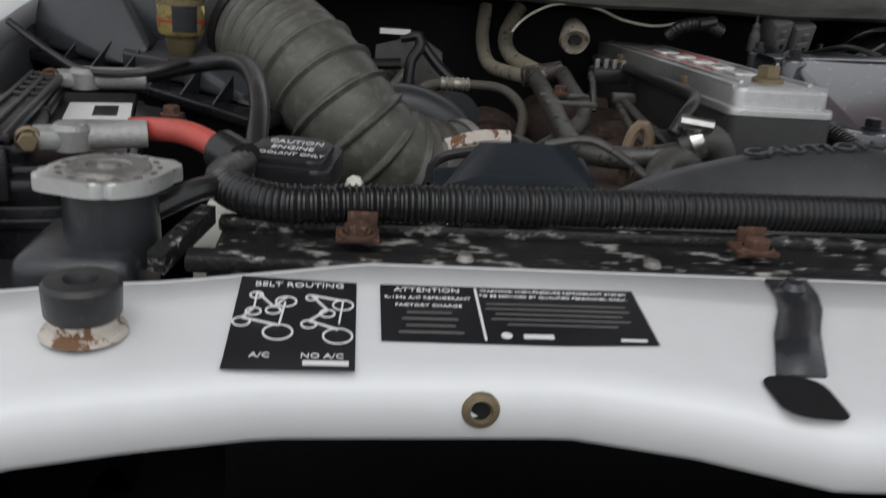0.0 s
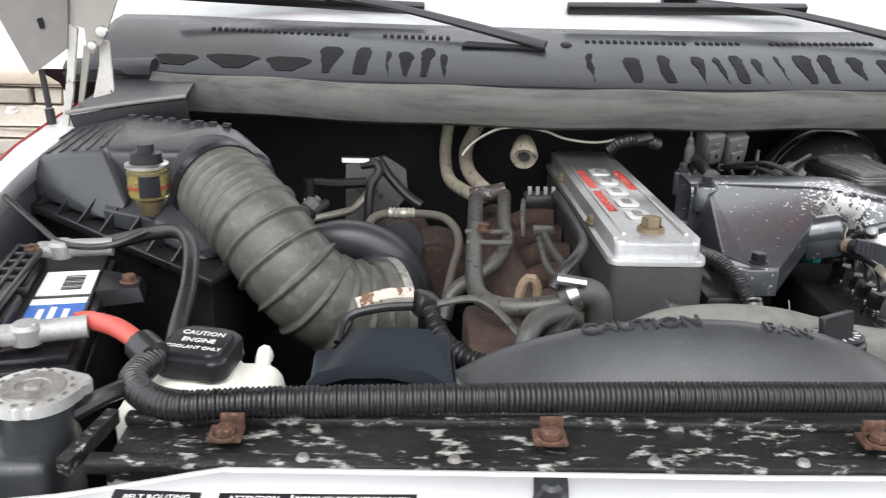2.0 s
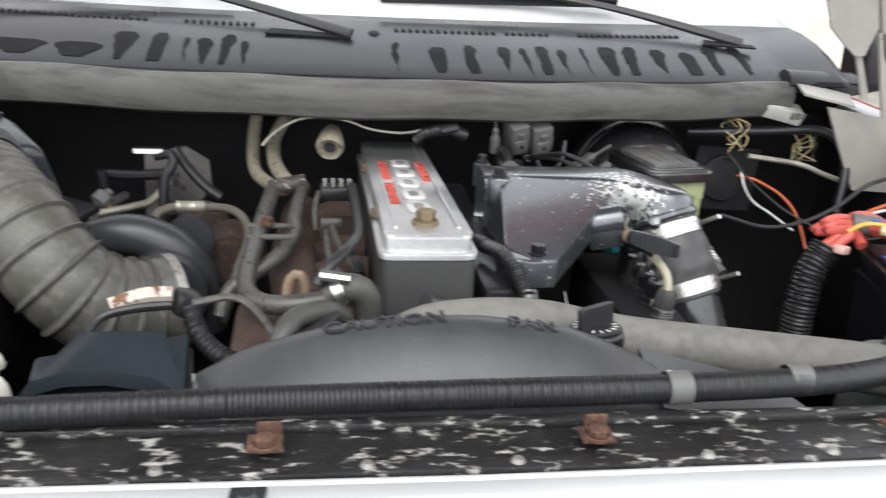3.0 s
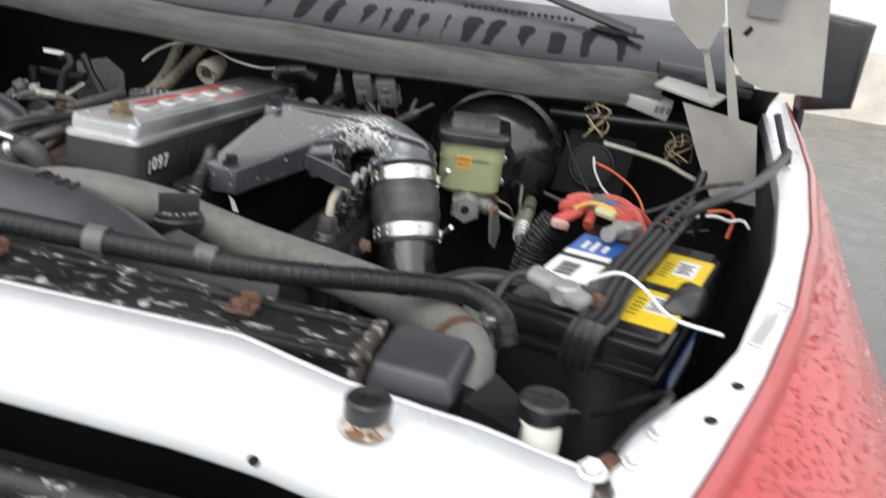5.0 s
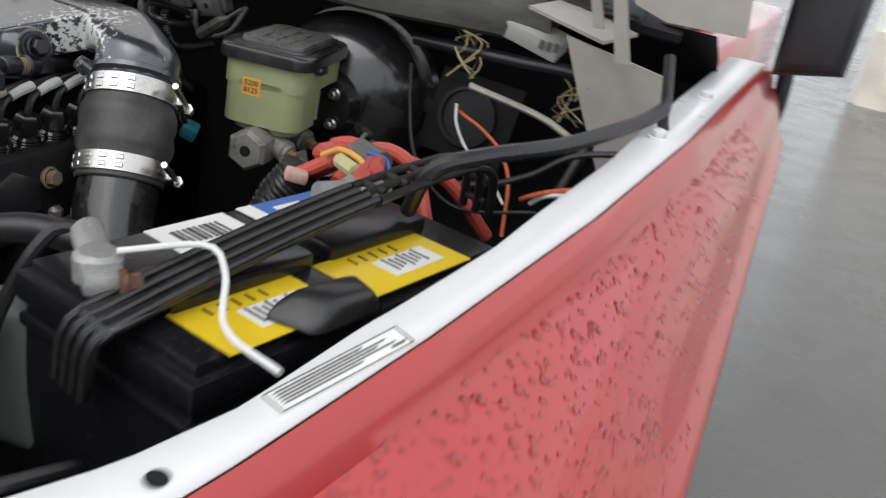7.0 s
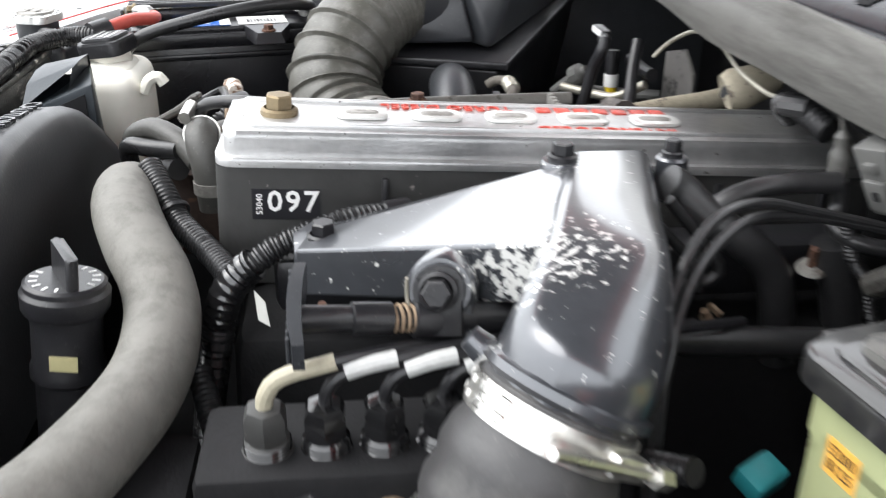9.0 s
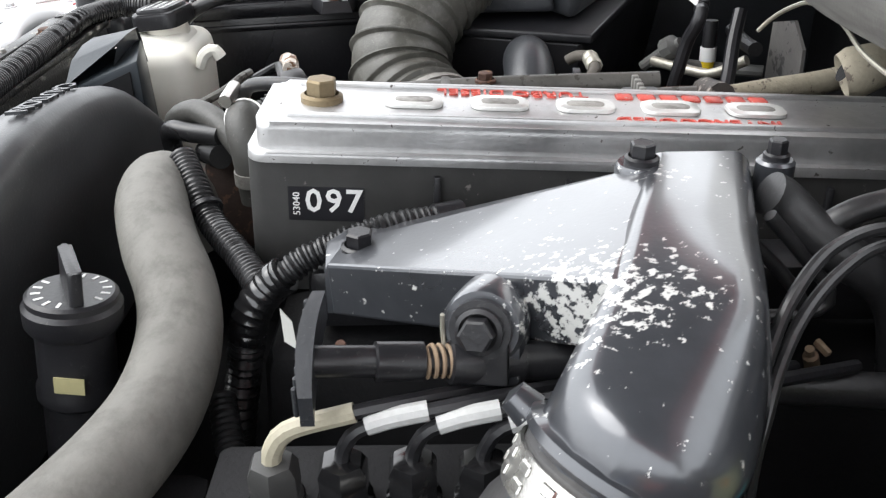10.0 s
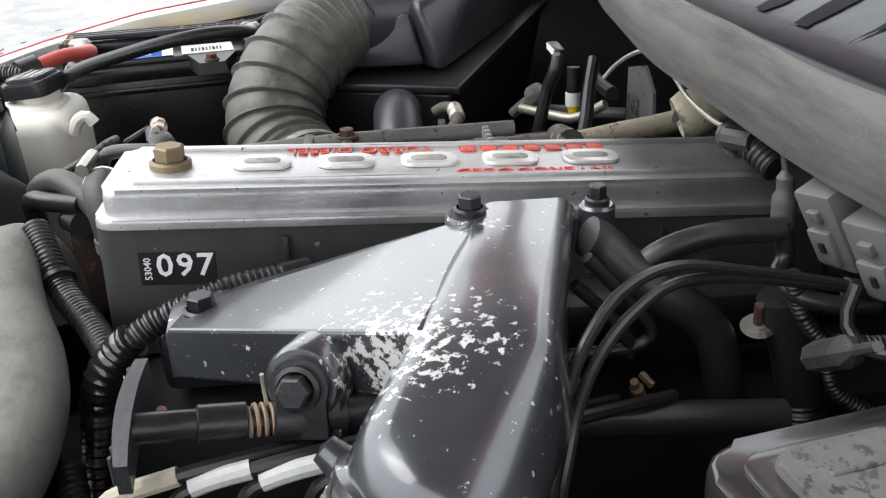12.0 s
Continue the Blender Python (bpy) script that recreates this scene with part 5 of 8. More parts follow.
part("seam_rib", box((0.003, 0.0025, 0.03), MCM @ pose(0.0545, 0.045, -0.034)), OLIVE, res)
lidm = part("lid", prism(rrect(0.122, 0.166, 0.024), 0.017, MCM @ pose(0, 0, -0.018), 0.005, 3), GLOSSBLACK, mc, "glossy black lid")
part("lid_dome", prism(rrect(0.082, 0.122, 0.010), 0.009, MCM @ pose(0, 0.004, -0.003), 0.003), DUSTYLID, lidm, "dust-greyed raised lid centre")
part("lid_groove", prism(rrect(0.098, 0.142, 0.016), 0.003, MCM @ pose(0, 0.002, -0.002), 0.001), GLOSSBLACK, lidm)
for k in range(3):
    part("lid_rib", box((0.003, 0.09, 0.002), MCM @ pose(-0.02 + 0.02 * k, 0.004, 0.0062), 0.0008, 1), DUSTYLID, lidm)
part("lid_catch", box((0.012, 0.026, 0.010), MCM @ pose(0.058, -0.026, -0.022), 0.003), GLOSSBLACK, lidm)
cyl = part("cylinder", sweep([MCM @ Vector((0, -0.085, -0.124)), MCM @ Vector((0, 0.12, -0.116))], 0.024, 20, 0.02), ALU_DULL, mc, "grey cast alloy cylinder")
part("saddle", box((0.05, 0.10, 0.026), MCM @ pose(0, 0.03, -0.098), 0.006), ALU_DULL, cyl)
part("nose", lathe([(0.024, -0.02), (0.027, -0.018), (0.027, 0.012), (0.022, 0.018), (0, 0.018)], 6, frame_on(MCM @ Vector((0, -0.085, -0.124)), MCM.to_3x3() @ Vector((0, -1, 0)), (0, 0, 1))), ALU_DULL, cyl)
part("nose_screw", lathe([(0, 0.020), (0.006, 0.020), (0.008, 0.017)], 12, frame_on(MCM @ Vector((0, -0.085, -0.124)), MCM.to_3x3() @ Vector((0, -1, 0)), (0, 0, 1))), DARK, cyl)
for yy in (-0.055, 0.010):
    pt = MCM @ Vector((0.018, yy, -0.122))
    part("port", lathe([(0.014, 0.0), (0.015, 0.024), (0.011, 0.026), (0.011, 0.030), (0, 0.030)], 20, frame_on(pt, (0.95, -0.2, -0.15), (0, 0, 1))), ALU_DULL, cyl)
    part("port_nut", lathe([(0.0075, 0.028), (0.0075, 0.040), (0.005, 0.042), (0, 0.042)], 6, frame_on(pt, (0.95, -0.2, -0.15), (0, 0, 1))), PALERUST_NUT, cyl, "rusty flare nut")
GREYPLATE = mat("rust_streaked_grey_plate", (0.20, 0.195, 0.18), 0.6, 0.1, 0.3, 20, spots=(0.12, 0.07, 0.04), spot_scale=40, spot_at=0.6, spot_soft=0.1, bump=0.15)
bl = thing("brake_line", MCM @ Vector((0.06, -0.07, -0.11)), "bent pale steel brake lines below the master cylinder", "brake line")
p0, p1 = MCM @ Vector((0.054, -0.066, -0.129)), MCM @ Vector((0.054, -0.001, -0.129))
part("pipe", sweep([p0, p0 + Vector((0.028, 0.005, -0.012)), p0 + Vector((0.032, 0.045, -0.020)), p0 + Vector((0.028, 0.10, -0.020)), p0 + Vector((0.022, 0.125, -0.016)), p0 + Vector((0.020, 0.135, 0.006)), p0 + Vector((0.018, 0.16, 0.008)), p0 + Vector((0.024, 0.185, -0.006)), p0 + Vector((0.022, 0.19, -0.03))], 0.0033, 10, 0.004), PALESTEEL, bl)
part("pipe", sweep([p1, p1 + Vector((0.022, 0.012, -0.012)), p1 + Vector((0.03, 0.04, -0.045)), p1 + Vector((0.03, 0.05, -0.06))], 0.0026, 8, 0.005), PALESTEEL, bl)
pv = thing("pressure_switch_block", (0.56, 0.93, 0.96), "grimy pale metal brake valve block with wrapped sleeve", "brake valve")
part("body", sweep([(0.558, 0.905, 0.962), (0.560, 0.95, 0.977), (0.557, 1.005, 0.987)], 0.012, 10, 0.008), PALESTEEL, pv)
part("sleeve", sweep([(0.562, 0.885, 0.955), (0.558, 0.918, 0.966)], 0.0135, 14, 0.004), PAPER, pv)
for k in range(3):
    part("sleeve_band", sweep([(0.5615 - 0.001 * k, 0.889 + 0.010 * k, 0.9565 + 0.003 * k), (0.5613 - 0.001 * k, 0.8915 + 0.010 * k, 0.9573 + 0.003 * k)], 0.0138, 14, 0.002), INK, pv)
part("collar", sweep([(0.559, 0.955, 0.978), (0.5585, 0.965, 0.980)], 0.0145, 8, 0.004), BRASS, pv)
part("plug", sweep([(0.570, 0.865, 0.945), (0.562, 0.885, 0.955)], 0.010, 8, 0.005), GREYCONN, pv)
single("bracket_plate", thick_plate([(0.51, 0.835, 1.004), (0.51, 0.893, 1.004), (0.52, 0.903, 0.955), (0.52, 0.867, 0.93), (0.515, 0.84, 0.95)], (1, 0, 0), 0.003), GREYPLATE, "pale grey bracket plate under the brake cylinder", "bracket")
booster = thing("brake_booster", (0.5, 1.0, 0.95), "black round brake booster drum with dusty shine", "brake booster")
part("drum", lathe([(0, -0.01), (0.045, -0.008), (0.055, 0.012), (0.095, 0.026), (0.118, 0.045), (0.128, 0.075), (0.132, 0.085), (0.132, 0.095), (0.126, 0.11), (0.11, 0.14), (0, 0.14)], 48, pose(0.478, 0.985, 1.042, -90, 0, 8) @ Matrix.Diagonal((0.9, 0.9, 0.9, 1))), GLOSSBLACK, booster)
part("rear_shell", lathe([(0.10, 0.0), (0.125, 0.004), (0.131, 0.012), (0.131, 0.022), (0.122, 0.035), (0, 0.06)], 48, pose(0.468, 1.085, 1.040, -90, 0, 8)), GLOSSBLACK, booster)
for k in range(4):
    a = radians(45 + 90 * k)
    part("stud", hexbolt(0.006, 0.012, frame_on((0.477 + 0.03 * math.cos(a), 0.977, 1.042 + 0.03 * math.sin(a)), (0, -1, 0), (1, 0, 0))), STEEL, booster)
single("brake_booster_hose", sweep([(0.60, 0.98, 1.13), (0.63, 0.93, 1.09), (0.68, 0.86, 1.05), (0.76, 0.80, 1.03), (0.86, 0.78, 1.06)], 0.002, 10, 0.01), HOSE, "thin black vacuum hose by the brake booster", "hose")

# ---- front panel details ----
def drape(x0, x1, y0, y1, up, skew=0.0, n=8):
    """A thin sheet lying on the radiator support."""
    rows = []
    for i in range(n + 1):
        y = y0 + (y1 - y0) * i / n
        s = skew * (1 - i / n)
        rows.append([support_top(x, y) + Vector((0, 0, up)) for x in [x0 + s + (x1 - x0) * k / 6 for k in range(7)]])
    return loft(rows)


def on_label(x, y, up=0.0016):
    return frame_on(support_top(x, y) + Vector((0, 0, up)), (0, -0.1, 1), (1, 0, 0))


belt = part("label_backing", drape(-0.490, -0.427, -0.036, 0.052, 0.0008), INK)
tagged(belt, "black belt routing diagram label on the front panel", "label")
belt.name = "belt_routing_label"
words("heading", "BELT ROUTING", 0.0070, on_label(-0.458, 0.0445), LETTER, belt, 0.0002)
words("note", "A/C", 0.006, on_label(-0.473, -0.0225), LETTER, belt, 0.0002)
words("note", "NO A/C", 0.006, on_label(-0.443, -0.0225), LETTER, belt, 0.0002)
part("number_bar", box((0.022, 0.004, 0.0004), on_label(-0.441, -0.0300)), LETTER, belt)
for cx, pulleys, path in ((-0.474, ((-0.006, 0.046, 0.0035), (-0.011, 0.020, 0.0045), (-0.006, 0.030, 0.004), (0.004, 0.032, 0.004), (0.010, 0.041, 0.0055), (0.008, 0.012, 0.0075)), (3, 0, 2, 1, 5, 4, 3)),
                          (-0.443, ((-0.008, 0.046, 0.003), (-0.008, 0.020, 0.004), (0.001, 0.031, 0.004), (0.009, 0.040, 0.0055), (0.007, 0.010, 0.0075)), (0, 3, 4, 1, 2, 0))):
    for dx, yy, r in pulleys:
        part("pulley", lathe([(r - 0.0007, 0), (r - 0.0007, 0.0004), (r + 0.0004, 0.0004), (r + 0.0004, 0)], 24, on_label(cx + dx, yy - 0.0145)), LETTER, belt)
    for a, b in zip(path, path[1:]):
        pa, pb = Vector((cx + pulleys[a][0], pulleys[a][1] + pulleys[a][2] * 0.8)), Vector((cx + pulleys[b][0], pulleys[b][1] + pulleys[b][2] * 0.8))
        qa, qb = support_top(pa.x, pa.y - 0.0145) + Vector((0, 0, 0.0018)), support_top(pb.x, pb.y - 0.0145) + Vector((0, 0, 0.0018))
        part("belt_line", sweep([qa, qb], 0.0007, 4, 0.02), LETTER, belt)

warn = part("refrigerant_label", drape(-0.414, -0.269, -0.006, 0.052, 0.0008), INK)
tagged(warn, "black refrigerant warning label with white print on the front panel", "label")
words("heading", "ATTENTION", 0.0066, on_label(-0.388, 0.0455), LETTER, warn, 0.0002)
words("line", "R-134a A/C REFRIGERANT", 0.0042, on_label(-0.388, 0.0370), LETTER, warn, 0.0002)
words("line", "FACTORY CHARGE", 0.0042, on_label(-0.388, 0.0290), LETTER, warn, 0.0002)
for k, w in enumerate((0.024, 0.03, 0.026, 0.034)):
    part("print_bar", box((w, 0.0020, 0.0004), on_label(-0.388, 0.0215 - 0.0065 * k)), GREYCONN, warn)
part("divider", box((0.0014, 0.056, 0.0004), on_label(-0.3605, 0.0225)), LETTER, warn)
words("line", "WARNING: HIGH-PRESSURE REFRIGERANT SYSTEM", 0.0037, on_label(-0.316, 0.0465), LETTER, warn, 0.0002)
words("line", "TO BE SERVICED BY QUALIFIED PERSONNEL ONLY.", 0.0037, on_label(-0.317, 0.0410), LETTER, warn, 0.0002)
for k, w in enumerate((0.078, 0.08, 0.07, 0.076, 0.06)):
    part("print_bar", box((w, 0.0016, 0.0004), on_label(-0.317, 0.0325 - 0.0052 * k)), GREYCONN, warn)
part("seal_mark", lathe([(0, 0.0004), (0.003, 0.0004), (0.003, 0)], 16, on_label(-0.349, 0.0005)), LETTER, warn)
part("print_bar", box((0.016, 0.004, 0.0004), on_label(-0.332, 0.0005)), LETTER, warn)
part("print_bar", box((0.014, 0.0024, 0.0004), on_label(-0.282, -0.0025)), LETTER, warn)

tag = part("caution_sticker", drape(-0.080, 0.022, -0.026, 0.055, 0.0008), PAPER)
tagged(tag, "white paper warning sticker with faded print on the front panel", "label")
for k in range(8):
    part("print_bar", box((0.06 + 0.008 * (k % 3), 0.0022, 0.0004), on_label(-0.024, 0.046 - 0.0085 * k)), GREYCONN, tag)
words("side_word", "WARNING", 0.008, on_label(-0.073, 0.03) @ pose(0, 0, 0, 0, 0, 90), GREYCONN, tag, 0.0002)

latch = thing("hood_latch_strap", (-0.18, 0.03, 1.08), "dark steel hood latch strap above a square opening", "hood latch")
sp = [(-0.168, 0.070), (-0.170, 0.050), (-0.176, 0.032), (-0.190, 0.005), (-0.206, -0.036)]
rows = []
for x, y in sp:
    p = support_top(x, y)
    rows.append([p + Vector((-0.013, 0, 0.0025)), p + Vector((0.013, 0, 0.0025))])
thicken(part("strap", loft(rows), GREYPL, latch, smooth=30), 0.003)
part("rivet", lathe([(0, 0.004), (0.005, 0.0035), (0.008, 0)], 16, on_label(-0.169, 0.059, 0.003)), GREYPL, latch)
hole = [support_top(x, y) + Vector((0, 0, 0.0012)) for x, y in [(-0.213 + a, -0.055 + b - 0.15 * a) for a, b in rrect(0.031, 0.038, 0.010, 4)]]
bm = bmesh.new()
bm.faces.new([bm.verts.new(p) for p in hole])
part("opening", bm, DARK, latch, "dark latch opening", smooth=0)
insert = thing("threaded_insert", (-0.366, -0.04, 1.054), "brass threaded insert in the panel face", "threaded insert")
part("collar", lathe([(0.0045, 0), (0.006, 0.003), (0.009, 0.002), (0.0098, 0)], 24, frame_on((-0.366, -0.0392, 1.058), (0, -1, 0.05), (1, 0, 0))), BRASS, insert)
part("bore", lathe([(0, 0.0006), (0.0048, 0.0006)], 16, frame_on((-0.366, -0.0395, 1.058), (0, -1, 0.05), (1, 0, 0))), DARK, insert)


def bumper(x, label):
    b = thing("hood_bumper", (x, -0.008, 1.085), label, "rubber bumper", "hood bumpers")
    p = support_top(x, -0.008)
    m = Matrix.Translation(p)
    part("rust_seat", lathe([(0.021, 0), (0.0195, 0.003), (0.0165, 0.004), (0.0165, 0.010), (0, 0.010)], 24, m), RUSTY_WHITE, b, "rust-stained seat")
    part("pad", lathe([(0.016, 0.008), (0.0182, 0.011), (0.0188, 0.025), (0.017, 0.0275), (0.0085, 0.028), (0.0065, 0.022), (0, 0.022)], 32, m), HOSE, b)
    return b


RUSTY_WHITE = mat("rust_flecked_paint", (0.5, 0.45, 0.4), 0.6, 0, 0.2, 40, spots=(0.16, 0.08, 0.04), spot_scale=90, spot_at=0.52, bump=0.3)
bumper(0.570, "round black rubber hood bumper on rusty seat")
bumper(-0.558, "round black rubber hood bumper on rusty seat")

ALU_CAP = mat("bright_alloy", (0.62, 0.62, 0.6), 0.35, 0.7, 0.2, 40, spots=(0.3, 0.29, 0.27), spot_scale=90, spot_at=0.64, bump=0.15)
YELLOWED = mat("yellowed_plastic", (0.5, 0.46, 0.25), 0.5, 0, 0.15, 40, bump=0.05)
# ---- radiator filler ----
filler = thing("radiator_filler", (-0.59, 0.14, 1.0), "black plastic radiator filler neck with eared alloy cap", "radiator filler")
part("neck_tank", join(box((0.075, 0.085, 0.09), pose(-0.598, 0.142, 1.03), 0.012, 3), lathe([(0.03, 1.06), (0.029, 1.112)], 28, pose(-0.583, 0.145, 0))), GREYPL, filler)
cap = [(0.0365 + 0.009 * max(0, math.cos(t - 0.3) ** 2) ** 9 - 0.002 * max(0, math.cos(4 * t)) ** 24, t) for t in [2 * math.pi * k / 96 for k in range(96)]]
capm = pose(-0.583, 0.145, 1.110, 0, 0, 8)
cp = part("cap", prism([(r * math.cos(t), r * math.sin(t)) for r, t in cap], 0.010, capm, 0.002), ALU_CAP, filler, "bright alloy radiator cap with two ears")
move_cap = pose(0, 0, -0.006)
capm = capm @ move_cap
part("cap_crown", lathe([(0.026, 0.016), (0.025, 0.0185), (0.014, 0.0185), (0.013, 0.017), (0.008, 0.017), (0.006, 0.0195), (0, 0.0195)], 32, capm), ALU_DULL, cp)
for k in range(14):
    a = 2 * math.pi * k / 14
    part("stamped_mark", box((0.003, 0.005, 0.0006), capm @ pose(0.0305 * math.cos(a), 0.0305 * math.sin(a), 0.0164, 0, 0, math.degrees(a))), GREYCONN, cp)
part("overflow_spout", sweep([(-0.56, 0.155, 1.09), (-0.535, 0.17, 1.10), (-0.52, 0.20, 1.095)], 0.008, 10, 0.01), HOSE, filler)
part("end_bracket", thick_plate([(-0.552, 0.10, 1.082), (-0.53, 0.16, 1.094), (-0.520, 0.157, 1.094), (-0.542, 0.097, 1.080)], (0, 0, -1), 0.012), RADIATOR, filler, "rusty end bracket")
single("side_baffle", thick_plate([(-0.78, 0.06, 1.03), (-0.64, 0.10, 1.035), (-0.63, 0.20, 1.035), (-0.80, 0.21, 1.03)], (0, 0, -1), 0.006), BLACK, "black plastic baffle beside the radiator", "baffle")
single("side_baffle", thick_plate([(0.625, 0.105, 1.058), (0.682, 0.075, 1.056), (0.684, 0.115, 1.062), (0.645, 0.160, 1.064)], (0, 0, -1), 0.018), BLACK, "black plastic bracket beside the radiator", "baffle")
cross = thing("relay_box", (0.575, 0.15, 1.03), "black lidded plastic box at the radiator end", "plastic box")
part("lid", moulding([(0.535, 0.112, 1.074), (0.610, 0.110, 1.073), (0.612, 0.185, 1.081), (0.537, 0.19, 1.082), (0.530, 0.102, 1.05), (0.618, 0.10, 1.048), (0.622, 0.192, 1.06), (0.532, 0.198, 1.06)], 0.006), GREYPL, cross)
part("body", box((0.075, 0.085, 0.05), pose(0.577, 0.145, 1.028), 0.004), BLACK, cross)

# ---- condenser and nose bracket ----
cond = thing("condenser", (0, -0.05, 0.6), "dirty air conditioning condenser with flaking top tube", "condenser")
part("top_tube", sweep([(-0.6, -0.035, 0.962), (0.3, -0.035, 0.962), (0.585, -0.035, 0.962)], 0.014, 14, 0.05), RADIATOR, cond, "flaking black tube")
part("core", box((1.16, 0.02, 0.5), pose(0, -0.02, 0.72)), DARK, cond)
fin = box((0.010, 0.006, 0.5), None, 0.001, 1)
fme = bpy.data.meshes.new("fin")
fin.to_mesh(fme)
fin.free()
FINS = mat("dusty_fins", (0.12, 0.11, 0.10), 0.8, 0.2, 0.5, 60, spots=(0.02, 0.02, 0.02), spot_scale=120, spot_at=0.5, bump=0.6, bump_scale=500)
fme.materials.append(FINS)
for k in range(76):
    o = new("fin", fme)
    o.parent = cond
    o.matrix_parent_inverse = Matrix.Translation(-cond.location)
    o.location = (-0.58 + 0.0155 * k, -0.034, 0.70)
part("side_tank", box((0.02, 0.03, 0.55), pose(0.592, -0.03, 0.72), 0.004), BLACK, cond)


def nose(s):
    n = thing("nose_bracket", (s * 0.71, -0.09, 0.95), "white bolted bracket over a rusty brown steel post", "bracket", "nose brackets")
    part("plate", thick_plate([(s * 0.650, -0.094, 1.034), (s * 0.654, -0.094, 1.060), (s * 0.672, -0.094, 1.074), (s * 0.70, -0.093, 1.070), (s * 0.765, -0.092, 1.062), (s * 0.770, -0.092, 1.045), (s * 0.755, -0.093, 1.034)], (0, 1, 0), 0.004), WHITE, n, "white painted plate")
    for x, z in ((0.677, 1.055), (0.731, 1.050)):
        part("bolt", hexbolt(0.0088, 0.010, frame_on((s * x, -0.095, z), (0, -1, 0.1), (1, 0, 0.2))), WHITE, n, "painted hex bolt")
    part("post", box((0.07, 0.05, 0.4), pose(s * 0.722, -0.06, 0.832), 0.004), BROWNIRON, n, "rusty brown steel post")
    part("elbow", thick_plate([(s * 0.748, -0.105, 1.03), (s * 0.79, -0.10, 1.035), (s * 0.80, -0.06, 1.03), (s * 0.78, -0.11, 0.95), (s * 0.745, -0.11, 0.94)], (0, 1, 0), 0.004), BROWNIRON, n)


nose(1)
nose(-1)

# ---- fender flange details ----
def on_rail(x, y, s=1, up=0.001):
    return frame_on((s * x, y, line_at(y, RAIL_Z) + up), (0, -0.12, 1), (1, 0.3 * s, 0))


for s, f in ((1, fender_driver), (-1, fender_passenger)):
    for x, y in ((0.797, 0.105), (0.779, 0.066), (0.775, -0.070), (0.955, 0.80), (0.966, 1.02)):
        part("rail_bolt", hexbolt(0.0072, 0.009, on_rail(x, y, s), 1.45), WHITE, f, "painted flange bolt")
    for x, y in ((0.839, 0.135), (0.862, 0.188)):
        part("rail_hole", lathe([(0, 0.0012), (0.0062, 0.0012)], 16, on_rail(x, y, s)), DARK, f)
    part("corner_bolt", hexbolt(0.0085, 0.010, pose(s * 0.747, 0.038, 1.0595, 6, 0, 0), 1.5), WHITE, f, "painted flange bolt")
    part("rail_bead", sweep([(s * 0.78, -0.03, 1.049), (s * 0.80, 0.02, 1.054), (s * 0.832, 0.08, 1.065), (s * 0.842, 0.10, 1.07)], 0.0025, 8, 0.01), WHITE, f)
stk = thing("emissions_sticker", (0.89, 0.305, 1.115), "white paper sticker with fine print on the fender flange", "label")
sq = [(0.870, 0.255), (0.887, 0.250), (0.919, 0.338), (0.902, 0.345)]
part("paper", thick_plate([(x, y, line_at(y, RAIL_Z) + 0.0022) for x, y in sq], (0, 0, -1), 0.0008), PAPER, stk)
def on_sticker(a, b, up):
    """A point on the sticker: a across, b along the flange."""
    p = (Vector((*sq[0], 0)) * (1 - a) + Vector((*sq[1], 0)) * a) * (1 - b) + (Vector((*sq[3], 0)) * (1 - a) + Vector((*sq[2], 0)) * a) * b
    return Vector((p.x, p.y, line_at(p.y, RAIL_Z) + up))


def sticker_strip(a0, b0, a1, b1):
    return thick_plate([on_sticker(a0, b0, 0.0027), on_sticker(a1, b0, 0.0027), on_sticker(a1, b1, 0.0027), on_sticker(a0, b1, 0.0027)], (0, 0, -1), 0.0004)


for k, ln in enumerate((0.62, 0.78, 0.70, 0.82, 0.55)):
    part("print_bar", sticker_strip(0.16 + 0.13 * k, 0.07, 0.22 + 0.13 * k, 0.07 + ln), GREYCONN, stk)
for a0, b0, a1, b1 in ((0.03, 0.015, 0.06, 0.985), (0.94, 0.015, 0.97, 0.985), (0.03, 0.015, 0.97, 0.025), (0.03, 0.975, 0.97, 0.985)):
    part("border", sticker_strip(a0, b0, a1, b1), INK, stk, "thin black border")
part("print_bar", sticker_strip(0.70, 0.84, 0.80, 0.95), GREYCONN, stk)

rng = random.Random(11)
verts, faces = [], []
ico = bmesh.new()
bmesh.ops.create_icosphere(ico, subdivisions=2, radius=1)
iv = [v.co.copy() for v in ico.verts]
fi = [[v.index for v in f.verts] for f in ico.faces]
ico.free()
taken = {}
for _ in range(9000):
    y = rng.uniform(-0.10, 1.1) if rng.random() < 0.5 else rng.uniform(-0.08, 0.6)
    xo, cx, z0, cz = line_at(y, RAIL_OUT) + 0.021, line_at(y, CREST_X), line_at(y, RAIL_Z) - 0.030, line_at(y, CREST_Z)
    cx = max(cx, xo + 0.03)
    t = rng.uniform(-0.1, 0.99)
    x, z = xo + (cx - xo) * t, z0 + (cz - z0) * t + 0.016 * math.sin(math.pi * max(0, t))
    big = rng.random()
    r = 0.0011 + 0.0014 * big + 0.0018 * big ** 6
    key = (round(x / 0.0095), round(y / 0.0095))
    if key in taken:
        continue
    taken[key] = 1
    st, base = 1 + 0.4 * rng.random(), len(verts)
    for c in iv:
        verts.append((x + c.x * r * st + 0.2 * c.z * r, y + c.y * r, z + c.z * r * 0.55 - 0.45 * c.x * r))
    faces += [[base + i for i in f] for f in fi]
me = bpy.data.meshes.new("raindrops")
me.from_pydata(verts, [], faces)
me.materials.append(WATER)
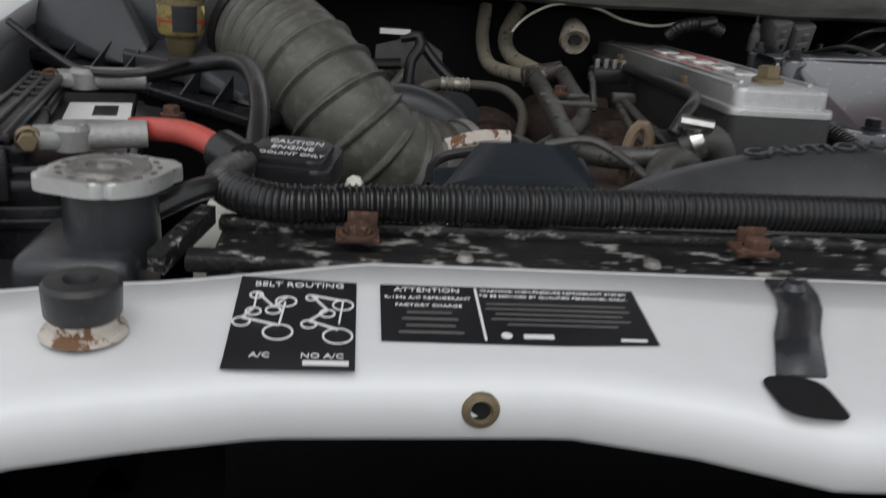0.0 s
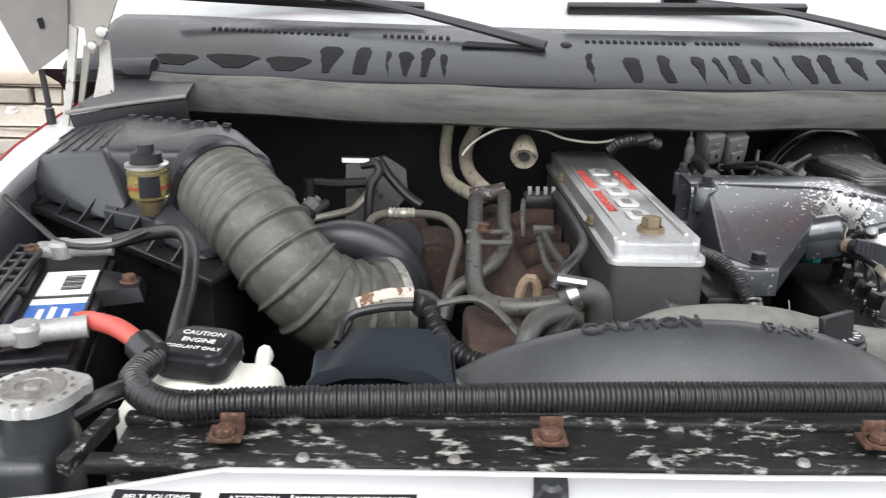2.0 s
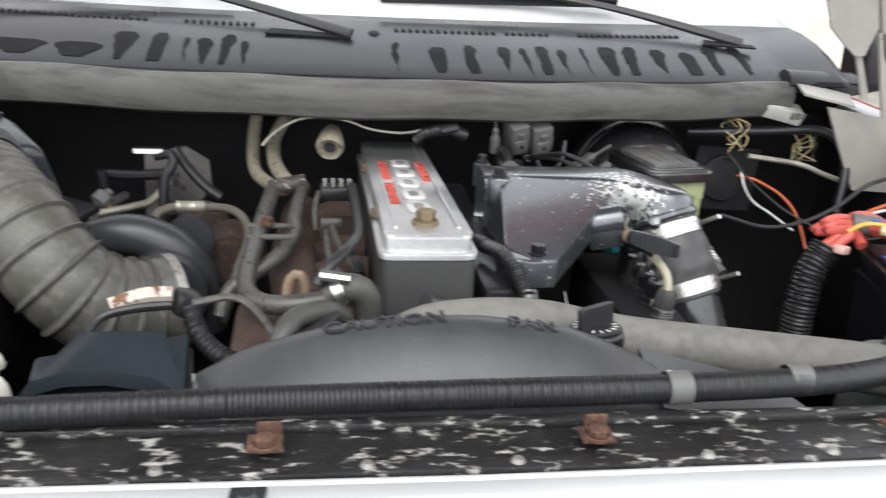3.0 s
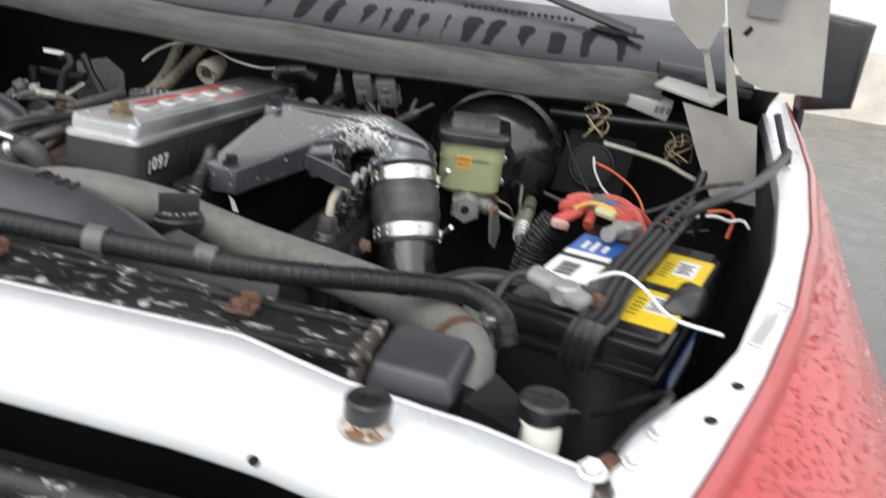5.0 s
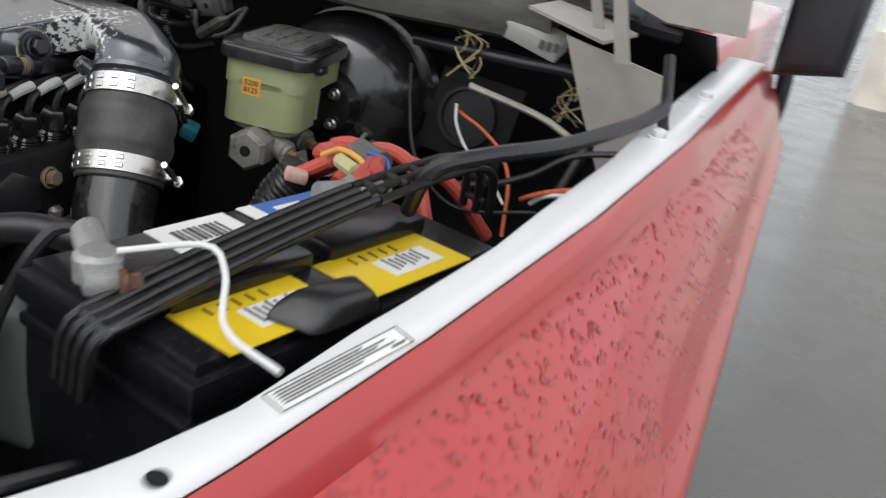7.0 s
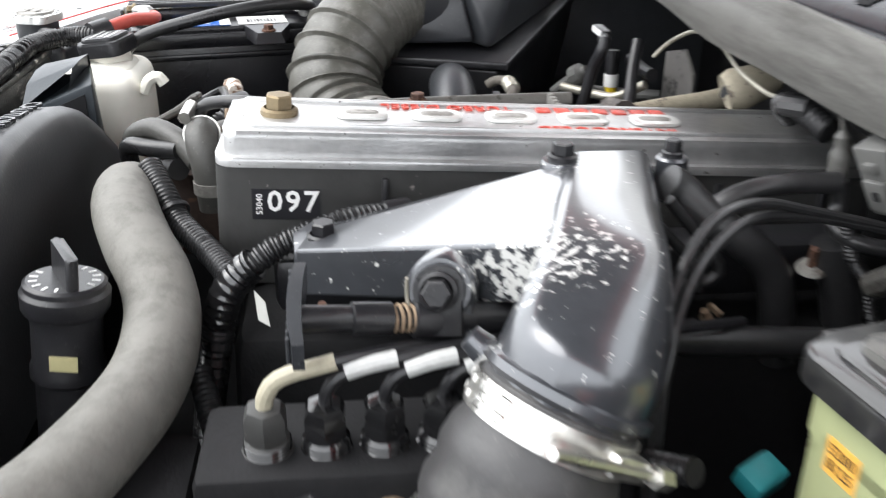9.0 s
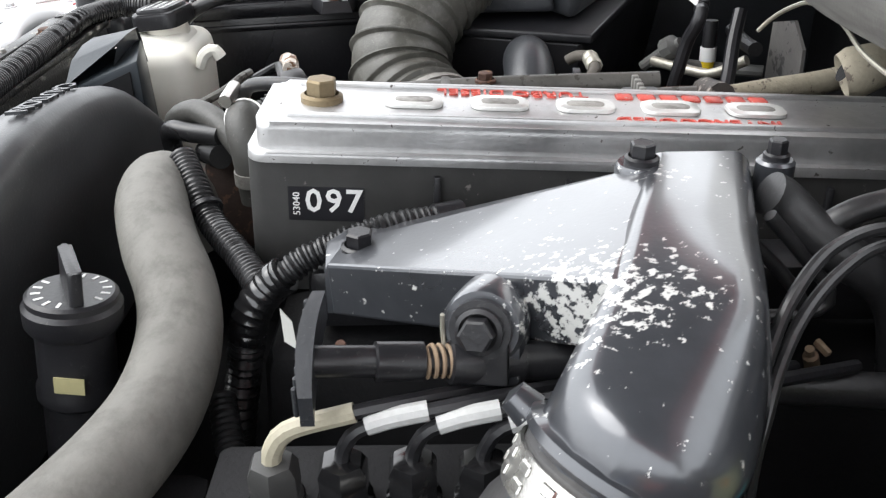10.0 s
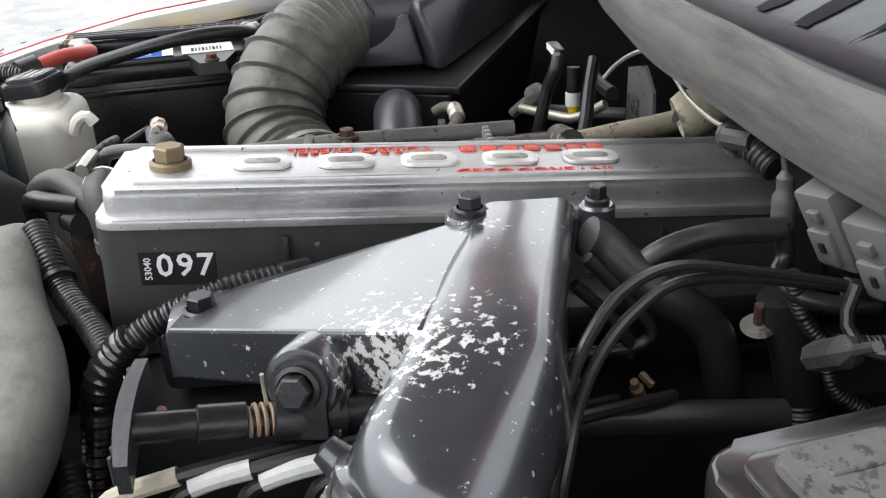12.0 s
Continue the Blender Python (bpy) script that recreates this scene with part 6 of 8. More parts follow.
for p in me.polygons:
    p.use_smooth = True
tagged(new("raindrops", me), "beads of rain on the red fender", "water drops", kind="stuff")

# ---- washer filler, cables on the driver side ----
wf = thing("washer_filler", (0.697, 0.10, 0.98), "white washer filler neck with black cap", "washer filler")
part("neck", lathe([(0.019, 0.95), (0.019, 1.05), (0.017, 1.066)], 24, pose(0.697, 0.098, 0)), CREAM, wf)
part("cap", lathe([(0.0175, 1.062), (0.0215, 1.066), (0.0225, 1.08), (0.020, 1.084), (0, 1.084)], 24, pose(0.697, 0.098, 0)), BLACK, wf, "black snap cap")
words("cap_word", "WASHER", 0.008, pose(0.697, 0.103, 1.0845), GREYPL, wf, 0.0006)
words("cap_word", "ONLY", 0.008, pose(0.697, 0.093, 1.0845), GREYPL, wf, 0.0006)
part("tether", sweep([(0.714, 0.10, 1.07), (0.725, 0.11, 1.07), (0.728, 0.12, 1.055), (0.715, 0.118, 1.045)], 0.0025, 6, 0.005), BLACK, wf)


def wire(name, pts, r, material, label, category="cable", group="", seg=8, step=0.008):
    return single(name, sweep(pts, r, seg, step), material, label, category, group)


wire("ground_cable", [(0.762, 0.066, 1.066), (0.775, 0.09, 1.078), (0.80, 0.14, 1.082), (0.80, 0.20, 1.06), (0.74, 0.24, 1.0)], 0.004, HOSE, "thin black ground cable bolted to the fender")
single("cable_lug", box((0.014, 0.03, 0.004), pose(0.757, 0.056, 1.060, 0, 0, -30), 0.001), RUST, "rusty cable lug on the panel corner", "cable lug")
drop_cable = wire("battery_cable", [BR @ Vector((-0.085, -0.10, 0.02)), (0.63, 0.315, 1.10), (0.618, 0.29, 1.06), (0.622, 0.26, 1.0), (0.63, 0.25, 0.9)], 0.005, HOSE, "black cable dropping from the battery terminal")
loose_white = wire("white_wire", [BR @ Vector((-0.03, -0.12, 0.03)), BR @ Vector((0.0, -0.075, 0.035)), BR @ Vector((0.03, -0.085, 0.03)), BR @ Vector((0.07, -0.12, 0.02)), (0.853, 0.255, 1.108)], 0.0022, LETTER, "loose thin white wire across the battery")
tb = thing("terminal_boot", BR @ Vector((0.07, -0.02, 0.0)), "black rubber terminal cover at the battery edge", "terminal cover")
part("boot", moulding([BR @ Vector(p) for p in ((0.045, -0.075, 0.002), (0.09, -0.06, 0.0), (0.095, 0.01, 0.0), (0.055, 0.02, 0.002), (0.058, -0.05, 0.022), (0.085, -0.035, 0.02), (0.085, 0.0, 0.018), (0.06, 0.005, 0.02))]), HOSE, tb)
rc = thing("red_battery_cables", BR @ Vector((-0.08, 0.15, 0.02)), "bundle of faded red battery cables", "cable bundle")
e = BR @ Vector((-0.045, 0.14, 0.03))
for k, off in enumerate(((0, 0, 0), (0.005, 0.014, 0.004), (-0.004, 0.020, -0.008))):
    o = Vector(off)
    part("cable", sweep([e + o, Vector((0.704, 0.626, 1.104)) + o, Vector((0.67, 0.635, 1.106)) + o, Vector((0.650, 0.630, 1.098)) + o, Vector((0.677, 0.608, 1.103)) + o, Vector((0.637, 0.603, 1.072)) + o, Vector((0.622, 0.598, 1.045)) + o, Vector((0.612, 0.59, 1.0)) + o, Vector((0.605, 0.58, 0.92)) + o], 0.0072, 10, 0.008), CABLE_RED, rc)
part("cable", sweep([e, (0.705, 0.65, 1.105), (0.725, 0.675, 1.10), (0.76, 0.71, 1.08), (0.80, 0.75, 1.02)], 0.0075, 10, 0.008), CABLE_RED, rc)
part("cable", sweep([(0.69, 0.60, 1.085), (0.695, 0.645, 1.108), (0.72, 0.655, 1.112), (0.75, 0.645, 1.10), (0.775, 0.63, 1.06)], 0.0075, 10, 0.008), CABLE_RED, rc)
part("conduit", sweep([(0.645, 0.612, 1.080), (0.624, 0.606, 1.045), (0.614, 0.598, 1.0), (0.607, 0.588, 0.91)], ribs(0.0225, 0.002, 0.006), 14, 0.002), HOSE, rc, "split black corrugated sleeve")
part("tape", sweep([(0.722, 0.622, 1.106), (0.69, 0.634, 1.108)], 0.015, 12, 0.006), GREYCONN, rc, "grey tape wrap")
part("bare_end", box((0.022, 0.016, 0.012), pose(0.653, 0.588, 1.084, 0, 10, 35), 0.003), mat("stained_pink_white", (0.55, 0.35, 0.3), 0.6, 0, 0.5, 60), rc, "stained white connector")
part("orange_wire", sweep([(0.668, 0.605, 1.105), (0.69, 0.60, 1.118), (0.72, 0.585, 1.118), (0.735, 0.56, 1.112)], 0.003, 8, 0.006), ORANGE, rc)
part("blue_wire", sweep([(0.71, 0.615, 1.118), (0.732, 0.61, 1.118), (0.748, 0.585, 1.112)], 0.0022, 8, 0.006), BLUE, rc)
part("crimp", sweep([(0.70, 0.58, 1.115), (0.725, 0.565, 1.115)], 0.007, 8, 0.006), YELLOWED, rc, "yellowed crimp sleeve")
AFT = Matrix.Translation((0.84, -0.597, 1.43)) @ Matrix.Scale(1.056, 4) @ Matrix.Translation((-0.84, 0.597, -1.43))
for t in (battery_driver, strap, front_clamp, rear_clamp, drop_cable, loose_white, tb, rc):
    t.matrix_basis = AFT @ t.matrix_basis


single("coolant_branch_hose", sweep([(0.50, 0.33, 1.03), (0.55, 0.37, 1.058), (0.60, 0.39, 1.066), (0.655, 0.40, 1.05), (0.665, 0.41, 1.0)], 0.012, 14, 0.01), HOSE, "black rubber hose beside the driver side battery", "hose")
single("fluid_bottle", moulding([(0.55, 0.33, 1.02), (0.65, 0.35, 1.02), (0.65, 0.47, 1.015), (0.56, 0.47, 1.015), (0.54, 0.32, 0.9), (0.66, 0.34, 0.9), (0.66, 0.48, 0.9), (0.55, 0.48, 0.9)], 0.02), mat("grey_green_plastic", (0.13, 0.15, 0.14), 0.4, 0, 0.2, 12, bump=0.08, grit=0.3), "grey-green plastic bottle beside the battery", "bottle")

PIPEGREY = mat("grimy_grey_pipe", (0.085, 0.082, 0.075), 0.42, 0.4, 0.35, 40, spots=(0.05, 0.045, 0.04), spot_scale=70, spot_at=0.58, bump=0.2)
BEIGEHOSE = mat("perished_beige_rubber", (0.28, 0.25, 0.19), 0.8, 0, 0.3, 40, spots=(0.12, 0.1, 0.08), spot_scale=70, spot_at=0.58, bump=0.4)
HOSEGREY = mat("greyed_rubber", (0.055, 0.054, 0.05), 0.45, 0, 0.35, 30, spots=(0.14, 0.13, 0.11), spot_scale=60, spot_at=0.6, spot_soft=0.15, bump=0.2, grit=0.4)
BROWNHOSE = mat("brown_rubber", (0.085, 0.075, 0.062), 0.7, 0, 0.3, 40, bump=0.2)
GREYCONN2 = mat("grimy_grey_steel", (0.2, 0.195, 0.18), 0.55, 0.2, 0.35, 20, spots=(0.09, 0.08, 0.07), spot_scale=40, spot_at=0.57, bump=0.2)
PALERUST = mat("pale_rust", (0.25, 0.18, 0.12), 0.75, 0.2, 0.3, 60, bump=0.3)
PALEPLASTIC = mat("pale_grey_plastic", (0.5, 0.5, 0.47), 0.5, 0, 0.12, 30, bump=0.05)
TANWIRE = mat("tan_wire", (0.4, 0.3, 0.16), 0.5, 0, 0.2, 60, bump=0)
ORANGEWIRE = mat("orange_wire", (0.6, 0.13, 0.05), 0.5, 0, 0.15, 60, bump=0)
ALU_BRIGHT = mat("worn_bright_aluminium", (0.66, 0.66, 0.64), 0.4, 0.7, 0.15, 60, bump=0.05)
SLEEVE = mat("pale_sleeve", (0.45, 0.455, 0.45), 0.55, 0, 0.2, 60, bump=0.15)
TANSLEEVE = mat("tan_sleeve", (0.40, 0.37, 0.28), 0.55, 0, 0.25, 60, bump=0.15)

# ---- passenger side cables ----
rb = thing("red_battery_cable", BL @ Vector((0.08, -0.12, 0.02)), "thick faded red cable from the battery terminal into the loom", "cable")
s0 = BL @ Vector((0.10, -0.112, 0.020))
part("cable", sweep([s0 - Vector((0.012, 0.004, 0)), s0, (-0.562, 0.285, 1.112), (-0.535, 0.262, 1.108), (-0.518, 0.245, 1.102)], 0.0095, 14, 0.006), CABLE_RED, rb)
part("tape", sweep([(-0.53, 0.258, 1.106), (-0.512, 0.238, 1.102)], 0.0165, 12, 0.004), HOSE, rb, "torn black tape wrap")
s1 = BL @ Vector((0.085, 0.124, 0.022))
single("black_battery_cable", sweep([s1, (-0.575, 0.53, 1.13), (-0.535, 0.47, 1.135), (-0.515, 0.38, 1.12), (-0.51, 0.30, 1.095), (-0.512, 0.27, 1.05), (-0.52, 0.26, 0.95)], 0.009, 12, 0.008), HOSE, "thick black cable arching from the battery", "cable")
single("thin_grey_cable", sweep([(-0.80, 0.60, 1.15), (-0.745, 0.56, 1.125), (-0.70, 0.52, 1.115), (-0.64, 0.50, 1.12), (-0.60, 0.525, 1.13)], 0.004, 8, 0.008), HOSE, "thin grey cable looping over the battery", "cable")
single("battery_tray_tab", hull([BL @ Vector(p) for p in ((0.085, 0.02, -0.02), (0.135, 0.03, -0.02), (0.135, 0.075, -0.02), (0.085, 0.09, -0.02), (0.085, 0.02, 0.0), (0.13, 0.035, -0.004), (0.13, 0.07, -0.004), (0.085, 0.09, 0.0))]), BATTERY, "black plastic hold-down tab with rusty bolt", "bracket")
single("tab_bolt", hexbolt(0.008, 0.01, Matrix.Translation(BL @ Vector((0.118, 0.053, -0.004)))), RUST, "rusty flange bolt on the battery tab", "bolt")
part("tether", sweep([(-0.50, 0.29, 1.07), (-0.505, 0.28, 1.048), (-0.48, 0.267, 1.043), (-0.455, 0.27, 1.048), (-0.445, 0.29, 1.063)], 0.004, 8, 0.005, 0.5), BLACK, tank)
part("dark_band", thick_plate([(-0.515, 0.199, 1.030), (-0.425, 0.199, 1.052), (-0.425, 0.199, 0.98), (-0.515, 0.199, 0.97)], (0, 1, 0), 0.003), GREYPL, tank)
part("hook", sweep([(-0.43, 0.318, 1.04), (-0.43, 0.326, 1.056), (-0.43, 0.338, 1.062), (-0.43, 0.346, 1.052)], 0.008, 8, 0.005), CREAM, tank)

# ---- clutter between turbo and engine ----
ht = thing("heater_pipes", (-0.18, 0.65, 1.05), "grimy steel heater pipes joined by a rusty bracket", "pipe")
part("pipe", sweep([(-0.185, 0.846, 1.088), (-0.195, 0.671, 1.082), (-0.201, 0.576, 1.075), (-0.201, 0.511, 1.068), (-0.190, 0.476, 1.066), (-0.163, 0.453, 1.068), (-0.127, 0.450, 1.072), (-0.098, 0.445, 1.080)], 0.0115, 14, 0.008), PIPEGREY, ht)
part("pipe", sweep([(-0.138, 0.872, 1.088), (-0.149, 0.732, 1.080), (-0.148, 0.685, 1.074), (-0.166, 0.630, 1.064), (-0.194, 0.605, 1.050), (-0.227, 0.590, 1.030), (-0.238, 0.574, 1.000)], 0.0105, 14, 0.008), PIPEGREY, ht)
part("bracket", join(box((0.062, 0.010, 0.006), pose(-0.178, 0.671, 1.090), 0.002), box((0.062, 0.010, 0.006), pose(-0.178, 0.631, 1.088), 0.002)), PIPEGREY, ht)
part("bracket_bolt", hexbolt(0.008, 0.010, pose(-0.183, 0.671, 1.092)), RUST, ht, "rusty bolt")
bh = thing("heater_hoses", (-0.2, 0.9, 1.1), "perished beige rubber heater hoses with clamps", "hose")
part("hose", sweep([(-0.165, 1.120, 1.157), (-0.190, 1.090, 1.114), (-0.189, 1.030, 1.089), (-0.172, 0.950, 1.082), (-0.154, 0.900, 1.080)], 0.012, 14, 0.008), BEIGEHOSE, bh)
part("hose", sweep([(-0.222, 1.120, 1.156), (-0.228, 1.090, 1.105), (-0.222, 1.030, 1.073), (-0.198, 0.950, 1.072), (-0.174, 0.900, 1.075)], 0.011, 14, 0.008), BEIGEHOSE, bh)
part("clamp", sweep([(-0.191, 0.895, 1.076), (-0.134, 0.895, 1.088)], 0.0145, 12, 0.01), RUSTY_STEEL, bh, "crusted hose clamp")
ch = thing("coolant_hose", (-0.08, 0.44, 1.05), "short coolant hose elbow with bright worm clamp", "hose")
part("elbow", sweep([(-0.105, 0.449, 1.082), (-0.085, 0.447, 1.092), (-0.067, 0.450, 1.085), (-0.060, 0.455, 1.06), (-0.060, 0.458, 1.02)], 0.0165, 18, 0.006), HOSEGREY, ch)
part("clamp", lathe([(0.017, -0.006), (0.019, -0.006), (0.019, 0.006), (0.017, 0.006)], 24, frame_on((-0.092, 0.447, 1.088), (0.85, -0.02, 0.4), (0, 0, 1))), STEEL, ch, "bright slotted worm clamp")
part("clamp_screw", sweep([(-0.115, 0.435, 1.112), (-0.080, 0.432, 1.108)], 0.0065, 8, 0.008), STEEL, ch)
part("lower_clamp", lathe([(0.017, -0.006), (0.019, -0.006), (0.019, 0.006), (0.017, 0.006)], 24, pose(-0.060, 0.457, 1.045)), ALU_DULL, ch)
vl = thing("vent_line", (-0.28, 0.66, 1.1), "brown rubber line with crimped steel fitting", "hose")
part("line", sweep([(-0.348, 0.775, 1.065), (-0.342, 0.785, 1.072), (-0.322, 0.796, 1.076), (-0.279, 0.796, 1.077), (-0.240, 0.785, 1.076), (-0.219, 0.765, 1.064), (-0.214, 0.735, 1.048), (-0.224, 0.700, 1.021), (-0.235, 0.655, 0.991), (-0.239, 0.620, 0.976)], 0.0065, 12, 0.006), BROWNHOSE, vl)
part("fitting", sweep([(-0.319, 0.796, 1.077), (-0.279, 0.796, 1.077)], lambda s, t: 0.0085 + 0.0012 * math.sin(s * 900), 10, 0.003), PALESTEEL, vl)
single("silver_pipe", sweep([(-0.455, 0.900, 1.032), (-0.403, 0.940, 1.033), (-0.383, 0.960, 1.036), (-0.359, 0.990, 1.059)], 0.0065, 12, 0.01), PALESTEEL, "bent silver metal pipe behind the intake hose", "pipe")
single("heat_shield", thick_plate([(-0.403, 1.030, 1.093), (-0.336, 1.030, 1.111), (-0.298, 1.030, 1.087), (-0.294, 1.030, 1.041), (-0.326, 1.030, 0.999), (-0.405, 1.030, 0.979)], (0, 1, 0), 0.004), GRIMEPLATE, "grimy grey steel heat shield by the firewall", "heat shield")
td = thing("transmission_dipstick", (-0.37, 0.81, 1.1), "black dipstick tube with white lettered handle", "dipstick")
part("tube", sweep([(-0.369, 0.930, 1.118), (-0.343, 0.925, 1.122), (-0.342, 0.920, 1.104), (-0.354, 0.915, 1.082), (-0.358, 0.900, 1.004)], 0.008, 10, 0.008), BLACK, td)
part("handle", box((0.048, 0.014, 0.010), pose(-0.378, 0.930, 1.127), 0.003), BLACK, td)
part("handle_label", box((0.044, 0.0012, 0.0075), pose(-0.378, 0.923, 1.127)), LETTER, td, "white print panel")
single("firewall_harness", sweep([(-0.345, 0.970, 1.121), (-0.324, 0.960, 1.092), (-0.295, 0.950, 1.063), (-0.268, 0.940, 1.047)], 0.008, 10, 0.008), BLACK, "black wiring harness by the firewall", "wiring")
single("cross_pipe", sweep([(-0.463, 1.000, 1.069), (-0.413, 1.000, 1.067), (-0.364, 1.000, 1.070)], 0.009, 10, 0.02), BLACK, "black cross pipe at the firewall", "pipe")
fn = thing("drain_funnel", (-0.096, 1.0, 1.1), "dirty cream rubber drain spout at the firewall", "drain spout")
part("spout", lathe([(0.0, 0.02), (0.008, 0.02), (0.010, 0.0), (0.020, -0.006), (0.024, 0.004), (0.020, 0.03), (0.014, 0.05)], 24, frame_on((-0.096, 0.995, 1.121), (0.1, 0.9, 0.35), (1, 0, 0))), BEIGEHOSE, fn)
part("spout_hole", lathe([(0, 0.0), (0.010, 0.0)], 16, frame_on((-0.096, 0.990, 1.124), (0, -1, 0.5), (1, 0, 0))), DARK, fn)
vs = thing("vacuum_switch", (-0.086, 0.8, 1.07), "black vacuum switch with wired terminals", "switch")
part("body", box((0.05, 0.035, 0.02), pose(-0.088, 0.81, 1.098), 0.004), BLACK, vs)
for k in range(4):
    part("terminal", box((0.006, 0.006, 0.014), pose(-0.106 + 0.012 * k, 0.805, 1.113), 0.001), GREYCONN2, vs)
part("arm", sweep([(-0.115, 0.80, 1.10), (-0.12, 0.76, 1.09), (-0.12, 0.74, 1.06)], 0.004, 8, 0.008), PIPEGREY, vs)
tl = thing("throttle_linkage", (-0.095, 0.68, 1.05), "jointed black metal control linkage beside the engine", "linkage")
part("head", box((0.03, 0.016, 0.012), pose(-0.098, 0.69, 1.088), 0.003), PIPEGREY, tl)
part("rod", sweep([(-0.098, 0.685, 1.086), (-0.088, 0.64, 1.072), (-0.074, 0.61, 1.062), (-0.066, 0.59, 1.055)], 0.005, 8, 0.008), PIPEGREY, tl)
part("rod", sweep([(-0.105, 0.68, 1.08), (-0.10, 0.62, 1.06), (-0.082, 0.58, 1.045), (-0.082, 0.54, 1.02)], 0.005, 8, 0.008), PIPEGREY, tl)
part("clevis", box((0.014, 0.03, 0.018), pose(-0.066, 0.60, 1.055, 20, 0, 15), 0.003), BLACK, tl)
le = thing("lifting_eye", (-0.141, 0.473, 1.06), "brown cast engine lifting eye", "lifting eye")
part("eye", sweep([(-0.150, 0.475, 1.03), (-0.152, 0.472, 1.075), (-0.146, 0.470, 1.096), (-0.137, 0.470, 1.098), (-0.131, 0.471, 1.082), (-0.134, 0.473, 1.06), (-0.138, 0.475, 1.03)], 0.006, 8, 0.006), PALERUST, le)
cl = thing("alternator_loom", (-0.2, 0.35, 1.05), "looped corrugated black loom over the alternator", "cable loom")
part("conduit", sweep([(-0.258, 0.455, 1.062), (-0.246, 0.43, 1.044), (-0.222, 0.405, 1.03), (-0.19, 0.39, 1.026), (-0.155, 0.39, 1.032), (-0.12, 0.40, 1.046), (-0.09, 0.42, 1.052)], ribs(0.0115, 0.002, 0.006), 14, 0.002), HOSE, cl)
part("connector", box((0.03, 0.03, 0.03), pose(-0.264, 0.465, 1.066, 10, 20, 30), 0.008), HOSE, cl)
part("crusted_plug", sweep([(-0.342, 0.445, 1.072), (-0.308, 0.455, 1.08), (-0.276, 0.46, 1.08)], 0.009, 8, 0.008), RUSTY_WHITE, cl)
part("lead", sweep([(-0.36, 0.40, 1.045), (-0.352, 0.43, 1.062), (-0.318, 0.44, 1.07), (-0.276, 0.45, 1.07)], 0.005, 8, 0.008), HOSE, cl)
single("grey_flat_lead", sweep([(-0.25, 0.42, 1.085), (-0.21, 0.42, 1.092), (-0.185, 0.405, 1.085), (-0.16, 0.365, 1.07)], 0.0045, 8, 0.008), PIPEGREY, "stiff grey lead above the loom", "cable")
single("grey_pipe_stub", sweep([(-0.158, 0.36, 1.05), (-0.155, 0.365, 1.068), (-0.14, 0.39, 1.08), (-0.11, 0.42, 1.075), (-0.09, 0.44, 1.06)], 0.012, 12, 0.008), HOSEGREY, "grey rubber hose stub by the fan shroud", "hose")
wire("loose_wire", [(-0.204, 0.945, 1.134), (-0.191, 0.952, 1.149), (-0.167, 0.960, 1.165), (-0.132, 0.966, 1.177), (-0.075, 0.970, 1.174), (-0.031, 0.974, 1.159), (0.018, 0.980, 1.152), (0.052, 0.980, 1.157), (0.074, 0.975, 1.166)], 0.0022, PALESTEEL, "thin pale wire hanging under the weatherstrip", "wire")
single("cover_side_hose", sweep([(-0.118, 0.44, 1.098), (-0.104, 0.452, 1.116), (-0.082, 0.49, 1.124), (-0.068, 0.55, 1.122), (-0.066, 0.66, 1.117), (-0.066, 0.80, 1.110)], 0.0065, 12, 0.008), HOSE, "thin black hose along the rocker cover", "hose")
single("wire_plug", sweep([(0.085, 0.965, 1.160), (0.115, 0.975, 1.165)], 0.009, 10, 0.006), HOSE, "black plug on the loose wire", "connector")
single("rear_hose", sweep([(0.05, 0.99, 1.14), (0.065, 0.975, 1.155), (0.10, 0.975, 1.160), (0.13, 0.985, 1.15)], ribs(0.011, 0.0014, 0.005), 14, 0.0016), HOSE, "ribbed black hose behind the rocker cover", "hose")

# relays under the cowl
for x, y, w, z in ((0.220, 0.992, 0.032, 1.150), (0.262, 1.004, 0.036, 1.146)):
    r = thing("relay", (x, y, z), "grey plug-in relay hanging under the cowl", "relay", "relays under the cowl")
    RM = pose(x, y, z, 24, -12, 14)
    part("socket", box((w, 0.040, 0.058), RM, 0.003), GREYCONN, r)
    part("face", box((w * 0.62, 0.006, 0.026), RM @ pose(-0.002, -0.021, -0.010), 0.002), GREYCONN, r)
    part("slot", box((0.004, 0.003, 0.007), RM @ pose(0, -0.0245, -0.008)), DARK, r)
    part("latch", box((w * 0.3, 0.006, 0.008), RM @ pose(0, -0.021, 0.014), 0.001), GREYCONN, r)
    part("side_face", box((0.008, 0.026, 0.030), RM @ pose(w / 2 + 0.002, 0, -0.012), 0.002), GREYCONN, r)
    part("side_slot", box((0.003, 0.005, 0.009), RM @ pose(w / 2 + 0.0062, -0.002, -0.008)), DARK, r)
    part("side_latch", box((0.006, 0.012, 0.010), RM @ pose(w / 2 + 0.004, 0.002, -0.026), 0.001), GREYCONN, r)
    part("lead", sweep([RM @ Vector((0, 0, -0.026)), RM @ Vector((0.004, 0, -0.045)), RM @ Vector((0.02, 0.01, -0.06))], 0.006, 10, 0.006), HOSE, r)
    part("red_lead", sweep([RM @ Vector((0.008, -0.008, -0.026)), RM @ Vector((0.012, -0.008, -0.05))], 0.0018, 8, 0.006), CABLE_RED, r)
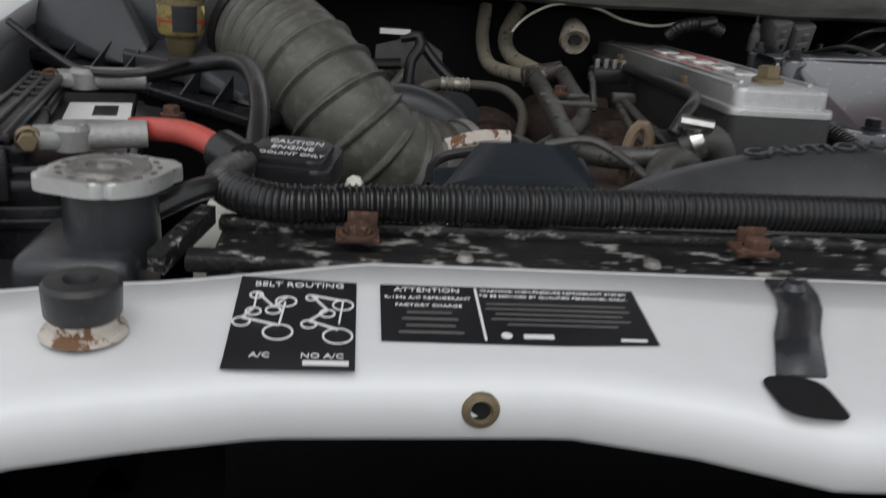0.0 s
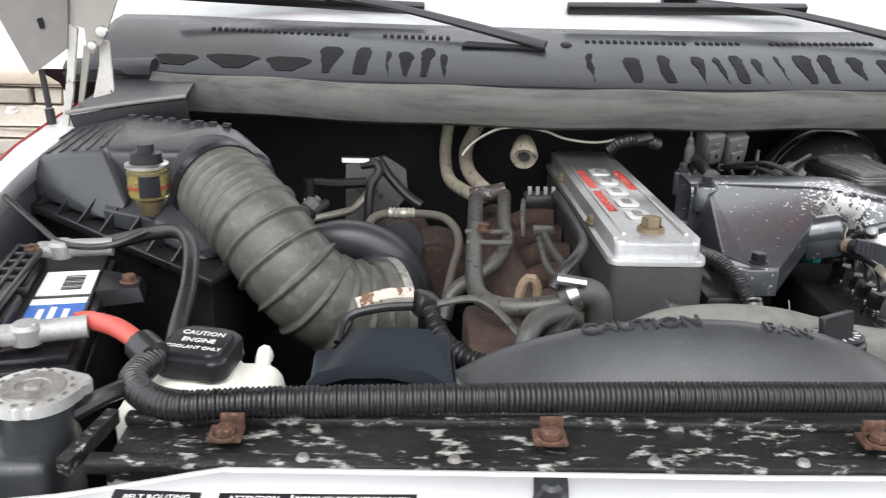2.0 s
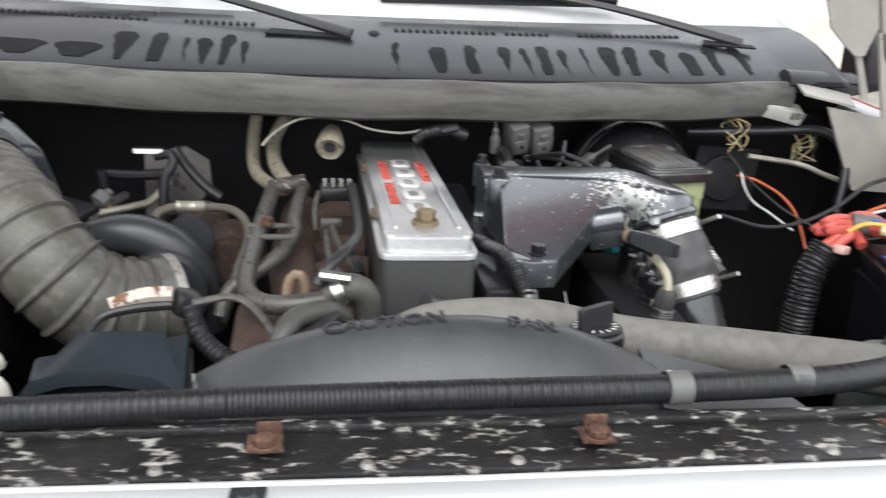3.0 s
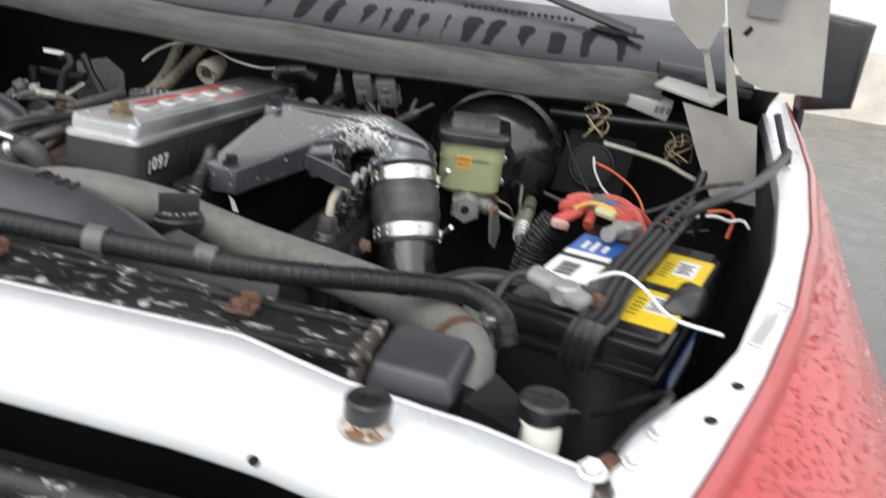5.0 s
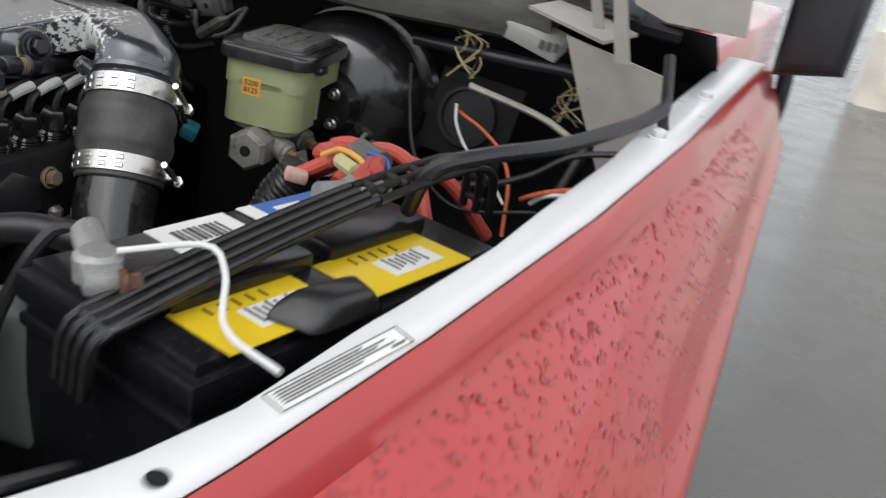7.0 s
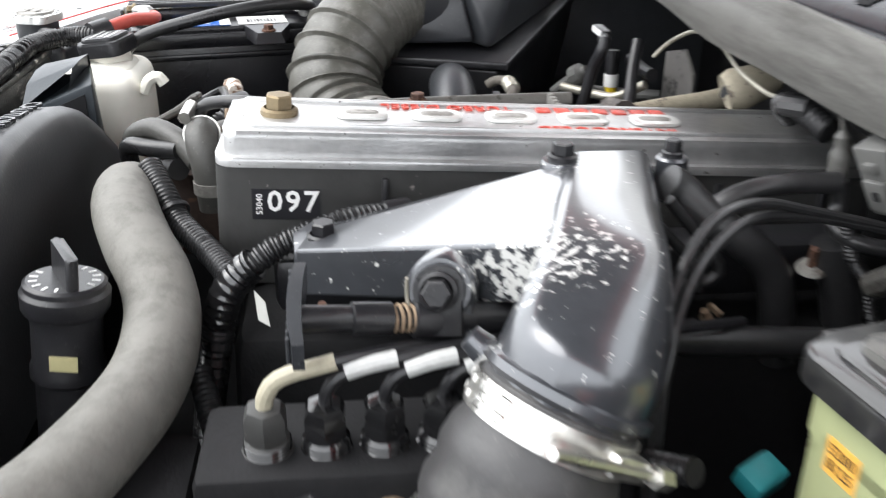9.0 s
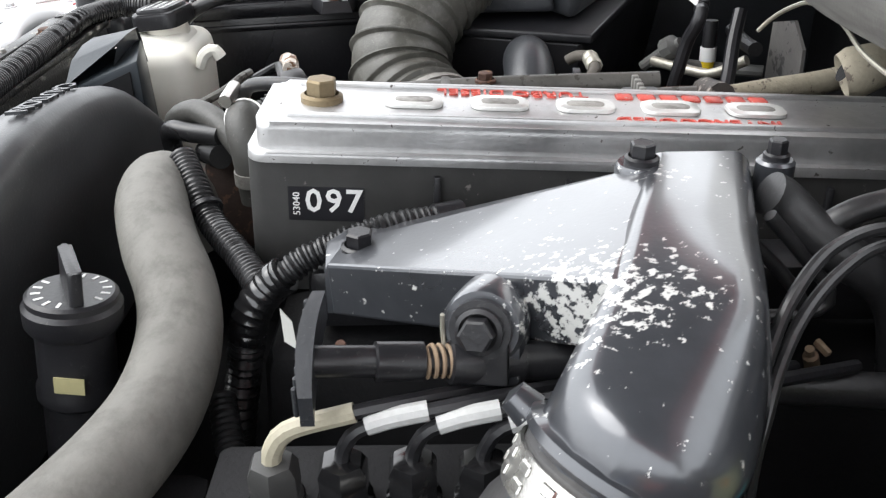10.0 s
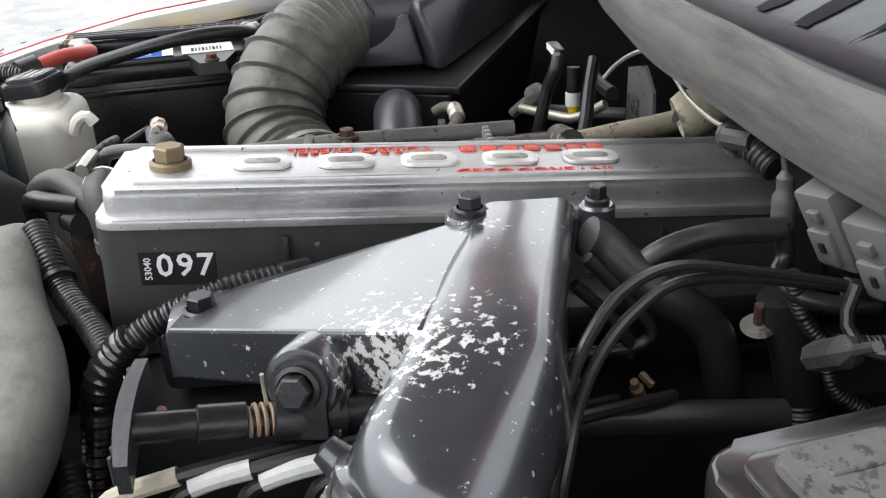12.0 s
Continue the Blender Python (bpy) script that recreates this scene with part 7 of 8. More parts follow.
single("inline_connector", sweep([(0.176, 0.962, 1.192), (0.179, 0.967, 1.170), (0.18, 0.969, 1.150), (0.18, 0.970, 1.124)], lambda s, t: 0.0022 if s < 0.028 else (0.006 if s < 0.042 else 0.0085), 12, 0.004), HOSEGREY, "pale inline connector hanging beside the relays", "connector")
single("relay_loop", sweep([(0.255, 0.985, 1.12), (0.262, 0.978, 1.098), (0.28, 0.985, 1.088), (0.305, 1.0, 1.10), (0.315, 1.02, 1.135)], 0.0045, 10, 0.008), HOSE, "black wiring loop below the relays", "wiring")
single("spade_lead", sweep([(0.30, 0.94, 1.10), (0.335, 0.935, 1.125), (0.37, 0.93, 1.15)], lambda s, t: 0.009 if s < 0.05 else 0.003, 8, 0.008), PIPEGREY, "pale lead with grey plug by the brake booster", "wiring")

# ---- driver side rear corner ----
cb = thing("harness_connector", (0.775, 1.06, 1.19), "pale grey harness connector box below the cowl end", "connector")
part("shell", box((0.10, 0.04, 0.026), pose(0.722, 1.065, 1.193, 20, 13, 0), 0.003), PALEPLASTIC, cb)
for k in range(3):
    part("rib", box((0.006, 0.004, 0.012), pose(0.747 + 0.01 * k, 1.043, 1.185, 20, 13, 0)), GREYCONN2, cb)
single("cross_harness", sweep([(0.56, 1.07, 1.146), (0.64, 1.06, 1.150), (0.72, 1.06, 1.153), (0.80, 1.055, 1.158), (0.835, 1.04, 1.148), (0.85, 1.02, 1.12), (0.845, 1.0, 1.08), (0.83, 0.98, 1.02)], 0.009, 12, 0.01), BLACK, "black taped harness along the driver side firewall", "wiring")
rngw = random.Random(5)
for cx, cy, cz in ((0.80, 1.075, 1.12), (0.645, 1.05, 1.15)):
    hb = thing("wire_bundle", (cx, cy, cz), "tangle of thin tan and brown wires", "wire bundle", "loose wire bundles")
    for k in range(7):
        a = [Vector((cx + rngw.uniform(-0.026, 0.026), cy + rngw.uniform(-0.015, 0.015), cz + 0.03 - 0.020 * j + rngw.uniform(-0.008, 0.008))) for j in range(4)]
        part("wire", sweep(a, 0.0013, 6, 0.008), (TANWIRE, YELLOWED, BROWNHOSE)[k % 3], hb)
single("pale_rod", sweep([(0.667, 1.030, 1.112), (0.768, 1.030, 1.098), (0.820, 1.030, 1.080), (0.893, 1.030, 1.055)], 0.005, 10, 0.01), PALESTEEL, "pale thin pipe along the driver side firewall", "pipe")
wire("black_lead", [(0.585, 0.930, 1.029), (0.668, 0.930, 1.008), (0.742, 0.930, 1.019), (0.801, 0.930, 1.049), (0.848, 0.930, 1.087), (0.909, 0.930, 1.108)], 0.004, HOSE, "thin black lead drooping to the fender", "wire")
wire("orange_wire", [(0.656, 1.04, 1.072), (0.675, 1.02, 1.072), (0.70, 1.02, 1.062), (0.735, 1.01, 1.042), (0.76, 0.99, 1.01), (0.775, 0.96, 0.95)], 0.0025, ORANGEWIRE, "loose orange wire above the battery", "wire")
wire("pale_wire", [(0.655, 1.025, 1.085), (0.662, 1.02, 1.06), (0.684, 1.02, 1.029), (0.722, 1.015, 1.006), (0.76, 0.99, 0.98)], 0.0022, LETTER, "loose white wire above the battery", "wire")
wire("orange_wire", [(0.80, 0.92, 1.02), (0.817, 0.9, 1.035), (0.845, 0.9, 1.050), (0.885, 0.9, 1.062), (0.903, 0.9, 1.053), (0.898, 0.89, 1.02)], 0.003, ORANGEWIRE, "loose orange wire beside the fender", "wire")
wire("pale_wire", [(0.815, 0.91, 1.022), (0.834, 0.9, 1.040), (0.872, 0.895, 1.052), (0.896, 0.895, 1.048), (0.916, 0.89, 1.055), (0.928, 0.88, 1.045)], 0.0028, LETTER, "loose white wire beside the fender", "wire")
single("fender_loom", sweep([(0.948, 0.83, 1.188), (0.935, 0.79, 1.178), (0.895, 0.68, 1.165), (0.85, 0.60, 1.158), (0.815, 0.575, 1.14), (0.79, 0.60, 1.09)], 0.0075, 10, 0.01), HOSE, "black loom from the fender flange to the battery", "cable loom")
single("hinge_wire", sweep([(0.93, 0.90, 1.23), (0.945, 0.86, 1.19), (0.95, 0.83, 1.18), (0.955, 0.86, 1.15)], 0.006, 8, 0.008), HOSE, "black wire clipped by the hood hinge", "wiring")
yp = thing("yellow_plug", (-0.487, 1.0, 1.03), "hanging connector with yellow and white tip", "connector")
part("body", sweep([(-0.462, 0.972, 1.082), (-0.460, 0.972, 1.047)], 0.009, 12, 0.01), BLACK, yp)
part("white_ring", sweep([(-0.460, 0.972, 1.048), (-0.459, 0.972, 1.030)], 0.0105, 12, 0.01), LETTER, yp)
part("yellow_tip", sweep([(-0.459, 0.972, 1.030), (-0.458, 0.972, 1.016)], 0.009, 12, 0.01), YELLOW, yp)
single("grey_valve", sweep([(-0.44, 0.93, 1.06), (-0.46, 0.91, 1.04), (-0.47, 0.89, 1.02)], lambda s, t: 0.007 + 0.008 * (0.01 < s < 0.03), 10, 0.005), GREYCONN, "pale grey valve fitting by the passenger firewall", "valve")
single("grey_pipe", sweep([(-0.46, 0.90, 1.03), (-0.46, 0.98, 1.02), (-0.44, 1.04, 1.02)], 0.008, 10, 0.01), GREYCONN, "pale grey pipe by the passenger firewall", "pipe")

# ---- rocker cover lettering ----
def on_cover(x, y):
    """Lettering frame on the rocker cover: lines run toward the front."""
    return TILT @ Matrix.Translation((x, y, 0.0285)) @ pose(0, 0, 0, 0, 0, -90)


words("red_word", "TURBO DIESEL", 0.019, on_cover(-0.029, 0.185), REDINK, cover, 0.0012, "raised red words")
for k in range(7):
    part("red_mark", box((0.014, 0.015, 0.0025), on_cover(-0.029, 0.388 - 0.0185 * k), 0.002), REDINK, cover, "raised red mark")
words("red_word", "INTERCOOLED", 0.019, on_cover(0.029, 0.325), REDINK, cover, 0.0012, "raised red words")
for k in range(5):
    bm = prism(rrect(0.046, 0.03, 0.010), 0.003, on_cover(0.0, 0.105 + 0.068 * k), 0.001)
    part("badge_shape", bm, ALU_BRIGHT, cover, "raised plain bright letter-like shape")
    part("badge_inset", prism(rrect(0.030, 0.013, 0.005), 0.0034, on_cover(0.0, 0.105 + 0.068 * k), 0.0005), ALU_DULL, cover)
for xx, yy in ((-0.052, 0.14), (-0.052, 0.42)):
    part("side_bolt", hexbolt(0.007, 0.012, TILT @ Matrix.Translation((xx, yy, 0.008))), BRASS, engine)
nl = thing("engine_number_label", (0.07, 0.525, 1.08), "black label with large white digits on the cylinder head", "label")
NM = TILT @ pose(0.0566, 0.040, -0.036, 90, 0, 90)
part("plate", box((0.058, 0.028, 0.0008), NM), INK, nl)
for k, ch in enumerate("097"):
    words("digit", ch, 0.027, NM @ pose(0.006 + 0.0155 * (k - 1), 0.002, 0.0006), LETTER, nl, 0.0004)
words("small_digits", "53040", 0.0078, NM @ pose(-0.0225, 0, 0.0006, 0, 0, 90), LETTER, nl, 0.0004)

# ---- intake horn fittings ----
for p, r in (((0.166, 0.573, 1.086), 0.0095), ((0.148, 0.760, 1.139), 0.0085), ((0.138, 0.852, 1.136), 0.0065)):
    part("bolt", hexbolt(r, 0.014, pose(*p)), BLACK, horn, "black flange bolt")
part("front_ear", prism([(0.118, 0.598), (0.128, 0.562), (0.150, 0.548), (0.186, 0.551), (0.19, 0.60)], 0.036, pose(0, 0, 1.049), 0.003), HORN, horn)
LUG = frame_on((0.300, 0.650, 1.110), (0.93, -0.25, 0.26), (0, 1, 0))
part("lug", join(lathe([(0.022, -0.05), (0.022, 0.0), (0.020, 0.004), (0, 0.004)], 24, LUG), box((0.042, 0.036, 0.05), LUG @ pose(0, -0.016, -0.024), 0.006)), HORN, horn)
part("lug_tab", join(box((0.030, 0.040, 0.005), LUG @ pose(0, -0.010, 0.0065), 0.002), lathe([(0.0165, 0.004), (0.0165, 0.009), (0, 0.009)], 24, LUG)), BLACK, horn, "black clip tab")
part("lug_bolt", hexbolt(0.0095, 0.012, LUG @ pose(0, 0, 0.009)), BLACK, horn, "black hex bolt")
part("lip", lathe([(0.046, 0.004), (0.0515, 0.001), (0.0515, -0.004), (0.046, -0.008)], 40, BOOT @ pose(0, 0, 0.010)), HORN, horn)
part("lip_boss", lathe([(0, 0.014), (0.008, 0.012), (0.010, 0.0), (0, -0.002)], 16, frame_on(BOOT @ Vector((-0.045, -0.026, 0.004)), (-0.3, -0.6, 0.5), (0, 0, 1))), HORN, horn)

# ---- dipstick, pump, injector lines ----
dp = thing("oil_dipstick", (0.31, 0.57, 1.05), "black oil dipstick tube with flat T handle", "dipstick")
grip = []
for k in range(9):
    q = -1 + k / 4
    grip.append([(0.318 + 0.034 * q, 0.560 + 0.002 * q * q + dy, 1.105 - 0.010 * q + dz) for dy, dz in ((-0.005 + 0.002 * q * q, -0.0115 + 0.003 * q * q), (-0.005 + 0.002 * q * q, 0.0115 - 0.003 * q * q), (0.004, 0.0115 - 0.003 * q * q), (0.004, -0.0115 + 0.003 * q * q))])
gb = loft(grip, True)
gb.faces.new([gb.verts[k] for k in range(4)]) if gb.verts.ensure_lookup_table() is None else None
gb.faces.new([gb.verts[len(gb.verts) - 4 + k] for k in range(4)])
part("handle", gb, GREYPL, dp, "ribbed flat grip")
for k in range(10):
    part("grip_rib", box((0.003, 0.003, 0.018), pose(0.290 + 0.0062 * k, 0.5565, 1.1128 - 0.0018 * k), 0.001, 1), GREYPL, dp)
DS = frame_on((0.322, 0.562, 1.104), (-0.22, 0.95, -0.16), (0, 0, 1))
part("stem", lathe([(0, 0), (0.0085, 0), (0.0085, 0.034), (0.0075, 0.036), (0.0075, 0.075)], 18, DS), BLACK, dp)
part("collar", lathe([(0.0085, 0.032), (0.0105, 0.033), (0.0105, 0.058), (0.008, 0.059)], 18, DS), BLACK, dp)
part("spring", sweep([DS @ Vector((0.0085 * math.cos(k * 1.2), 0.0085 * math.sin(k * 1.2), 0.059 + 0.0008 * k)) for k in range(20)], 0.0013, 6, 0.002), PALERUST, dp, "rusty retaining spring")
part("spring_clip", sweep([DS @ Vector((0.006, -0.004, 0.07)), DS @ Vector((0.016, -0.006, 0.068)), DS @ Vector((0.026, -0.004, 0.066))], 0.0013, 6, 0.004), PALESTEEL, dp)
part("tube", lathe([(0.010, 0.072), (0.0125, 0.073), (0.0135, 0.085), (0.0135, 0.112), (0.011, 0.113), (0.0115, 0.26)], 20, DS), BLACK, dp)
part("rivet", lathe([(0, 0.001), (0.0028, 0.001), (0.003, 0)], 12, frame_on(DS @ Vector((0.006, -0.006, 0.015)), (0.6, -0.1, 0.8), (0, 1, 0))), RUST, dp)
pump = thing("injection_pump", (0.31, 0.63, 0.95), "grimy black inline injection pump with delivery valves", "injection pump")
part("housing", box((0.085, 0.29, 0.10), pose(0.318, 0.638, 0.965), 0.008), DARK, pump)
part("governor", box((0.09, 0.08, 0.13), pose(0.318, 0.45, 0.93), 0.015), DARK, pump)
part("side_pad", prism([(-0.03, -0.02), (0.03, -0.02), (0.034, 0.012), (0.0, 0.028), (-0.034, 0.012)], 0.008, frame_on((0.362, 0.565, 0.975), (1, 0, 0.2), (0, 1, 0)), 0.003), BLACK, pump)
for k in range(5):
    y = 0.538 + 0.037 * k
    vm = frame_on((0.330, y, 1.010), (0.10, 0, 1), (1, 0, 0))
    v = part("delivery_valve", join(lathe([(0.017, 0), (0.017, 0.005), (0.0145, 0.007)], 12, vm), lathe([(0.0145, 0.005), (0.0145, 0.014), (0.0125, 0.016), (0.0125, 0.020)], 20, vm)), GLOSSBLACK if k else HEADGREY, pump)
    part("nut", lathe([(0.0105, 0.018), (0.0145, 0.019), (0.0145, 0.034), (0.0115, 0.040), (0.006, 0.041), (0, 0.041)], 6, vm), GLOSSBLACK if k else HEADGREY, v)
    for j in range(3):
        part("knurl", lathe([(0.0146, 0.0065 + 0.003 * j), (0.0154, 0.0073 + 0.003 * j), (0.0146, 0.0081 + 0.003 * j)], 20, vm), GLOSSBLACK, v)
    a = vm @ Vector((0, 0, 0.039))
    pts = [a, a + Vector((0.0, 0.002, 0.010)), a + Vector((-0.001, 0.012, 0.021)), a + Vector((-0.004, 0.045, 0.029)), a + Vector((-0.015, 0.085, 0.030)), a + Vector((-0.04, 0.13, 0.02)), a + Vector((-0.08, 0.19, 0.0))]
    ln = part("fuel_line", sweep(pts, 0.0042, 8, 0.005), BLACK, pump)
    part("sleeve", sweep(pts[:3] + [a + Vector((-0.004, 0.045, 0.029))] if k == 0 else [a + Vector((-0.0015, 0.014, 0.0225)), a + Vector((-0.0025, 0.028, 0.0265)), a + Vector((-0.0045, 0.047, 0.0293))], 0.0056, 10, 0.005), SLEEVE if k != 0 else TANSLEEVE, ln, "pale split sleeve")
part("fitting", hexbolt(0.009, 0.012, frame_on((0.362, 0.615, 0.985), (1, 0, 0.2), (0, 0, 1))), PALERUST, pump)
part("lower_body", box((0.05, 0.05, 0.11), pose(0.345, 0.60, 0.87), 0.008), DARK, pump)
part("fuel_union", join(lathe([(0.008, 0), (0.010, 0.004), (0.010, 0.02), (0.006, 0.024), (0, 0.024)], 8, pose(0.36, 0.585, 0.925)), lathe([(0.008, 0), (0.010, 0.004), (0.010, 0.02), (0.006, 0.024), (0, 0.024)], 8, pose(0.36, 0.625, 0.925))), PALESTEEL, pump)
oc = thing("oil_filler", (0.2, 0.381, 0.95), "black oil filler tube with finger-grip cap", "oil filler")
OM = pose(0.190, 0.383, 1.056, -6, -4, 0)
part("tube", lathe([(0.024, -0.17), (0.024, -0.066), (0.0275, -0.062), (0.0275, -0.054), (0.0255, -0.05), (0.0255, -0.02), (0.027, -0.004)], 32, OM), BLACK, oc)
oc_cap = part("cap", lathe([(0.029, -0.010), (0.0315, -0.006), (0.032, 0.006), (0.0295, 0.009), (0.0295, 0.013), (0.027, 0.015), (0, 0.015)], 40, OM), BLACK, oc)
part("grip", prism(rrect(0.009, 0.050, 0.003), 0.024, OM @ pose(0, 0, 0.014, 0, 0, -62), 0.002), BLACK, oc_cap)
for k in range(16):
    a = 2 * math.pi * k / 16
    if abs(math.sin(a - radians(28))) > 0.4:
        part("cap_mark", box((0.006, 0.002, 0.0004), OM @ pose(0.022 * math.cos(a), 0.022 * math.sin(a), 0.0152, 0, 0, math.degrees(a))), LETTER, oc_cap)
part("tube_badge", box((0.0008, 0.02, 0.012), OM @ pose(0.0262, 0.004, -0.042)), YELLOWED, oc)

# ---- looms and hoses on the driver side ----
el = thing("engine_loom", (0.14, 0.48, 1.05), "black corrugated engine loom with taped junction", "cable loom")
part("main", sweep([(0.0, 0.412, 1.088), (0.03, 0.428, 1.074), (0.06, 0.446, 1.056), (0.10, 0.474, 1.048), (0.138, 0.496, 1.043)], ribs(0.0115, 0.0016, 0.0045), 16, 0.0012), HOSE, el)
part("branch", sweep([(0.142, 0.512, 1.052), (0.135, 0.534, 1.065), (0.13, 0.562, 1.075), (0.12, 0.593, 1.081), (0.11, 0.618, 1.080), (0.10, 0.638, 1.079)], ribs(0.0105, 0.0018, 0.005), 16, 0.0013), HOSE, el)
part("tape", sweep([(0.142, 0.516, 1.055), (0.142, 0.505, 1.046), (0.146, 0.492, 1.030), (0.15, 0.484, 1.005)], lambda q, t: 0.0140 + 0.0006 * math.sin(q * 900), 14, 0.002), GLOSSBLACK, el, "shiny black tape wrap")
part("tail", sweep([(0.149, 0.486, 1.012), (0.15, 0.480, 0.98), (0.15, 0.472, 0.94), (0.15, 0.46, 0.86)], ribs(0.0135, 0.0018, 0.005), 14, 0.0018), HOSE, el)
part("tape_tail", sweep([(0.108, 0.622, 1.080), (0.098, 0.642, 1.079)], 0.0112, 14, 0.004), BLACK, el)
part("tie", lathe([(0.0118, -0.002), (0.0138, -0.002), (0.0138, 0.002), (0.0118, 0.002)], 20, frame_on((0.048, 0.439, 1.063), (0.7, 0.4, -0.5), (0, 0, 1))), BLACK, el, "black cable tie")
single("paper_tab", thick_plate([(0.19, 0.520, 1.056), (0.194, 0.528, 1.048), (0.20, 0.531, 1.030), (0.196, 0.522, 1.034)], (1, 0, 0), 0.001), PALEPLASTIC, "small pale plastic tab beside the loom", "tab")
single("front_hose", sweep([(-0.14, 0.362, 1.03), (-0.138, 0.360, 1.055), (-0.128, 0.366, 1.066), (-0.118, 0.388, 1.066), (-0.10, 0.42, 1.069)], 0.0095, 14, 0.005), HOSE, "black elbow hose at the engine front", "hose")
tc = thing("throttle_cables", (0.34, 0.8, 1.1), "pair of thin black control cables arching past the horn", "control cable")
part("cable", sweep([(0.372, 0.772, 0.98), (0.36, 0.775, 1.06), (0.35, 0.780, 1.088), (0.335, 0.788, 1.112), (0.315, 0.803, 1.133), (0.29, 0.829, 1.147), (0.27, 0.865, 1.149), (0.255, 0.913, 1.135), (0.245, 0.966, 1.119), (0.24, 1.011, 1.105)], 0.0036, 10, 0.006), HOSE, tc)
part("cable", sweep([(0.372, 0.778, 0.98), (0.36, 0.780, 1.058), (0.35, 0.786, 1.086), (0.335, 0.795, 1.108), (0.315, 0.811, 1.124), (0.29, 0.836, 1.133), (0.27, 0.866, 1.138), (0.255, 0.910, 1.131), (0.245, 0.968, 1.116), (0.24, 1.006, 1.107)], 0.0036, 10, 0.006), HOSE, tc)
part("ferrule", sweep([(0.243, 0.985, 1.112), (0.24, 1.012, 1.105)], 0.0065, 12, 0.005), GREYPL, tc)
for pts, r, lab in (([(0.18, 0.835, 1.130), (0.18, 0.845, 1.124), (0.19, 0.862, 1.108), (0.20, 0.888, 1.090), (0.20, 0.912, 1.071), (0.20, 0.927, 1.042), (0.20, 0.938, 0.98)], 0.0145, "thick black hose dropping behind the horn"),
                    ([(0.19, 0.862, 1.098), (0.19, 0.872, 1.112), (0.19, 0.894, 1.124), (0.19, 0.924, 1.130), (0.19, 0.965, 1.130)], 0.0085, "black hose curving to the firewall"),
                    ([(0.26, 0.78, 1.043), (0.26, 0.86, 1.037), (0.26, 0.95, 1.030)], 0.0115, "straight black pipe behind the horn"),
                    ([(0.20, 0.830, 1.124), (0.20, 0.860, 1.090), (0.20, 0.876, 1.070), (0.20, 0.875, 1.058), (0.20, 0.857, 1.052), (0.20, 0.81, 1.051)], 0.0045, "thin black hose loop behind the horn"),
                    ([(0.20, 0.822, 1.105), (0.20, 0.842, 1.085), (0.20, 0.860, 1.062), (0.20, 0.862, 1.046)], 0.0045, "thin black hose loop behind the horn"),
                    ([(0.20, 0.966, 1.085), (0.20, 0.971, 1.066), (0.20, 0.981, 1.038), (0.20, 0.990, 1.001)], 0.0165, "thick black hose at the firewall")):
    single("rear_engine_hose", sweep(pts, r, 16, 0.008), HOSE, lab, "hose", "hoses behind the horn")
single("ribbed_duct", sweep([(0.20, 0.990, 1.005), (0.20, 0.998, 0.961), (0.20, 1.0, 0.88)], ribs(0.0165, 0.0016, 0.0045), 16, 0.0015), HOSE, "ribbed black hose dropping at the firewall", "hose")
single("rear_loom", sweep([(0.22, 0.960, 1.112), (0.22, 0.965, 1.099), (0.22, 0.974, 1.077), (0.22, 0.990, 1.060), (0.22, 1.011, 1.055), (0.22, 1.036, 1.053), (0.22, 1.075, 1.053)], ribs(0.0062, 0.0012, 0.004), 14, 0.0012), HOSE, "corrugated black loom at the firewall", "cable loom")
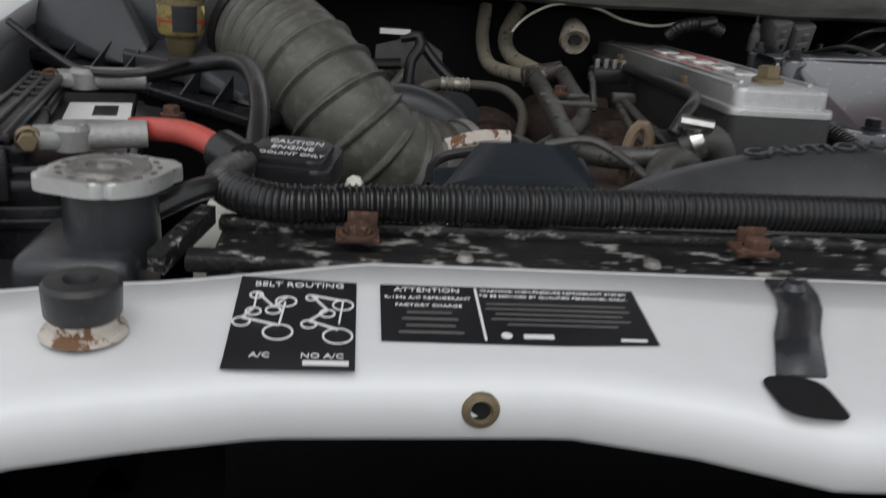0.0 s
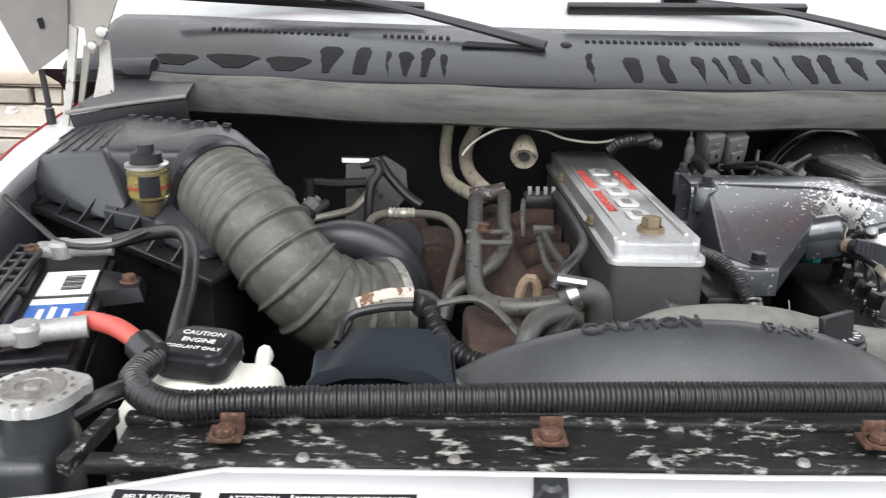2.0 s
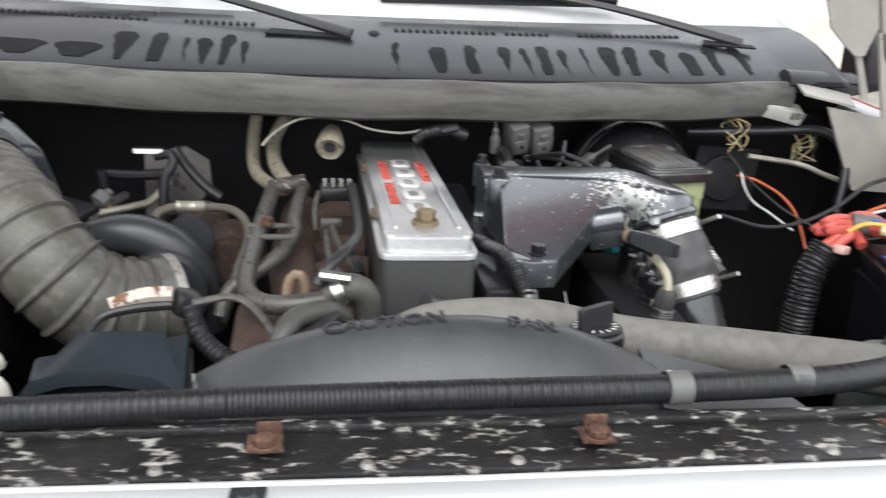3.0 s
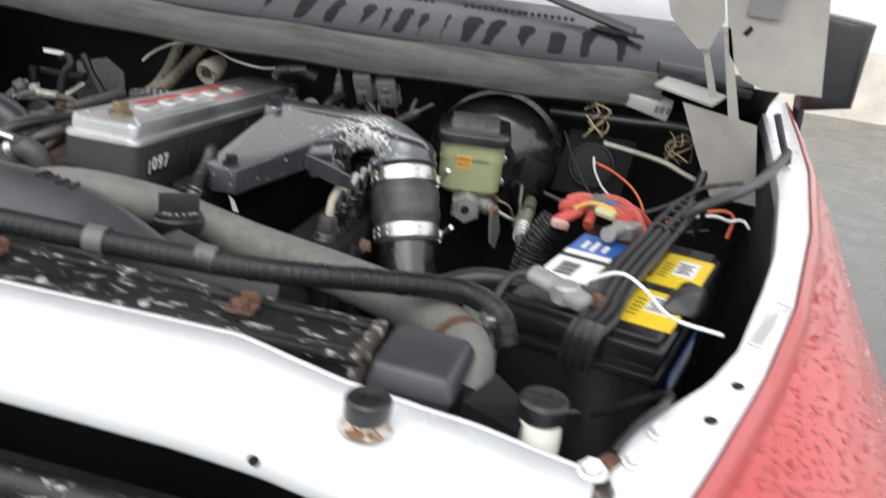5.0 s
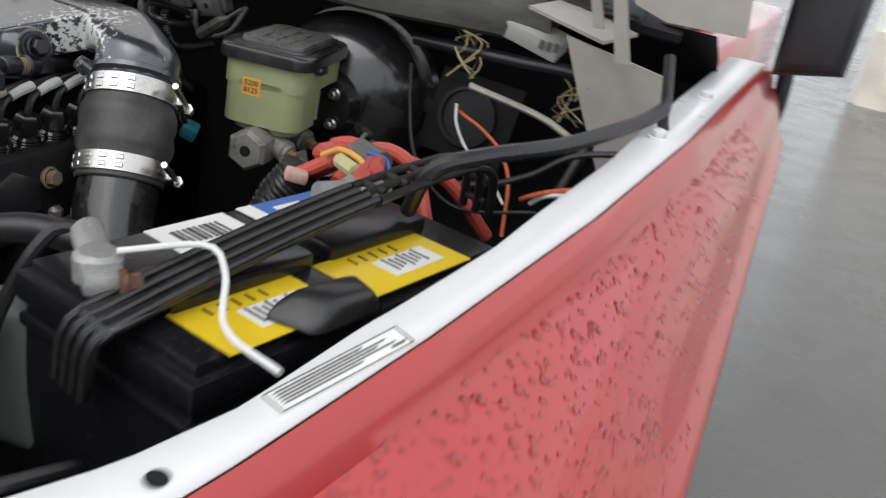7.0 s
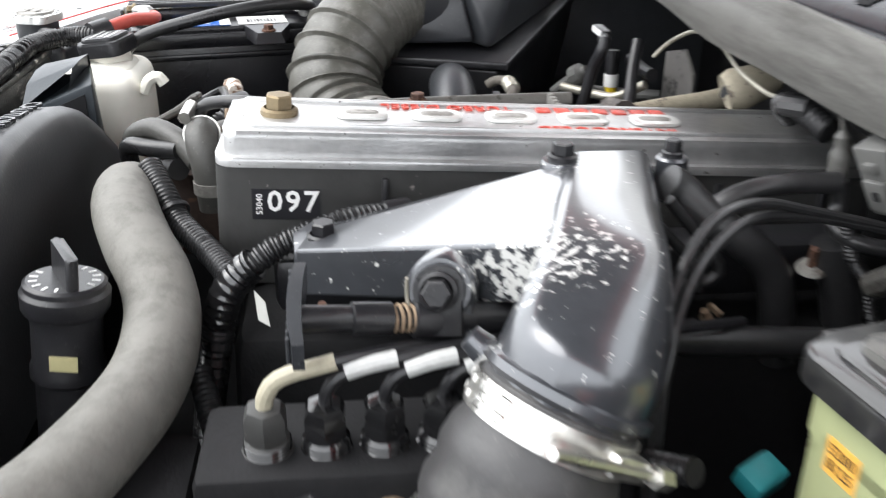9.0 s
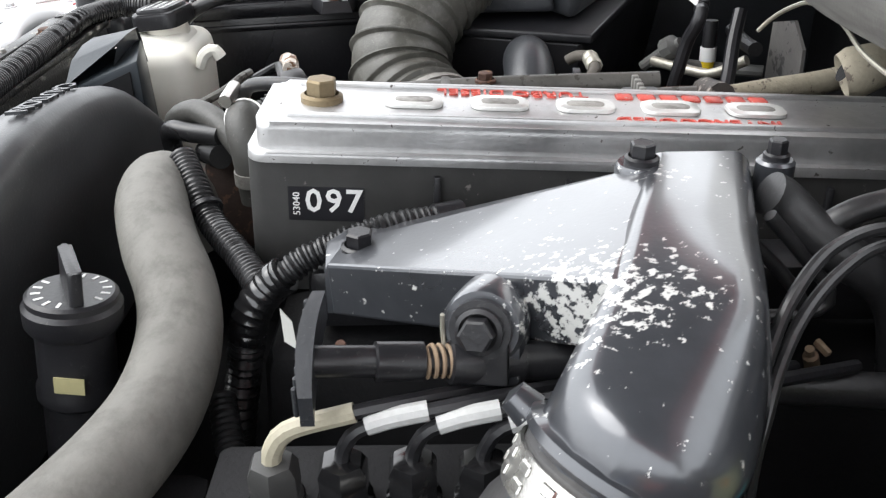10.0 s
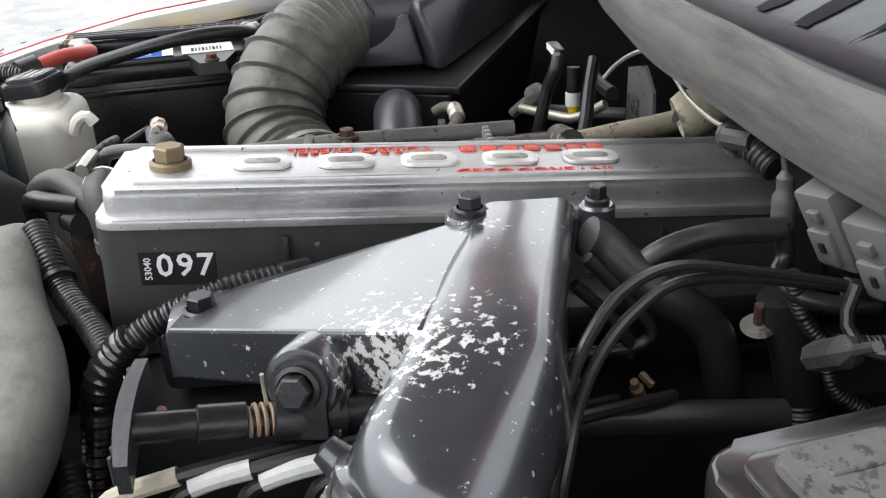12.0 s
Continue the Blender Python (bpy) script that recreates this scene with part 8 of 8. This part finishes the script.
single("rear_loom", sweep([(0.21, 0.994, 1.058), (0.21, 1.001, 1.031), (0.21, 1.013, 1.008), (0.21, 1.045, 0.984)], ribs(0.0058, 0.0012, 0.004), 14, 0.0012), HOSE, "corrugated black loom at the firewall", "cable loom")
single("feed_lead", sweep([(0.19, 0.966, 1.132), (0.19, 0.970, 1.110), (0.20, 0.962, 1.100), (0.22, 0.966, 1.096), (0.23, 0.988, 1.092), (0.235, 1.015, 1.094)], 0.0065, 12, 0.006), HOSE, "black lead looping below the relays", "wiring")
st = thing("stud_plate", (0.20, 0.955, 1.06), "pale washer plate with rusty stud", "stud")
part("plate", lathe([(0, 0.003), (0.010, 0.003), (0.012, 0)], 20, pose(0.20, 0.952, 1.062, 8, 14, 0)), GREYCONN2, st)
part("stud", lathe([(0.0035, 0), (0.0035, 0.018), (0, 0.018)], 10, pose(0.20, 0.952, 1.064, 8, 14, 0)), RUST, st)
single("drain_tap", join(lathe([(0, 0), (0.005, 0), (0.005, 0.014), (0.003, 0.016), (0.003, 0.022), (0, 0.022)], 10, pose(0.22, 0.866, 1.024, 20, 20, 0)), box((0.012, 0.004, 0.005), pose(0.224, 0.868, 1.042, 0, 20, 30), 0.001)), PALERUST, "small tan drain tap behind the horn", "valve")
single("lower_loom", sweep([(0.20, 0.475, 0.99), (0.27, 0.50, 0.962), (0.34, 0.54, 0.945), (0.385, 0.60, 0.938), (0.39, 0.66, 0.94)], ribs(0.010, 0.0018, 0.005), 14, 0.0016), HOSE, "corrugated loom below the pump", "cable loom")
single("booster_loom", sweep([(0.40, 0.79, 1.035), (0.37, 0.77, 1.02), (0.345, 0.755, 1.0), (0.33, 0.74, 0.985)], ribs(0.009, 0.0016, 0.005), 12, 0.0018), HOSE, "corrugated loom beside the brake cylinder", "cable loom")
single("teal_connector", box((0.022, 0.03, 0.018), pose(0.360, 0.853, 0.995, 10, 20, 30), 0.004), mat("teal_plastic", (0.02, 0.2, 0.22), 0.4), "teal plastic connector beside the brake cylinder", "connector")
